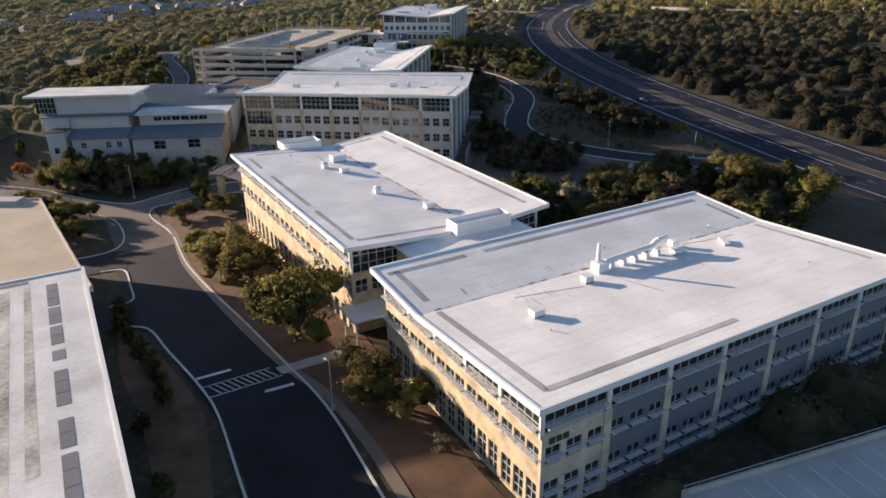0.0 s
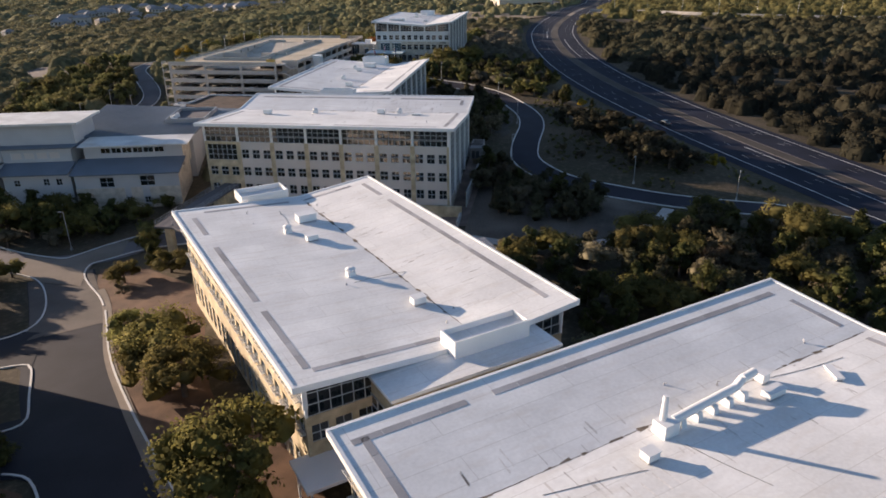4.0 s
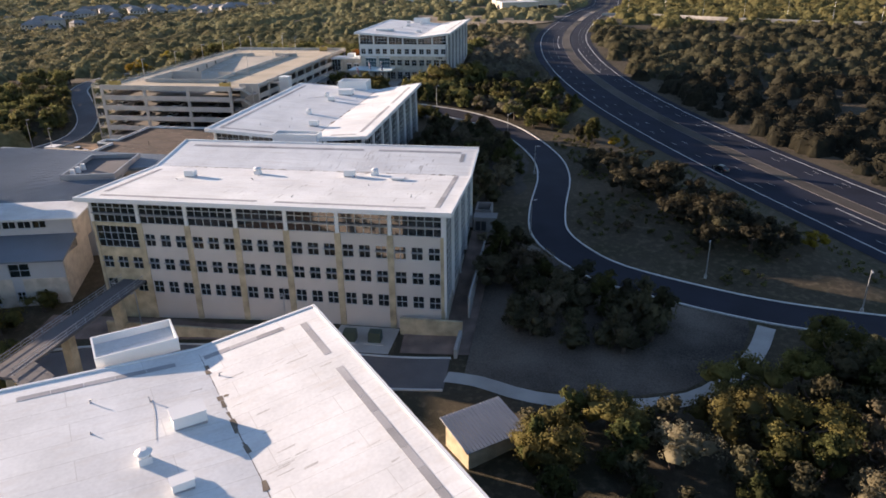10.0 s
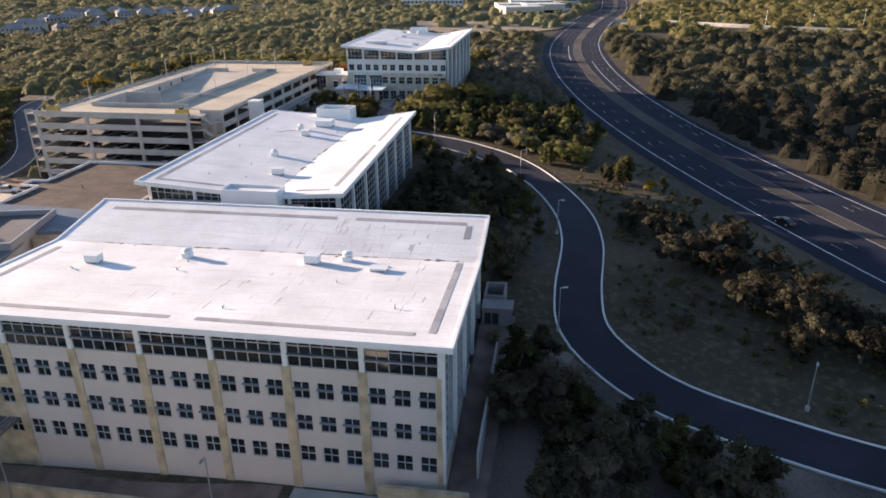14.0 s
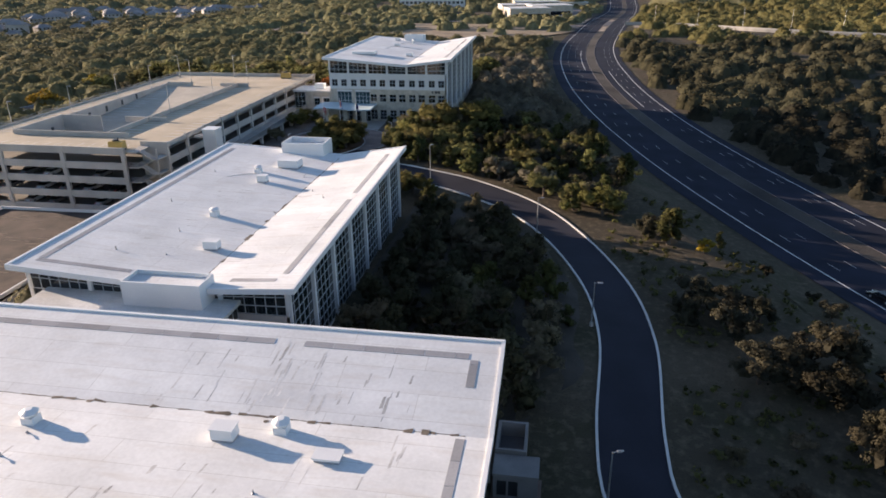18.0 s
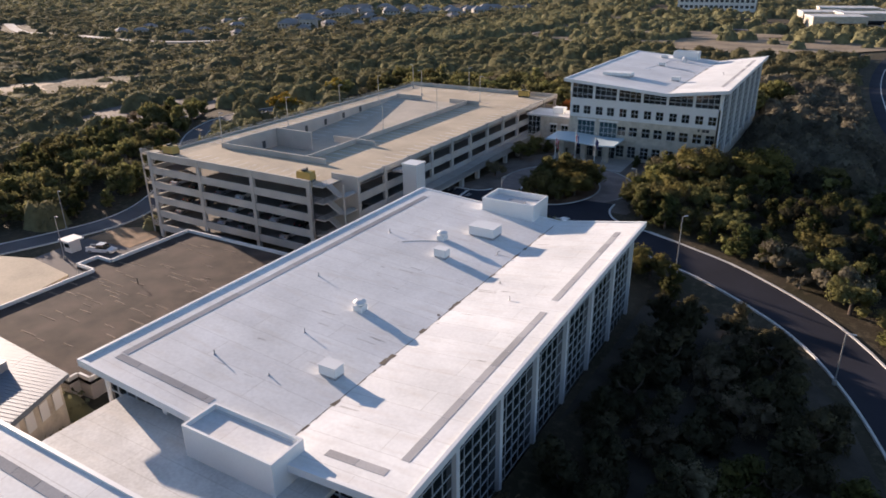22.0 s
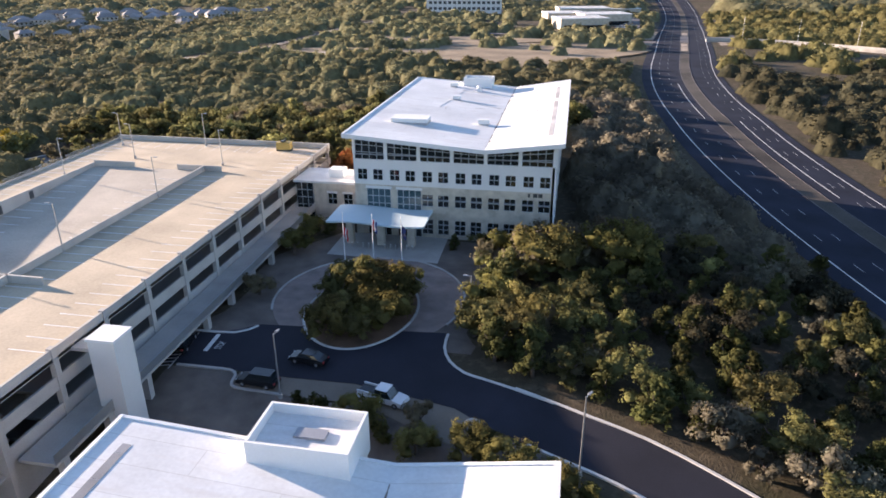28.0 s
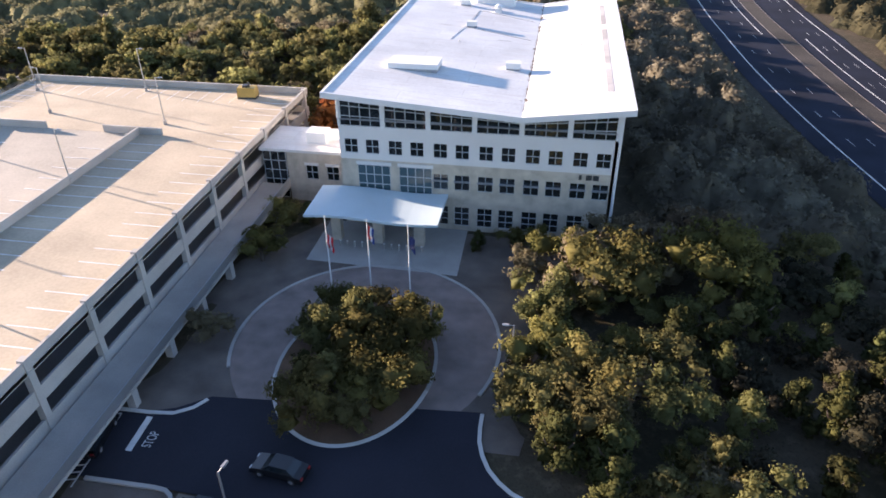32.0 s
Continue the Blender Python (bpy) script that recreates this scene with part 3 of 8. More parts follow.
class Office:
    """One of the campus office blocks: 58 by 34 m walls under an overhanging butterfly roof."""

    def __init__(self, name, x, y, ang, lx, ly, valley, frac, z_edge0, z_valley, z_edge1, ground, label, over=1.4, fall=0.0):
        self.m = pose(x, y, 0, 0, 0, ang)
        self.ob = thing("office_building", self.m, label, "office building", "office buildings of the campus")
        self.lx, self.ly, self.over, self.ground = lx, ly, over, ground
        self.valley, self.frac, self.zz, self.fall = valley, frac, (z_edge0, z_valley, z_edge1), fall
        self.make_roof()

    def roof_z(self, x, y):
        c, n = (y, self.ly) if self.valley == "x" else (x, self.lx)
        o, f = self.over, self.frac * n
        a, b, d = self.zz
        if self.valley == "y":
            d -= self.fall * (1 - (y + o) / (self.ly + 2 * o))
        return a + (b - a) * (c + o) / (f + o) if c < f else b + (d - b) * (c - f) / (n + o - f)

    def at(self, x, y, dz=0.0):
        p = self.m @ Vector((x, y, 0))
        return Vector((p.x, p.y, self.roof_z(x, y) + dz))

    def make_roof(self):
        o, lx, ly = self.over, self.lx, self.ly
        if self.valley == "x":
            cuts = [-o, self.frac * ly, ly + o]
            strips = [[(-o, a), (lx + o, a), (lx + o, b), (-o, b)] for a, b in zip(cuts, cuts[1:])]
        else:
            cuts = [-o, self.frac * lx, lx + o]
            strips = [[(a, -o), (b, -o), (b, ly + o), (a, ly + o)] for a, b in zip(cuts, cuts[1:])]
        z = self.roof_z
        eps = 1e-4
        for q in strips:
            me = Mesh()
            (ax, ay), (bx, by) = q[0], q[2]
            n = 40 if self.fall else 1
            ys = [ay + (by - ay) * k / n for k in range(n + 1)]
            mid = lambda px: px + (1e-6 if px == ax else -1e-6)
            for low, high in zip(ys, ys[1:]):
                c = [(ax, low), (bx, low), (bx, high), (ax, high)]
                me.face(*[(px, py, z(mid(px), py)) for px, py in c])
                me.face(*[(px, py, z(mid(px), py) - 0.55) for px, py in reversed(c)])
                for px, flip in ((ax, 1), (bx, 0)):
                    e = [(px, low, z(mid(px), low) - 0.55), (px, high, z(mid(px), high) - 0.55), (px, high, z(mid(px), high)), (px, low, z(mid(px), low))]
                    me.face(*(reversed(e) if flip else e))
            for py, flip in ((ay, 0), (by, 1)):
                e = [(ax, py, z(mid(ax), py) - 0.55), (bx, py, z(mid(bx), py) - 0.55), (bx, py, z(mid(bx), py)), (ax, py, z(mid(ax), py))]
                me.face(*(reversed(e) if flip else e))
            part("roof", me, membrane, self.ob, "white membrane roof, stained along its seams")
        rim = Mesh()
        seg = []
        corners = [(-o, -o), (lx + o, -o), (lx + o, ly + o), (-o, ly + o)]
        f = self.frac * (ly if self.valley == "x" else lx)
        for (ax, ay), (bx, by) in zip(corners, corners[1:] + corners[:1]):
            pts = [(ax, ay)]
            if self.valley == "x" and ax == bx:
                pts.append((ax, f))
            if self.valley == "y" and ay == by:
                pts.append((f, ay))
            pts.append((bx, by))
            seg += list(zip(pts, pts[1:]))
        for (ax, ay), (bx, by) in seg:
            d = Vector((bx - ax, by - ay)).normalized()
            nx, ny = -d.y * 0.3, d.x * 0.3
            ox, oy = d.y * 0.04, -d.x * 0.04
            low = [(ax + ox, ay + oy, z(ax, ay) - 0.6), (bx + ox, by + oy, z(bx, by) - 0.6), (bx + nx, by + ny, z(bx, by) - 0.6), (ax + nx, ay + ny, z(ax, ay) - 0.6)]
            rim.hexa(low, [(px, py, pz + 0.72) for px, py, pz in low])
        part("roof_edge", rim, metal_white, self.ob, "white metal roof edge")

    def side(self, k):
        """Start, direction and length of side k (0 south, 1 east, 2 north, 3 west, in its own frame)."""
        lx, ly = self.lx, self.ly
        return (((0, 0), 0, lx), ((lx, 0), 90, ly), ((lx, ly), 180, lx), ((0, ly), 270, ly))[k]

    def local(self, k, s):
        (px, py), a, n = self.side(k)
        return px + s * math.cos(radians(a)), py + s * math.sin(radians(a))

    def facade(self, k, bays, rows, band=2.9, base=None, wall=panel, low=None, split=None, pilaster=None, pane=pane_dark, shades=False, per_bay=3, tall=None, skip=None, column=metal_white, shelf=(), big=None, segments=None):
        """rows: heights (z0, z1, width) of window rows; tall: rows of door-high openings; low, split: another stone below that height."""
        (px, py), a, n = self.side(k)
        fm = pose(px, py, 0, 0, 0, a)
        base = self.ground if base is None else base
        rz = lambda s: self.roof_z(*self.local(k, s)) - 0.55
        zmin = min(rz(s) for s in np.linspace(0, n, 30))
        zb = zmin - band
        bw = n / bays
        holes = []
        for r, (z0, z1, w) in enumerate(rows):
            for b in range(bays):
                m = per_bay
                for j in range(m):
                    if skip and skip(r, b, j):
                        continue
                    c = b * bw + bw * (j + 0.5) / m * 0.96 + bw * 0.02
                    holes.append((c - w / 2, c + w / 2, z0, z1, r))
        holes += [(*q, 99) for q in (big or [])]
        split_z = split if split is not None else base
        if split is not None:
            part("wall", wall_with_openings(0, n, base - 1.5, split_z, [q for q in holes if q[3] <= split_z + 0.01]), low, self.ob, m=fm)
        for a0, a1, stuff in segments or ((0, n, wall),):
            part("wall", wall_with_openings(a0, a1, split_z if split is not None else base - 1.5, zb, [q for q in holes if a0 <= (q[0] + q[1]) / 2 < a1 and (split is None or q[2] >= split_z - 0.01)]), stuff, self.ob, m=fm)
        for q in holes:
            w, h = q[1] - q[0], q[3] - q[2]
            cols = 2 if w < 2.6 else max(2, round(w / 1.2))
            fr, pa = shared_window(w, h, cols, 2 if h < 2.4 else 3, pane)
            win = part("window", fr, None, self.ob, m=fm @ pose(q[0], 0.16, q[2]))
            part("pane", pa, None, win)
            if q[4] in shelf:
                part("light_shelf", Mesh().box(-0.1, -0.32, 0, w + 0.1, 0.1, 0.07), metal_grey, self.ob, "pale metal light shelf", m=fm @ pose(q[0], 0, q[2] + 0.6 * h))
            if shades and q[4] != 99 and h < 2.6:
                key = ("shade", round(w, 2))
                if key not in CACHE:
                    CACHE[key] = shade_data(w + 0.3, 0.6)
                part("sun_shade", CACHE[key], None, self.ob, m=fm @ pose(q[0] - 0.15, 0, q[2] + 0.62 * h - 0.35))
        for b in range(bays):
            s0, s1 = b * bw + 0.28, (b + 1) * bw - 0.28
            if shelf:
                part("light_shelf", Mesh().box(0, -0.3, 0, s1 - s0, 0.1, 0.09), metal_grey, self.ob, "pale metal light shelf", m=fm @ pose(s0, 0, zb + 0.4 * band))
            fr, pa = window_data(s1 - s0, rz(s0) - zb, max(4, round(bw / 1.35)), 3, thin=0.095, top=rz(s1) - zb)
            win = part("window", fr, None, self.ob, m=fm @ pose(s0, 0.12, zb))
            part("pane", pa.data("pane", pane), None, win)
            if shades:
                part("sun_shade", shade_data(s1 - s0, 0.9), None, self.ob, m=fm @ pose(s0, 0.05, zb + 1.0))
        for b in range(bays + 1):
            s = b * bw
            c0, c1 = max(0, s - 0.28), min(n, s + 0.28)
            me = Mesh()
            me.hexa([(c0, -0.12, zb), (c1, -0.12, zb), (c1, 0.4, zb), (c0, 0.4, zb)], [(c0, -0.12, rz(c0)), (c1, -0.12, rz(c1)), (c1, 0.4, rz(c1)), (c0, 0.4, rz(c0))])
            part("column", me, column, self.ob, m=fm)
            if pilaster:
                c0, c1 = max(0, s - 0.5), min(n, s + 0.5)
                part("pilaster", Mesh().box(c0, -0.14, base - 1.5, c1, 0.1, zb), pilaster, self.ob, "tan limestone pilaster", m=fm)

    def curtain(self, k, bays, zb, pane=pane_dark, column=metal_white, cols=5):
        """A glass wall from a stone base to the eaves, between columns."""
        (px, py), a, n = self.side(k)
        fm = pose(px, py, 0, 0, 0, a)
        rz = lambda s: self.roof_z(*self.local(k, s)) - 0.55
        part("base_wall", Mesh().box(-0.1, -0.15, self.ground - 3, n + 0.1, 0.3, zb), stone_pale, self.ob, "pale limestone base", m=fm)
        bw = n / bays
        for b in range(bays):
            s0, s1 = b * bw + 0.3, (b + 1) * bw - 0.3
            h0, h1 = rz(s0) - zb, rz(s1) - zb
            fr, pa = window_data(s1 - s0, h0, cols, max(4, round(h0 / 1.35)), thin=0.07, top=h1)
            win = part("curtain_wall", fr, None, self.ob, "glass wall with grey bars", m=fm @ pose(s0, 0.1, zb))
            part("pane", pa.data("pane", pane), None, win)
        for b in range(bays + 1):
            s = b * bw
            c0, c1 = max(0, s - 0.3), min(n, s + 0.3)
            me = Mesh()
            me.hexa([(c0, -0.35, zb - 1), (c1, -0.35, zb - 1), (c1, 0.4, zb - 1), (c0, 0.4, zb - 1)], [(c0, -0.35, rz(c0)), (c1, -0.35, rz(c1)), (c1, 0.4, rz(c1)), (c0, 0.4, rz(c0))])
            part("column", me, column, self.ob, m=fm)

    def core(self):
        """Closes the block behind the panes: a dark box, unlit rooms in its colour."""
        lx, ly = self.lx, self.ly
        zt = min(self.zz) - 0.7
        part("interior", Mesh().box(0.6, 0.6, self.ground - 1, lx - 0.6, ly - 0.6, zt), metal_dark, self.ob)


# A: front block, long side to the south-east
A = Office("A", 0.0, 53.6, 39, 58.2, 34.1, "x", 0.65, 5.75, 4.55, 5.55, -8.2, "pale three-storey limestone office block with a white butterfly roof")
za = 4.35 - 2.9 - 0.3
A.facade(0, 7, [(za - 3.4, za - 1.3, 1.9), (za - 7.6, za - 5.5, 1.9), (-8.2, -6.0, 2.0)], wall=panel_slate, pilaster=stone_pale, shades=True, band=3.5, segments=((0, 8.31, stone_pale), (8.31, 58.2, panel_slate)))
A.facade(1, 4, [(za - 3.4, za - 1.3, 1.9), (za - 7.6, za - 5.5, 1.9)], wall=panel)
A.facade(2, 7, [(za - 3.4, za - 1.3, 1.9), (za - 7.6, za - 5.5, 1.9)], wall=panel)
A.facade(3, 5, [(za - 3.4, za - 1.3, 1.9), (-8.2, -4.6, 1.7)], wall=limestone, shades=True)
A.core()
# B: second block, long side to the west
B = Office("B", -28.4, 87.6, 39.6, 33.6, 58.7, "y", 0.62, 5.8, 4.45, 6.1, -9.4, "long three-storey limestone office block with a white butterfly roof", fall=0.35)
zb_ = 4.3 - 2.9 - 0.3
B.facade(0, 4, [(zb_ - 3.4, zb_ - 1.3, 1.9), (zb_ - 7.6, zb_ - 5.5, 1.9)], wall=limestone)
B.facade(1, 7, [(zb_ - 3.4, zb_ - 1.3, 1.9), (zb_ - 7.6, zb_ - 5.5, 1.9)], wall=panel)
B.facade(2, 4, [(zb_ - 3.4, zb_ - 1.3, 1.9), (zb_ - 7.6, zb_ - 5.5, 1.9)], wall=panel)
B.facade(3, 7, [(zb_ - 3.4, zb_ - 1.3, 1.9), (-9.2, -5.6, 1.7)], wall=limestone, shades=True, base=-13, band=3.2)
B.core()
# C: third block, its long face to the south
C = Office("C", -85.6, 179.9, 0, 58.0, 33.5, "x", 0.68, 10.4, 8.9, 11.0, -10.8, "four-storey beige office block with limestone pilasters and a white butterfly roof")
C.facade(0, 7, [(2.1, 4.2, 1.75), (-2.05, 0.0, 1.75), (-6.2, -4.1, 1.75)], wall=panel, pilaster=limestone, base=-11, band=3.7, shelf=(0, 1), skip=lambda r, b, j: r == 0 and b == 0, big=[(0.5, 7.7, 1.7, 5.4)], segments=((0, 8.29, limestone), (8.29, 58.0, panel)))
C.curtain(1, 4, -6.5)
C.facade(2, 7, [(2.1, 4.2, 1.75), (-2.05, 0.0, 1.75)], wall=panel)
C.facade(3, 4, [(2.1, 4.2, 1.75), (-2.05, 0.0, 1.75)], wall=panel)
C.core()
# D: fourth block, its glass wall to the east
D = Office("D", -85.9, 224.9, 0, 33.7, 57.8, "y", 0.665, 11.2, 9.6, 11.7, -3.0, "office block with a white butterfly roof and a tall glass wall", fall=1.25)
D.facade(0, 4, [(2.4, 4.5, 1.75), (-1.8, 0.3, 1.75)], wall=panel)
D.curtain(1, 7, -2.4)
D.facade(2, 4, [(2.4, 4.5, 1.75), (-1.8, 0.3, 1.75)], wall=panel)
D.facade(3, 7, [(2.4, 4.5, 1.75), (-1.8, 0.3, 1.75)], wall=panel)
D.core()
# E: last block, entrance to the south
E_ = Office("E", -87.9, 351.8, 0, 34.2, 57.4, "y", 0.665, 19.4, 17.6, 19.7, 1.0, "four-storey limestone office block with white upper walls and a butterfly roof", fall=0.5)
E_.facade(0, 6, [(11.3, 13.2, 1.7), (7.0, 9.1, 1.9), (1.9, 4.6, 1.9)], wall=panel_white, low=stone_pale, split=10.5, band=2.15, per_bay=2, shelf=(1,), skip=lambda r, b, j: r in (1, 2) and b < 2)
E_.curtain(1, 6, 4.0)
E_.facade(2, 6, [(11.3, 13.2, 1.7), (7.0, 9.1, 1.9)], wall=panel_white, per_bay=2, band=1.7)
E_.facade(3, 9, [(11.3, 13.2, 1.7), (7.0, 9.1, 1.9)], wall=panel_white, per_bay=2)
E_.core()

# ---- links, penthouses and neighbouring roofs ----
def parapet_box(ob, x0, y0, x1, y1, zb, zt, name="penthouse", label="white rooftop screen with an open top", rim=0.22, floor=0.9, m=None):
    """Four thin walls round a sunken roof."""
    me = Mesh()
    me.prism([(x0, y0), (x1, y0), (x1, y0 + rim), (x0, y0 + rim)], zb, zt)
    me.prism([(x0, y1 - rim), (x1, y1 - rim), (x1, y1), (x0, y1)], zb, zt)
    me.prism([(x0, y0 + rim), (x0 + rim, y0 + rim), (x0 + rim, y1 - rim), (x0, y1 - rim)], zb, zt)
    me.prism([(x1 - rim, y0 + rim), (x1, y0 + rim), (x1, y1 - rim), (x1 - rim, y1 - rim)], zb, zt)
    p = part(name, me, metal_white, ob, label, m=m)
    part("screen_floor", Mesh().box(x0 + rim, y0 + rim, zb, x1 - rim, y1 - rim, zt - floor), membrane, p)
    return p


link_ab = thing("link_block", pose(0, 0, 0, 0, 0, 39) @ Matrix.Identity(4), "low white-roofed link between two office blocks", "link building")


def to39(x, y):
    c, s = math.cos(radians(39)), math.sin(radians(39))
    return (x * c + y * s, -x * s + y * c)


la, lb = to39(-23.0, 92.0), to39(-5.0, 100.5)
part("wall", Mesh().box(la[0] + 0.6, la[1] - 5.5, -10, 60.9, 92.8, 3.9), limestone, link_ab, "tan limestone walls")
part("roof", Mesh().box(la[0], la[1] - 6.2, 3.9, 61.4, 92.6, 4.3), membrane, link_ab, "white membrane roof")
part("entrance_canopy", Mesh().box(la[0] - 9, la[1] - 5.0, -4.4, la[0] + 0.5, la[1] + 0.6, -4.0), metal_white, link_ab, "flat white entrance canopy")
for dx, dy in ((-8.4, -4.4), (-8.4, 0.0)):
    part("canopy_post", Mesh().cyl(la[0] + dx, la[1] + dy, -9.2, -4.4, 0.16), metal_white, link_ab)
win_f, win_p = window_data(1.6, 2.6, 1, 2)
link_pane = win_p.data("pane", pane_dark)
for i in range(3):
    w = part("window", win_f, None, link_ab, m=pose(la[0] + 0.52, la[1] - 1.4 - i * 1.75 + 1.6, -1.2, 0, 0, 270))
    part("pane", link_pane, None, w)
box_ab = thing("rooftop_screen", pose(0, 0, 0, 0, 0, 39), "long white walled rooftop screen between the blocks", "rooftop screen", "rooftop screens")
pa_, pb_ = to39(-14.6, 96.4), to39(-6.6, 101.9)
bx = [(pa_[0], pa_[1] - 1.0), (pb_[0] + 0.2, pa_[1] - 1.0), (pb_[0] + 0.2, pa_[1] + 2.2), (pa_[0], pa_[1] + 2.2)]
parapet_box(box_ab, bx[0][0], bx[0][1], bx[2][0], bx[2][1], 4.3, 6.4, floor=0.7)
box_b = thing("rooftop_screen", pose(0, 0, 0, 0, 0, 39), "white walled rooftop screen with a sunken top", "rooftop screen", "rooftop screens")
qb = to39(-57.4, 146.2)
parapet_box(box_b, qb[0] - 4.3, qb[1] - 2.6, qb[0] + 4.3, qb[1] + 2.6, 4.3, 5.9)

link_cd = thing("link_block", pose(0, 0, 0), "low white-roofed link with dark glass between two office blocks", "link building")
part("wall", Mesh().box(-82.5, 213.2, -6, -58.8, 225.3, 7.4), panel, link_cd)
part("roof", Mesh().box(-83.5, 214.8, 7.4, -58.2, 225.1, 7.85), membrane_old, link_cd, "white membrane roof with brown stains")
for i in range(4):
    fr, pa = window_data(2.4, 9.0, 2, 6)
    w = part("window", fr, None, link_cd, m=pose(-58.72, 215.0 + i * 2.5, -2.0, 0, 0, 90))
    part("pane", pa.data("pane", pane_dark), None, w)
box_cd = thing("rooftop_screen", pose(0, 0, 0), "white walled rooftop screen on the link roof", "rooftop screen", "rooftop screens")
parapet_box(box_cd, -71.2, 221.9, -61.4, 225.5, 7.85, 10.9, floor=0.45)
box_d = thing("rooftop_screen", pose(0, 0, 0), "white walled rooftop screen with a hatch in its sunken top", "rooftop screen", "rooftop screens")
parapet_box(box_d, -74.9, 281.4, -66.5, 286.8, 8.5, 12.3)
part("hatch", Mesh().box(-71.8, 283.6, 11.4, -69.2, 284.8, 11.62), metal_grey, box_d, "grey hatch")
part("wall", Mesh().box(-74.7, 283.2, -2, -66.7, 286.6, 8.5), panel, box_d)
box_e = thing("rooftop_screen", pose(0, 0, 0), "low white rooftop screen at the roof's end", "rooftop screen", "rooftop screens")
parapet_box(box_e, -77.2, 405.4, -70.4, 410.0, 16.8, 20.3)
part("wall", Mesh().box(-77.0, 406.9, 1, -70.6, 409.8, 16.8), panel_white, box_e)

# two roofs west of the spine road, in the same alignment as the front blocks
west_block = thing("office_building", pose(-56.2, 68.7, 0, 0, 0, 39), "office block with a stained white membrane roof", "office building", "office buildings of the campus")
part("roof", Mesh().box(-60, -48, 8.45, 0, 0, 9.0), membrane_old, west_block, "old white membrane roof with grey streaks")
part("wall", Mesh().box(-58.8, -46.8, -11, -1.2, -1.2, 8.45), panel_slate, west_block, "blue-grey wall panels")
for e in ((-60, -48, 0, -47.7), (-60, -0.3, 0, 0.04), (-0.3, -47.7, 0.04, -0.3), (-60, -47.7, -59.7, -0.3)):
    part("roof_edge", Mesh().box(e[0], e[1], 8.3, e[2], e[3], 9.14), metal_white, west_block)
for y, n in ((-3.4, 3), (-10.2, 2), (-15.0, 2), (-20.5, 1), (-24.6, 3), (-33, 2), (-38, 3)):
    for i in range(n):
        part("walk_pad", Mesh().box(-4.2, y - i * 2.1 - 2.0, 9.0, -3.1, y - i * 2.1, 9.03), pad_dark, west_block, "dark blue-grey walkway pad")
for i in range(10):
    part("walk_pad", Mesh().box(-6 - i * 3.0 - 2.9, -1.9, 9.0, -6 - i * 3.0, -1.1, 9.03), pad_dark, west_block, "dark blue-grey walkway pad")
for k in range(9):
    fr, pa = shared_window(1.9, 2.1, 2, 2, pane_dark)
    for zz in (4.6, 0.4, -3.8):
        w = part("window", fr, None, west_block, m=pose(-1.28, -44 + k * 4.7, zz, 0, 0, 90))
        part("pane", pa, None, w)
tan_roof = thing("low_building", pose(0, 0, 0), "long low building with a flat tan roof", "building")
TAN = [(-62.5, 77.2), (-97.0, 111.6), (-126.0, 107.6), (-92.0, 56.0)]
part("roof", Mesh().prism(TAN[::-1], 1.3, 1.8), deck_mat, tan_roof, "flat tan roof with dark streaks")
part("wall", Mesh().prism([(-92.4, 57.0), (-125.0, 107.1), (-97.3, 110.8), (-63.5, 77.1)], -14.5, 1.3), precast, tan_roof)
for (ax, ay), (bx_, by_) in zip(TAN[:2], TAN[1:3]):
    d = Vector((bx_ - ax, by_ - ay)).normalized()
    part("roof_edge", Mesh().prism([(ax, ay), (bx_, by_), (bx_ - d.y * 0.3, by_ + d.x * 0.3), (ax - d.y * 0.3, ay + d.x * 0.3)][::-1], 1.15, 2.1), precast, tan_roof)
part("stair_head", Mesh().prism([(-106.2, 106.9), (-99.2, 107.8), (-99.6, 110.7), (-106.6, 109.7)], 1.8, 2.6), precast, tan_roof)
streak = mat("stained_old_membrane", (0.53, 0.515, 0.475), 0.75, vary=0.45, scale=0.8, grain=3, bump=0.12)
for x0, x1, y0, y1 in ((-6.6, -5.6, -40, -2.4), (-8.9, -7.6, -46, -3.0), (-12.6, -9.6, -20.5, -4.0), (-12.2, -9.8, -46, -23), (-20.5, -14.2, -46, -26), (-17.0, -14.6, -22, -6)):
    part("stain", Mesh().face((x0, y0, 9.006), (x1, y0 + 0.4, 9.006), (x1 - 0.2, y1, 9.006), (x0 + 0.15, y1 - 0.5, 9.006)), streak, west_block, "long grey stain on the membrane")

# parking deck south of the front block
south_deck = thing("parking_deck", pose(13.2, 53.3, 0, 0, 0, 29), "concrete parking deck with a low rail, in shade", "parking deck")
part("deck", Mesh().box(0, -40, -3.9, 60, 0, -3.5), precast, south_deck, "grey concrete deck")
part("wall", Mesh().box(0.4, -39.6, -11, 59.6, -0.4, -3.9), precast, south_deck)
for e in ((0, -0.25, 60, 0.03), (-0.03, -40, 0.25, -0.25)):
    part("parapet", Mesh().box(e[0], e[1], -3.9, e[2], e[3], -2.9), precast, south_deck)
for i in range(40):
    part("rail_post", Mesh().box(0.2 + i * 1.5, -0.14, -2.9, 0.26 + i * 1.5, -0.08, -2.35), metal_grey, south_deck)
part("rail", Mesh().box(0, -0.15, -2.4, 60, -0.07, -2.32), metal_grey, south_deck, "grey steel rail")
for i in range(14):
    part("stall_line", Mesh().box(6 + i * 2.7, -6.5, -3.5, 6.1 + i * 2.7, -1.2, -3.495), paint, south_deck, "worn white stall line")

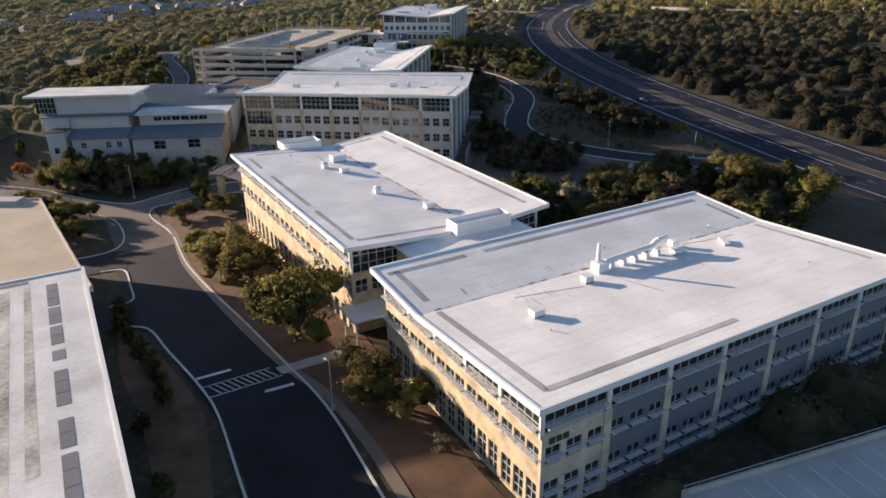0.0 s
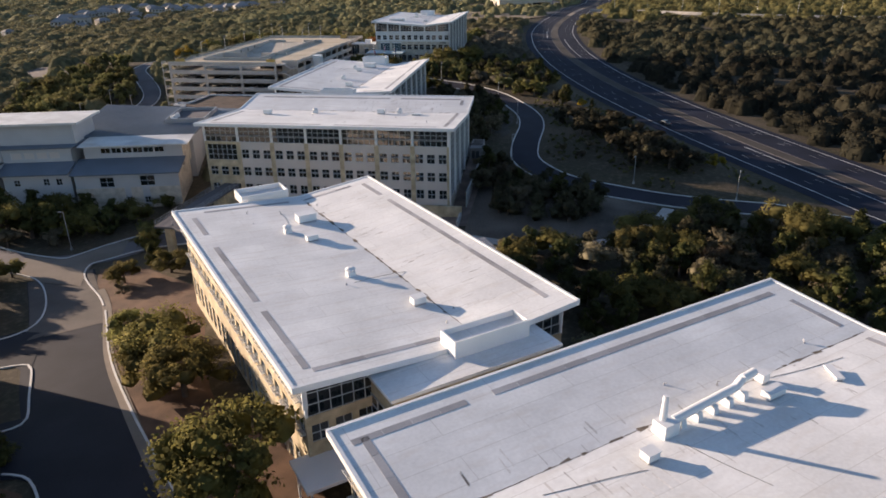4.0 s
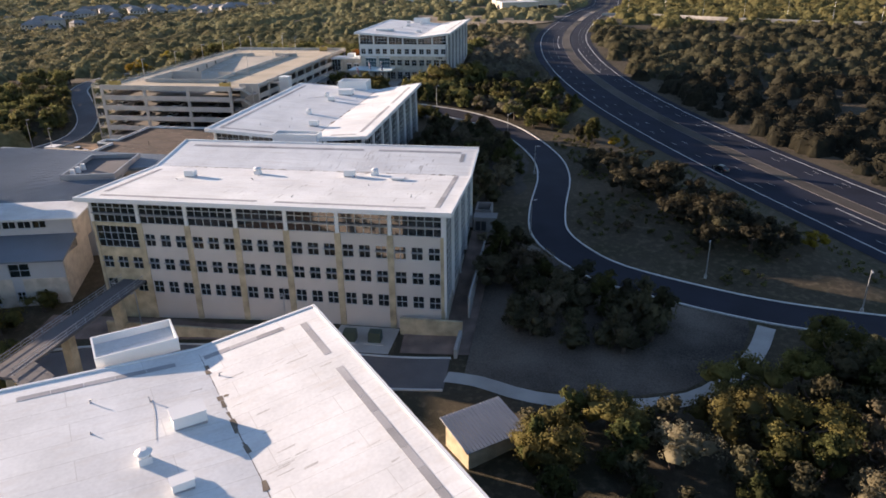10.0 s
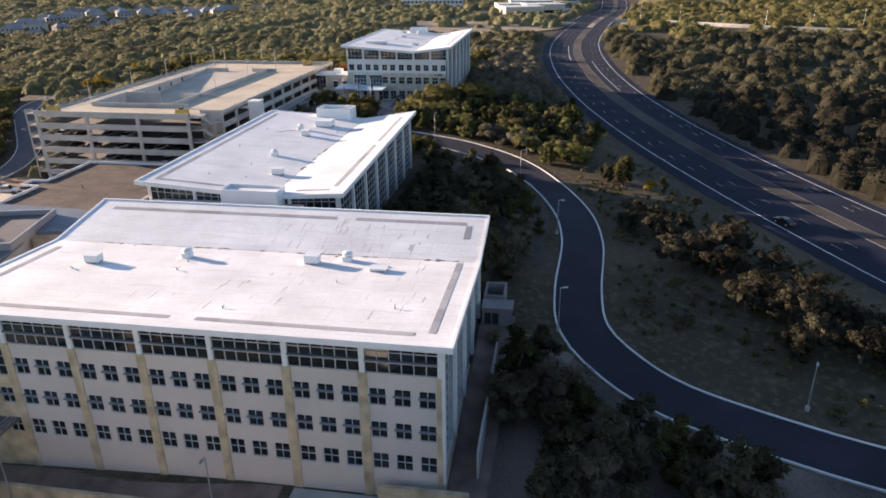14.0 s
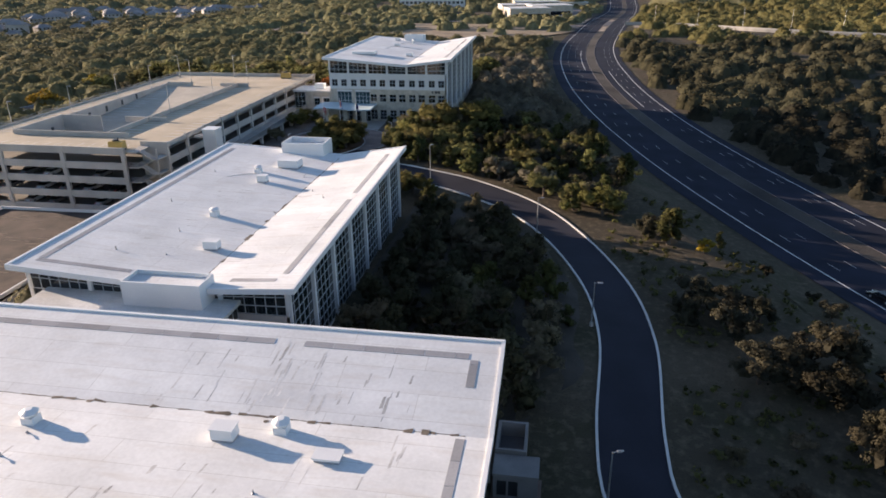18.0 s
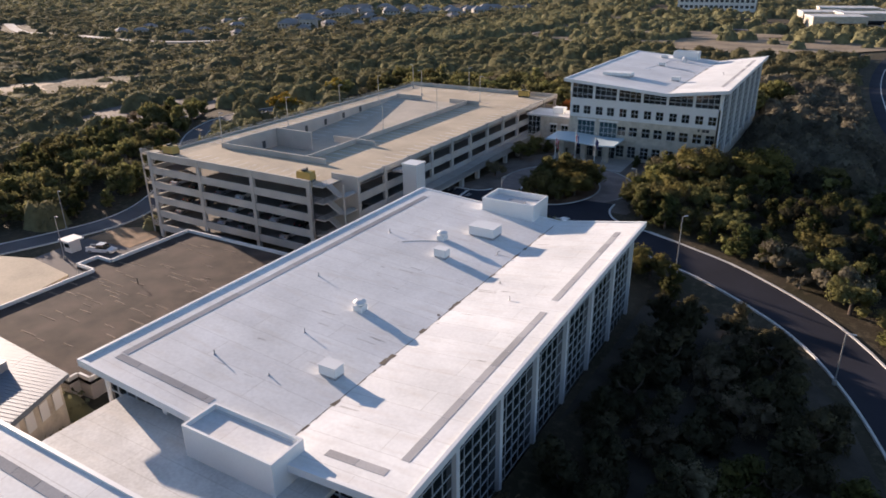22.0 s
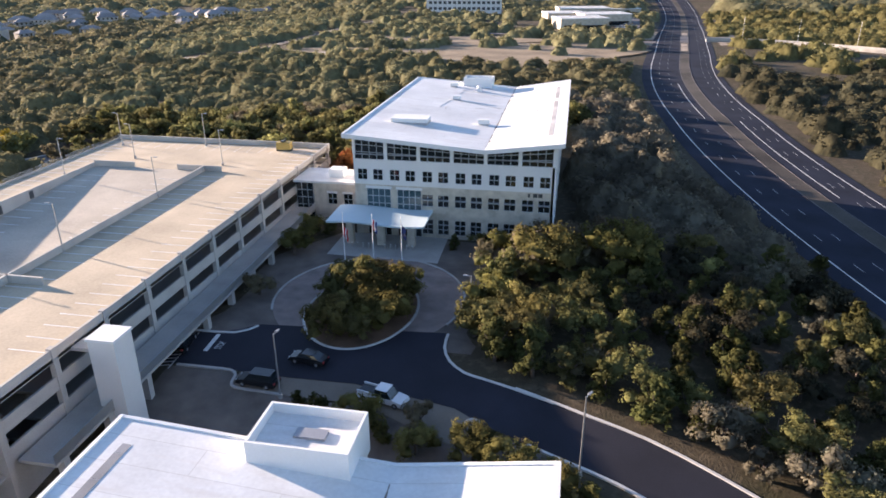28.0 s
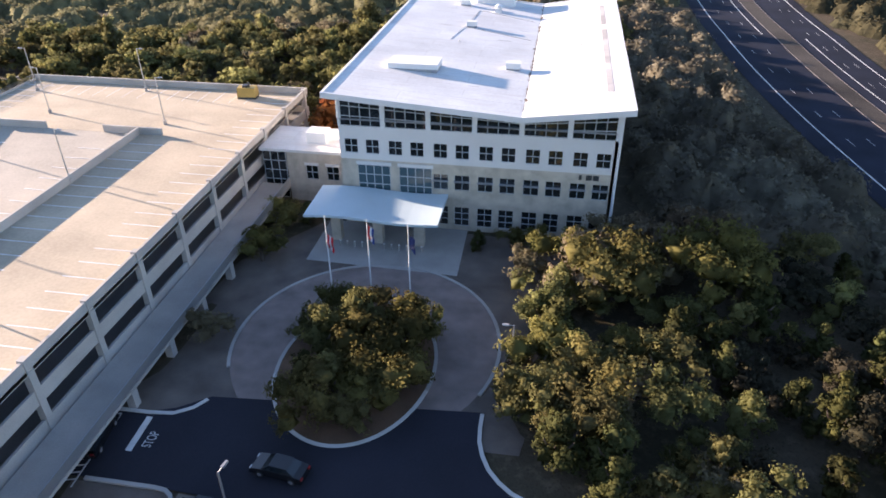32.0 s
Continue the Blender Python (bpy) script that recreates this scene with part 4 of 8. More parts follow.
# ---- parking garage ----
garage = thing("parking_garage", pose(0, 0, 0), "multi-level precast concrete parking garage with an open tan top deck", "parking garage")
PX0, PX1, PY0, PY1, DECK = -150.3, -101.3, 279.6, 377.3, 9.6
STEP = 3.1
for name, (x0, y0, x1, y1) in {"s": (PX0, PY0 + 0.3, -107.5, 292), "s2": (-107.5, 285.5, PX1, 292), "w": (PX0, 292, -142, 357.2), "e": (-119.2, 292, PX1, 357.2), "n": (PX0, 357.2, PX1, PY1)}.items():
    part("deck", Mesh().box(x0, y0, DECK - 0.35, x1, y1, DECK), deck_mat, garage, "sunlit tan concrete top deck")
# the sunken ramp: level with the deck at the north, one storey down at the south
ramp = Mesh()
ramp.hexa([(-142, 308, DECK - STEP - 0.3), (-119.2, 308, DECK - STEP - 0.3), (-119.2, 357.2, DECK - 0.33), (-142, 357.2, DECK - 0.33)], [(-142, 308, DECK - STEP + 0.03), (-119.2, 308, DECK - STEP + 0.03), (-119.2, 357.2, DECK - 0.01), (-142, 357.2, DECK - 0.01)])
ramp_mat = mat("ramp_concrete", (0.5, 0.45, 0.37), 0.9, vary=0.16, scale=0.8, grain=4, bump=0.15)
part("ramp", ramp, ramp_mat, garage, "grey concrete ramp with painted stalls")
part("ramp_floor", Mesh().box(-142, 292, DECK - STEP - 0.3, -119.2, 308, DECK - STEP + 0.03), ramp_mat, garage)
well = [(-142.2, 291.8, -114.2, 292.1), (-142.2, 292.1, -141.9, 308), (-119.3, 292.1, -119.0, 357.2), (-125.2, 307.9, -114.2, 308.2), (-141.9, 307.9, -131.6, 308.2), (-142.2, 308, -141.9, 357.2), (-142.2, 357.1, -133.6, 357.4), (-124.6, 357.1, -115.6, 357.4)]
for x0, y0, x1, y1 in well:
    low = DECK - 0.3 if (y0 > 357 or x1 > -114.5) else DECK - STEP
    part("ramp_wall", Mesh().box(x0, y0, low, x1, y1, DECK + (0.7 if x1 < -141 and y0 > 300 else 1.05)), precast, garage, "concrete ramp wall")
for i in range(7):
    part("doorway", Mesh().box(-141.9, 296 + i * 7.2, DECK - STEP + i * 0.36, -141.86, 296.95 + i * 7.2, DECK - STEP + 1.7 + i * 0.3), metal_dark, garage, "dark doorway in the ramp wall")
for i in range(16):
    for x in (-141.5, -125.4):
        y, q = 310 + i * 2.8, (310 + i * 2.8 - 308) / 49.2 * STEP
        ln = Mesh().hexa([(x, y, DECK - STEP + q + 0.01), (x + 5, y, DECK - STEP + q + 0.01), (x + 5, y + 0.18, DECK - STEP + q + 0.02), (x, y + 0.18, DECK - STEP + q + 0.02)], [(x, y, DECK - STEP + q + 0.03), (x + 5, y, DECK - STEP + q + 0.03), (x + 5, y + 0.12, DECK - STEP + q + 0.04), (x, y + 0.12, DECK - STEP + q + 0.04)])
        part("stall_line", ln, paint, garage, "white stall line")
for i in range(32):
    y = 294 + i * 2.6
    for x0 in ((-118.8, -107.2) if y < 356 else (-107.2,)):
        part("stall_line", Mesh().box(x0, y, DECK, x0 + 5.2, y + 0.15, DECK + 0.012), paint, garage)
    part("stall_line", Mesh().box(-149.8, y, DECK, -144.8, y + 0.15, DECK + 0.012), paint, garage)
for i in range(15):
    part("stall_line", Mesh().box(-147 + i * 2.6, 281.2, DECK, -146.9 + i * 2.6, 286.2, DECK + 0.006), paint, garage)
    part("stall_line", Mesh().box(-146 + i * 2.6, 371, DECK, -145.9 + i * 2.6, 376, DECK + 0.006), paint, garage)


def rail_panel(w, h=1.05):
    return lattice(w, h, max(2, round(w / 0.28)), 3, 0.035, -0.02, 0.02)


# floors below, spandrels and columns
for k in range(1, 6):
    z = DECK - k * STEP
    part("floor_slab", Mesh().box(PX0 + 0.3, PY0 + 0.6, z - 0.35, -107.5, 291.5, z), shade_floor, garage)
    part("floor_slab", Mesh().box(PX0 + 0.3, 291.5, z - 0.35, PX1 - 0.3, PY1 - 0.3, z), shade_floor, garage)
for k in range(0, 6):
    z = DECK - k * STEP
    part("spandrel", Mesh().box(PX0, PY0, z - 0.45, -107.6, PY0 + 0.28, z + 1.0), precast, garage, "pale precast spandrel panel")
    part("spandrel", Mesh().box(PX0, PY0 + 0.28, z - 0.45, PX0 + 0.28, PY1, z + (0.35 if k == 0 else 1.0)), precast, garage, "pale precast spandrel panel")
    part("spandrel", Mesh().box(PX0 + 0.28, PY1 - 0.28, z - 0.45, PX1, PY1, z + 1.0), precast, garage, "pale precast spandrel panel")
    if k < 3:
        part("spandrel", Mesh().box(PX1 - 0.28, 285.6, z - 0.45, PX1, PY1 - 0.28, z + 1.0), precast, garage, "pale precast spandrel panel")
for x in (-150.3, -136.2, -122.0, -108.4):
    part("column", Mesh().box(x, PY0 - 0.12, -9.5, x + 0.8, PY0 + 0.5, DECK + 0.9), precast, garage)
for i in range(12):
    y = 284.8 + i * 8.25
    part("column", Mesh().box(PX1 - 0.5, y, -2.0, PX1 + 0.14, y + 0.7, DECK + 1.15), precast, garage)
    part("column", Mesh().box(PX0 - 0.1, y, -8.0, PX0 + 0.5, y + 0.7, DECK + 0.35), precast, garage)
    part("parapet_rail", rail_panel(7.5, 0.7), pole_mat, garage, "grey mesh rail on the low parapet", m=pose(PX0 + 0.14, y + 7.9 if i < 11 else PY1 - 0.1, DECK + 0.35, 0, 0, -90))
part("base_wall", Mesh().box(PX1 - 0.6, 285.6, -3, PX1 - 0.3, PY1 - 0.5, 3.0), precast, garage)
# Added dark blocks that give the view between the levels its shade.
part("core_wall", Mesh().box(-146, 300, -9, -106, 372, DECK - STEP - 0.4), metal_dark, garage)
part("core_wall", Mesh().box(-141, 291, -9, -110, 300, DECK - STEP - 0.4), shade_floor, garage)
# the open stair in the south-east corner
part("stair_wall", Mesh().box(-107.5, 285.4, -4.0, PX1 - 0.02, 285.75, DECK + 1.0), precast, garage, "pale concrete wall behind the stair")
for k in range(0, 6):
    z = DECK - k * STEP
    part("stair_landing", Mesh().box(-107.5, 280.4, z - 0.25, -105.4, 285.4, z), precast, garage, "concrete stair landing")
    part("stair_rail", rail_panel(2.1), pole_mat, garage, "grey mesh stair rail", m=pose(-107.5, 280.4, z))
    if k < 5:
        zm = z - STEP / 2
        part("stair_landing", Mesh().box(-102.9, 281.2, zm - 0.2, -101.5, 285.0, zm), precast, garage, "concrete stair landing")
        part("stair_rail", rail_panel(1.4), pole_mat, garage, "grey mesh stair rail", m=pose(-102.9, 281.2, zm))
        for y0, za, zb_s in ((281.3, z, zm), (283.3, z - STEP, zm)):
            fl = Mesh()
            for i in range(8):
                t0 = za + (zb_s - za) * (i + 0.5) / 8
                fl.box(-105.4 + i * 0.3125, y0, t0 - 0.24, -105.4 + (i + 1) * 0.3125, y0 + 1.4, t0)
            part("stair_flight", fl, precast, garage, "concrete stair flight")
            sl = Mesh()
            for dz in (0.2, 0.6, 1.0):
                sl.hexa([(-105.4, y0 - 0.03, za + dz), (-102.9, y0 - 0.03, zb_s + dz), (-102.9, y0 + 0.03, zb_s + dz), (-105.4, y0 + 0.03, za + dz)], [(-105.4, y0 - 0.03, za + dz + 0.06), (-102.9, y0 - 0.03, zb_s + dz + 0.06), (-102.9, y0 + 0.03, zb_s + dz + 0.06), (-105.4, y0 + 0.03, za + dz + 0.06)])
            part("flight_rail", sl, pole_mat, garage, "sloping grey stair rail")
part("stair_post", Mesh().box(-101.7, 281.2, -6, -101.5, 281.4, DECK + 0.6), precast, garage)
# the outer stair on the west corner
for k in range(0, 6):
    z = DECK - k * STEP
    part("stair_landing", Mesh().box(PX0 - 3.4, 280.6, z - 0.22, PX0 - 0.1, 283.6, z), deck_mat, garage, "small tan stair landing")
    part("stair_rail", rail_panel(3.3), pole_mat, garage, "grey mesh stair rail", m=pose(PX0 - 3.4, 280.6, z))
    part("stair_rail", rail_panel(3.0), pole_mat, garage, "grey mesh stair rail", m=pose(PX0 - 3.4, 283.6, z, 0, 0, -90))
    if k < 5:
        fl = Mesh()
        for i in range(9):
            fl.box(PX0 - 3.2, 283.6 + i * 0.5, z - 0.35 - i * STEP / 9, PX0 - 1.9, 284.1 + i * 0.5, z - 0.1 - i * STEP / 9)
        part("stair_flight", fl, deck_mat, garage, "concrete stair flight")
part("stair_post", Mesh().box(PX0 - 3.5, 280.5, -9, PX0 - 3.25, 280.75, DECK + 1.0), precast, garage)
# entrance lobby on the south front
part("lobby", Mesh().box(-135.6, 276.4, -10, -127.2, PY0 - 0.15, -4.2), precast, garage, "low grey entrance lobby")
part("lobby_roof", Mesh().box(-136.0, 276.0, -4.2, -126.8, PY0 - 0.15, -3.9), metal_dark, garage, "dark flat lobby roof")
# lift tower, raised walk, link to the last block
lift = thing("lift_tower", pose(-97.0, 296.4, 0), "white lift tower beside the parking garage", "lift tower")
part("shaft", Mesh().prism([(-1.5, -1.5), (1.5, -1.5), (1.5, 1.5), (-1.5, 1.5)], -1.2, 10.9), panel_white, lift)
part("cap", Mesh().prism([(-1.62, -1.62), (1.62, -1.62), (1.62, 1.62), (-1.62, 1.62)], 10.9, 11.2), metal_white, lift, "white metal cap")
part("bridge", Mesh().box(-4.4, -0.6, 9.0, -1.5, 1.6, 9.4), precast, lift, "short concrete bridge to the deck")
walkway = thing("raised_walkway", pose(0, 0, 0), "sloping concrete walkway on piers along the garage", "walkway")
wz = lambda y: 2.9 + (y - 286) / 70 * 1.1
for y0, y1 in zip(np.arange(286, 356, 7.0), np.arange(293, 363, 7.0)):
    part("walk_slab", Mesh().hexa([(-101.1, y0, wz(y0) - 0.35), (-97.0, y0, wz(y0) - 0.35), (-97.0, y1, wz(y1) - 0.35), (-101.1, y1, wz(y1) - 0.35)], [(-101.1, y0, wz(y0)), (-97.0, y0, wz(y0)), (-97.0, y1, wz(y1)), (-101.1, y1, wz(y1))]), concrete, walkway)
    part("rail", Mesh().hexa([(-97.12, y0, wz(y0) + 0.05), (-97.02, y0, wz(y0) + 0.05), (-97.02, y1, wz(y1) + 0.05), (-97.12, y1, wz(y1) + 0.05)], [(-97.12, y0, wz(y0) + 1.05), (-97.02, y0, wz(y0) + 1.05), (-97.02, y1, wz(y1) + 1.05), (-97.12, y1, wz(y1) + 1.05)]), pole_mat, walkway, "grey mesh rail")
    if not 300 < y0 < 312:
        part("pier", Mesh().box(-97.9, y0 + 1.0, -1.5, -97.1, y0 + 1.8, wz(y0) - 0.3), precast, walkway)
connector = thing("link_block", pose(0, 0, 0), "two-storey beige link between garage and office block", "link building")
part("wall", wall_with_openings(0, 9.2, 0.4, 8.6, [(2.6, 4.3, 4.6, 6.7), (5.6, 7.3, 4.6, 6.7)]), stone_pale, connector, m=pose(-97.4, 356.8, 0))
part("wall", Mesh().box(-97.4, 357.1, 0.4, -88.2, 364.4, 8.6), panel, connector)
part("roof", Mesh().box(-101.2, 356.5, 8.6, -88.3, 364.8, 9.0), membrane, connector)
part("rooftop_unit", Mesh().box(-95.2, 359.2, 9.0, -92.4, 361.6, 10.5), metal_white, connector, "white rooftop unit")
for x in (-94.8, -91.8):
    fr, pa = shared_window(1.7, 2.1, 2, 2, pane_dark)
    w = part("window", fr, None, connector, m=pose(x, 356.95, 4.6))
    part("pane", pa, None, w)
    part("lintel", Mesh().box(x - 0.15, 356.7, 6.72, x + 1.85, 356.95, 7.1), panel_white, connector, "pale lintel")
fr, pa = window_data(3.3, 7.0, 3, 5)
w = part("glass_door", fr, None, connector, "dark glass entrance bay", m=pose(-100.9, 356.9, 1.5))
part("pane", pa.data("pane", pane_dark), None, w)

# ---- hall in the west, gravel roof, yard ----
HALL = pose(-96.3, 183.4, 0, 0, 0, 14)
hall = thing("hall_building", HALL, "pale hall with grey-blue metal lean-to roofs and a high flat-roofed end", "building")


def hall_windows(holes, at, cols, rows, glass_mat=pane_dark):
    for a, b, c, d in holes:
        fr, pa = shared_window(b - a, d - c, cols, rows, glass_mat)
        w = part("window", fr, None, hall, m=at @ pose(a, 0.18, c))
        part("pane", pa, None, w)


def slope(x0, x1, y0, y1, z0, z1, t=0.3):
    return Mesh().hexa([(x0, y0, z0 - t), (x1, y0, z0 - t), (x1, y1, z1 - t), (x0, y1, z1 - t)], [(x0, y0, z0), (x1, y0, z0), (x1, y1, z1), (x0, y1, z1)])


# east part: tall front with a lean-to, then a clerestory under the large roof
holes = [(5.9, 9.2, -6.1, -3.7), (15.5, 19.0, -6.0, -3.5), (11.6, 12.9, -11.1, -8.8), (15.9, 17.3, -10.4, -8.9)]
part("wall", wall_with_openings(0, 24.9, -15, -2.9, holes), hall_wall, hall, "pale grey stucco front", m=pose(-24.5, 0, 0))
hall_windows(holes, pose(-24.5, 0, 0), 2, 2)
part("stone_base", Mesh().box(-24.6, -0.12, -15, -13.0, -0.02, -6.3), stone_pale, hall, "pale limestone base course")
part("stone_base", Mesh().box(-11.5, -0.12, -15, -8.8, -0.02, -6.3), stone_pale, hall, "pale limestone base course")
part("stone_base", Mesh().box(-7.0, -0.12, -15, 0.5, -0.02, -6.3), stone_pale, hall, "pale limestone base course")
part("side_wall", Mesh().prism([(-24.3, 0.6), (0.3, 0.6), (0.3, 12), (-24.3, 12)], -15, -3.0), stone_pale, hall, "tan limestone side wall")
part("lean_to_roof", slope(-25.2, 1.0, -1.0, 6.4, -2.6, -0.4), standing_seam, hall, "grey-blue metal lean-to roof")
holes = [(4.0 + i * 2.62, 6.3 + i * 2.62, 0.75, 2.05) for i in range(6)]
part("wall", wall_with_openings(0, 24.0, -0.9, 2.75, holes), hall_wall, hall, "pale clerestory wall", m=pose(-23.6, 6.5, 0))
hall_windows(holes, pose(-23.6, 6.5, 0), 2, 1)
part("side_wall", Mesh().prism([(-23.5, 7.1), (0.3, 7.1), (0.3, 14), (-23.5, 14)], -3.0, 2.7), stone_pale, hall, "tan limestone side wall")
part("eave", slope(-24.5, 2.2, 5.0, 13.4, 3.0, 3.55, 0.28), membrane_old, hall, "pale metal eave roof")
part("roof", Mesh().hexa([(-30.6, 13.5, 3.2), (2.0, 13.5, 3.2), (1.8, 45.64, 3.55), (-35.4, 57, 3.6)], [(-30.6, 13.5, 3.65), (2.0, 13.5, 3.65), (1.8, 45.64, 3.97), (-35.4, 57, 4.0)]), standing_seam, hall, "large grey-blue standing-seam roof")
part("wall", Mesh().prism([(-29.8, 14.1), (1.2, 14.1), (-0.3, 42), (-34.5, 55.8)], -13, 3.3), hall_wall, hall)
part("roof", Mesh().hexa([(1.92, 34.0, 3.2), (10.4, 34.0, 3.2), (9.1, 43.4, 3.5), (1.82, 45.6, 3.5)], [(1.92, 34.0, 3.86), (10.4, 34.0, 3.86), (9.1, 43.4, 3.95), (1.82, 45.6, 3.97)]), standing_seam, hall, "grey-blue standing-seam roof wing")
part("side_wall", Mesh().prism([(0.6, 34.6), (9.5, 34.6), (8.4, 42.7), (0.6, 44.8)], -12, 3.25), stone_pale, hall, "tan limestone side wall")
# Sunlit patches under the eave, put in as thin white panels.
for k in range(4):
    x = 9.52 - k * 0.285
    part("wall_panel", Mesh().hexa([(x, 34.9 + k * 2.05, 0.6), (x + 0.12, 34.9 + k * 2.05, 0.6), (x - 0.05, 36.1 + k * 2.05, 0.6), (x - 0.17, 36.1 + k * 2.05, 0.6)], [(x, 34.9 + k * 2.05, 2.7), (x + 0.12, 34.9 + k * 2.05, 2.7), (x - 0.05, 36.1 + k * 2.05, 2.7), (x - 0.17, 36.1 + k * 2.05, 2.7)]), panel_white, hall, "white panel put in for a sunlit patch under the eave")
for k in range(78):
    y = 14.0 + k * 0.535
    f = (y - 13.5) / 43.5
    z, e = 3.66 + 0.33 * f, (57 - y) / 0.3055 - 35.4          # the roof's height and where its north edge is
    xa, xb = -30.6 - 4.8 * f, min(2.0 if y < 34.4 else 10.3 - 1.2 * (y - 34) / 9.4, e)
    spans = [(xa, -8.9), (2.1, xb)] if 25.6 < y < 42.6 else [(xa, xb)]
    for p, q in spans:
        if q - p > 0.6:
            part("roof_seam", Mesh().box(p + 0.05, y - 0.07, z - 0.05, q - 0.05, y + 0.07, z + 0.075), standing_seam, hall)
well_wall = Mesh()
for x0, y0, x1, y1 in ((-8.8, 26.0, 1.9, 26.35), (-8.8, 42.0, 1.9, 42.35), (-8.8, 26.35, -8.5, 42.0), (1.6, 26.35, 1.9, 42.0)):
    well_wall.box(x0, y0, 3.3, x1, y1, 5.0)
well_part = part("roof_well", well_wall, metal_grey, hall, "grey-walled roof well")
part("well_floor", Mesh().box(-8.5, 26.35, 3.3, 1.6, 42.0, 4.12), asphalt_old, well_part)
for k in range(3):
    part("roof_vent", Mesh().cyl(-7.4 + k * 0.2, 28.5 + k * 2.2, 4.1, 5.4, 0.55, 0.45, 12), metal_white, well_part, "white round roof vent")
# west part: a smaller lean-to front and a flat roof
holes = [(2.4, 3.8, -5.2, -3.7), (9.3, 10.7, -5.2, -3.6), (12.3, 13.7, -5.2, -3.6)]
part("wall", wall_with_openings(0, 15.8, -15, -2.4, holes), hall_wall, hall, "pale grey stucco front", m=pose(-41.3, 0.3, 0))
hall_windows(holes, pose(-41.3, 0.3, 0), 2, 2)
part("wall", Mesh().box(-41.2, 0.9, -15, -25.6, 11, -2.6), hall_wall, hall)
part("lean_to_roof", slope(-42.3, -25.4, -0.9, 4.9, -2.15, -0.45), standing_seam, hall, "grey-blue metal lean-to roof")
holes = [(2.0 + i * 3.05, 4.5 + i * 3.05, 0.3, 1.9) for i in range(4)]
part("wall", wall_with_openings(0, 16.4, -0.9, 2.9, holes), hall_wall, hall, m=pose(-42.6, 5.0, 0))
hall_windows(holes, pose(-42.6, 5.0, 0), 1, 1, panel)
part("wall", Mesh().box(-42.5, 5.6, -3, -26.3, 13.9, 2.9), hall_wall, hall)
part("roof", Mesh().box(-50.4, 4.2, 2.9, -25.2, 13.2, 3.2), standing_seam, hall, "grey metal roof")
tower_part = part("stair_tower", Mesh().box(-47.4, -0.8, -15, -42.4, 4.2, -0.3), hall_wall, hall, "pale stair tower")
part("tower_roof", Mesh().box(-47.6, -1.0, -0.3, -42.2, 4.4, -0.05), metal_dark, tower_part)
part("tower_window", Mesh().box(-45.9, -0.86, -6.2, -44.7, -0.78, -4.6), pane_dark, tower_part)
part("wall", Mesh().box(-50.0, 4.5, -15, -42.7, 14, 2.85), hall_wall, hall)
part("wall", Mesh().box(-47.0, 8.0, 3.2, -25.8, 21, 8.2), hall_wall, hall, "tall pale end wall")
part("roof", Mesh().box(-55.0, 6.6, 8.2, -24.0, 22, 8.75), membrane_old, hall, "pale flat overhanging roof")
fr, pa = window_data(5.6, 4.6, 5, 3)
w = part("window", fr, None, hall, "glazed corner bay", m=pose(-52.6, 7.8, 3.5))
part("pane", pa.data("pane", pane_dark), None, w)
part("wall", Mesh().box(-52.6, 8.2, 3.2, -47.1, 20, 8.2), panel, hall)

gravel = thing("low_building", pose(0, 0, 0), "low building with a brown gravel roof behind a pale parapet", "building")
outline = [(-130, 230.2), (-103.4, 230.2), (-103.4, 231.5), (-101.2, 231.5), (-101.2, 272), (-131, 271.5), (-131, 255.5), (-134.5, 255.5), (-134.5, 251.5), (-130, 251.5)]
part("roof", Mesh().prism(outline, -0.8, -0.4), gravel_roof, gravel, "brown gravel roof")
part("wall", Mesh().prism([(x * 0.997 - 0.35, y) for x, y in outline], -12, -0.8), panel, gravel)
for (ax, ay), (bx_, by_) in zip(outline, outline[1:] + outline[:1]):
    d = Vector((bx_ - ax, by_ - ay)).normalized() * 0.02
    n_ = Vector((-d.y, d.x)).normalized() * 0.3
    part("parapet", Mesh().prism([(ax + d.x, ay + d.y), (bx_ - d.x, by_ - d.y), (bx_ - d.x + n_.x, by_ - d.y + n_.y), (ax + d.x + n_.x, ay + d.y + n_.y)], -0.9, 0.15), panel_white, gravel, "pale parapet")
for y in (232.1, 233.3):
    arch = [(y + 0.42 * math.cos(a), -3.2 + 0.42 * math.sin(a)) for a in np.linspace(0, math.pi, 9)] + [(y - 0.42, -4.6), (y + 0.42, -4.6)]
    part("wall_arch", Mesh().face(*[(-101.2, b, c) for b, c in arch]), panel_white, gravel, "pale arched recess")
part("vent_pipe", Mesh().cyl(-119.5, 252.0, -0.4, 0.7, 0.07, n=8), metal_dark, gravel, "thin dark vent pipe")
part("roof_hatch", Mesh().box(-104.6, 266.4, -0.4, -102.2, 268.8, 0.5), metal_white, gravel, "white curb round a dark hatch")
part("hatch_lid", Mesh().box(-104.3, 266.7, 0.5, -102.5, 268.5, 0.56), metal_dark, gravel)
grng = random.Random(12)
# Streaks of sunlight on the gravel, put in as low pale ridges.
ridges = Mesh()
for i in range(70):
    x, y = grng.uniform(-129, -104), grng.uniform(233.5, 270)
    w, q = grng.uniform(0.7, 2.0), grng.uniform(-0.15, 0.1)
    ridges.hexa([(x - w, y - 0.16, -0.4), (x + w, y - 0.16 + q, -0.4), (x + w, y + 0.16 + q, -0.4), (x - w, y + 0.16, -0.4)], [(x - w * 0.8, y - 0.03, -0.34), (x + w * 0.8, y - 0.03 + q, -0.34), (x + w * 0.8, y + 0.03 + q, -0.34), (x - w * 0.8, y + 0.03, -0.34)])
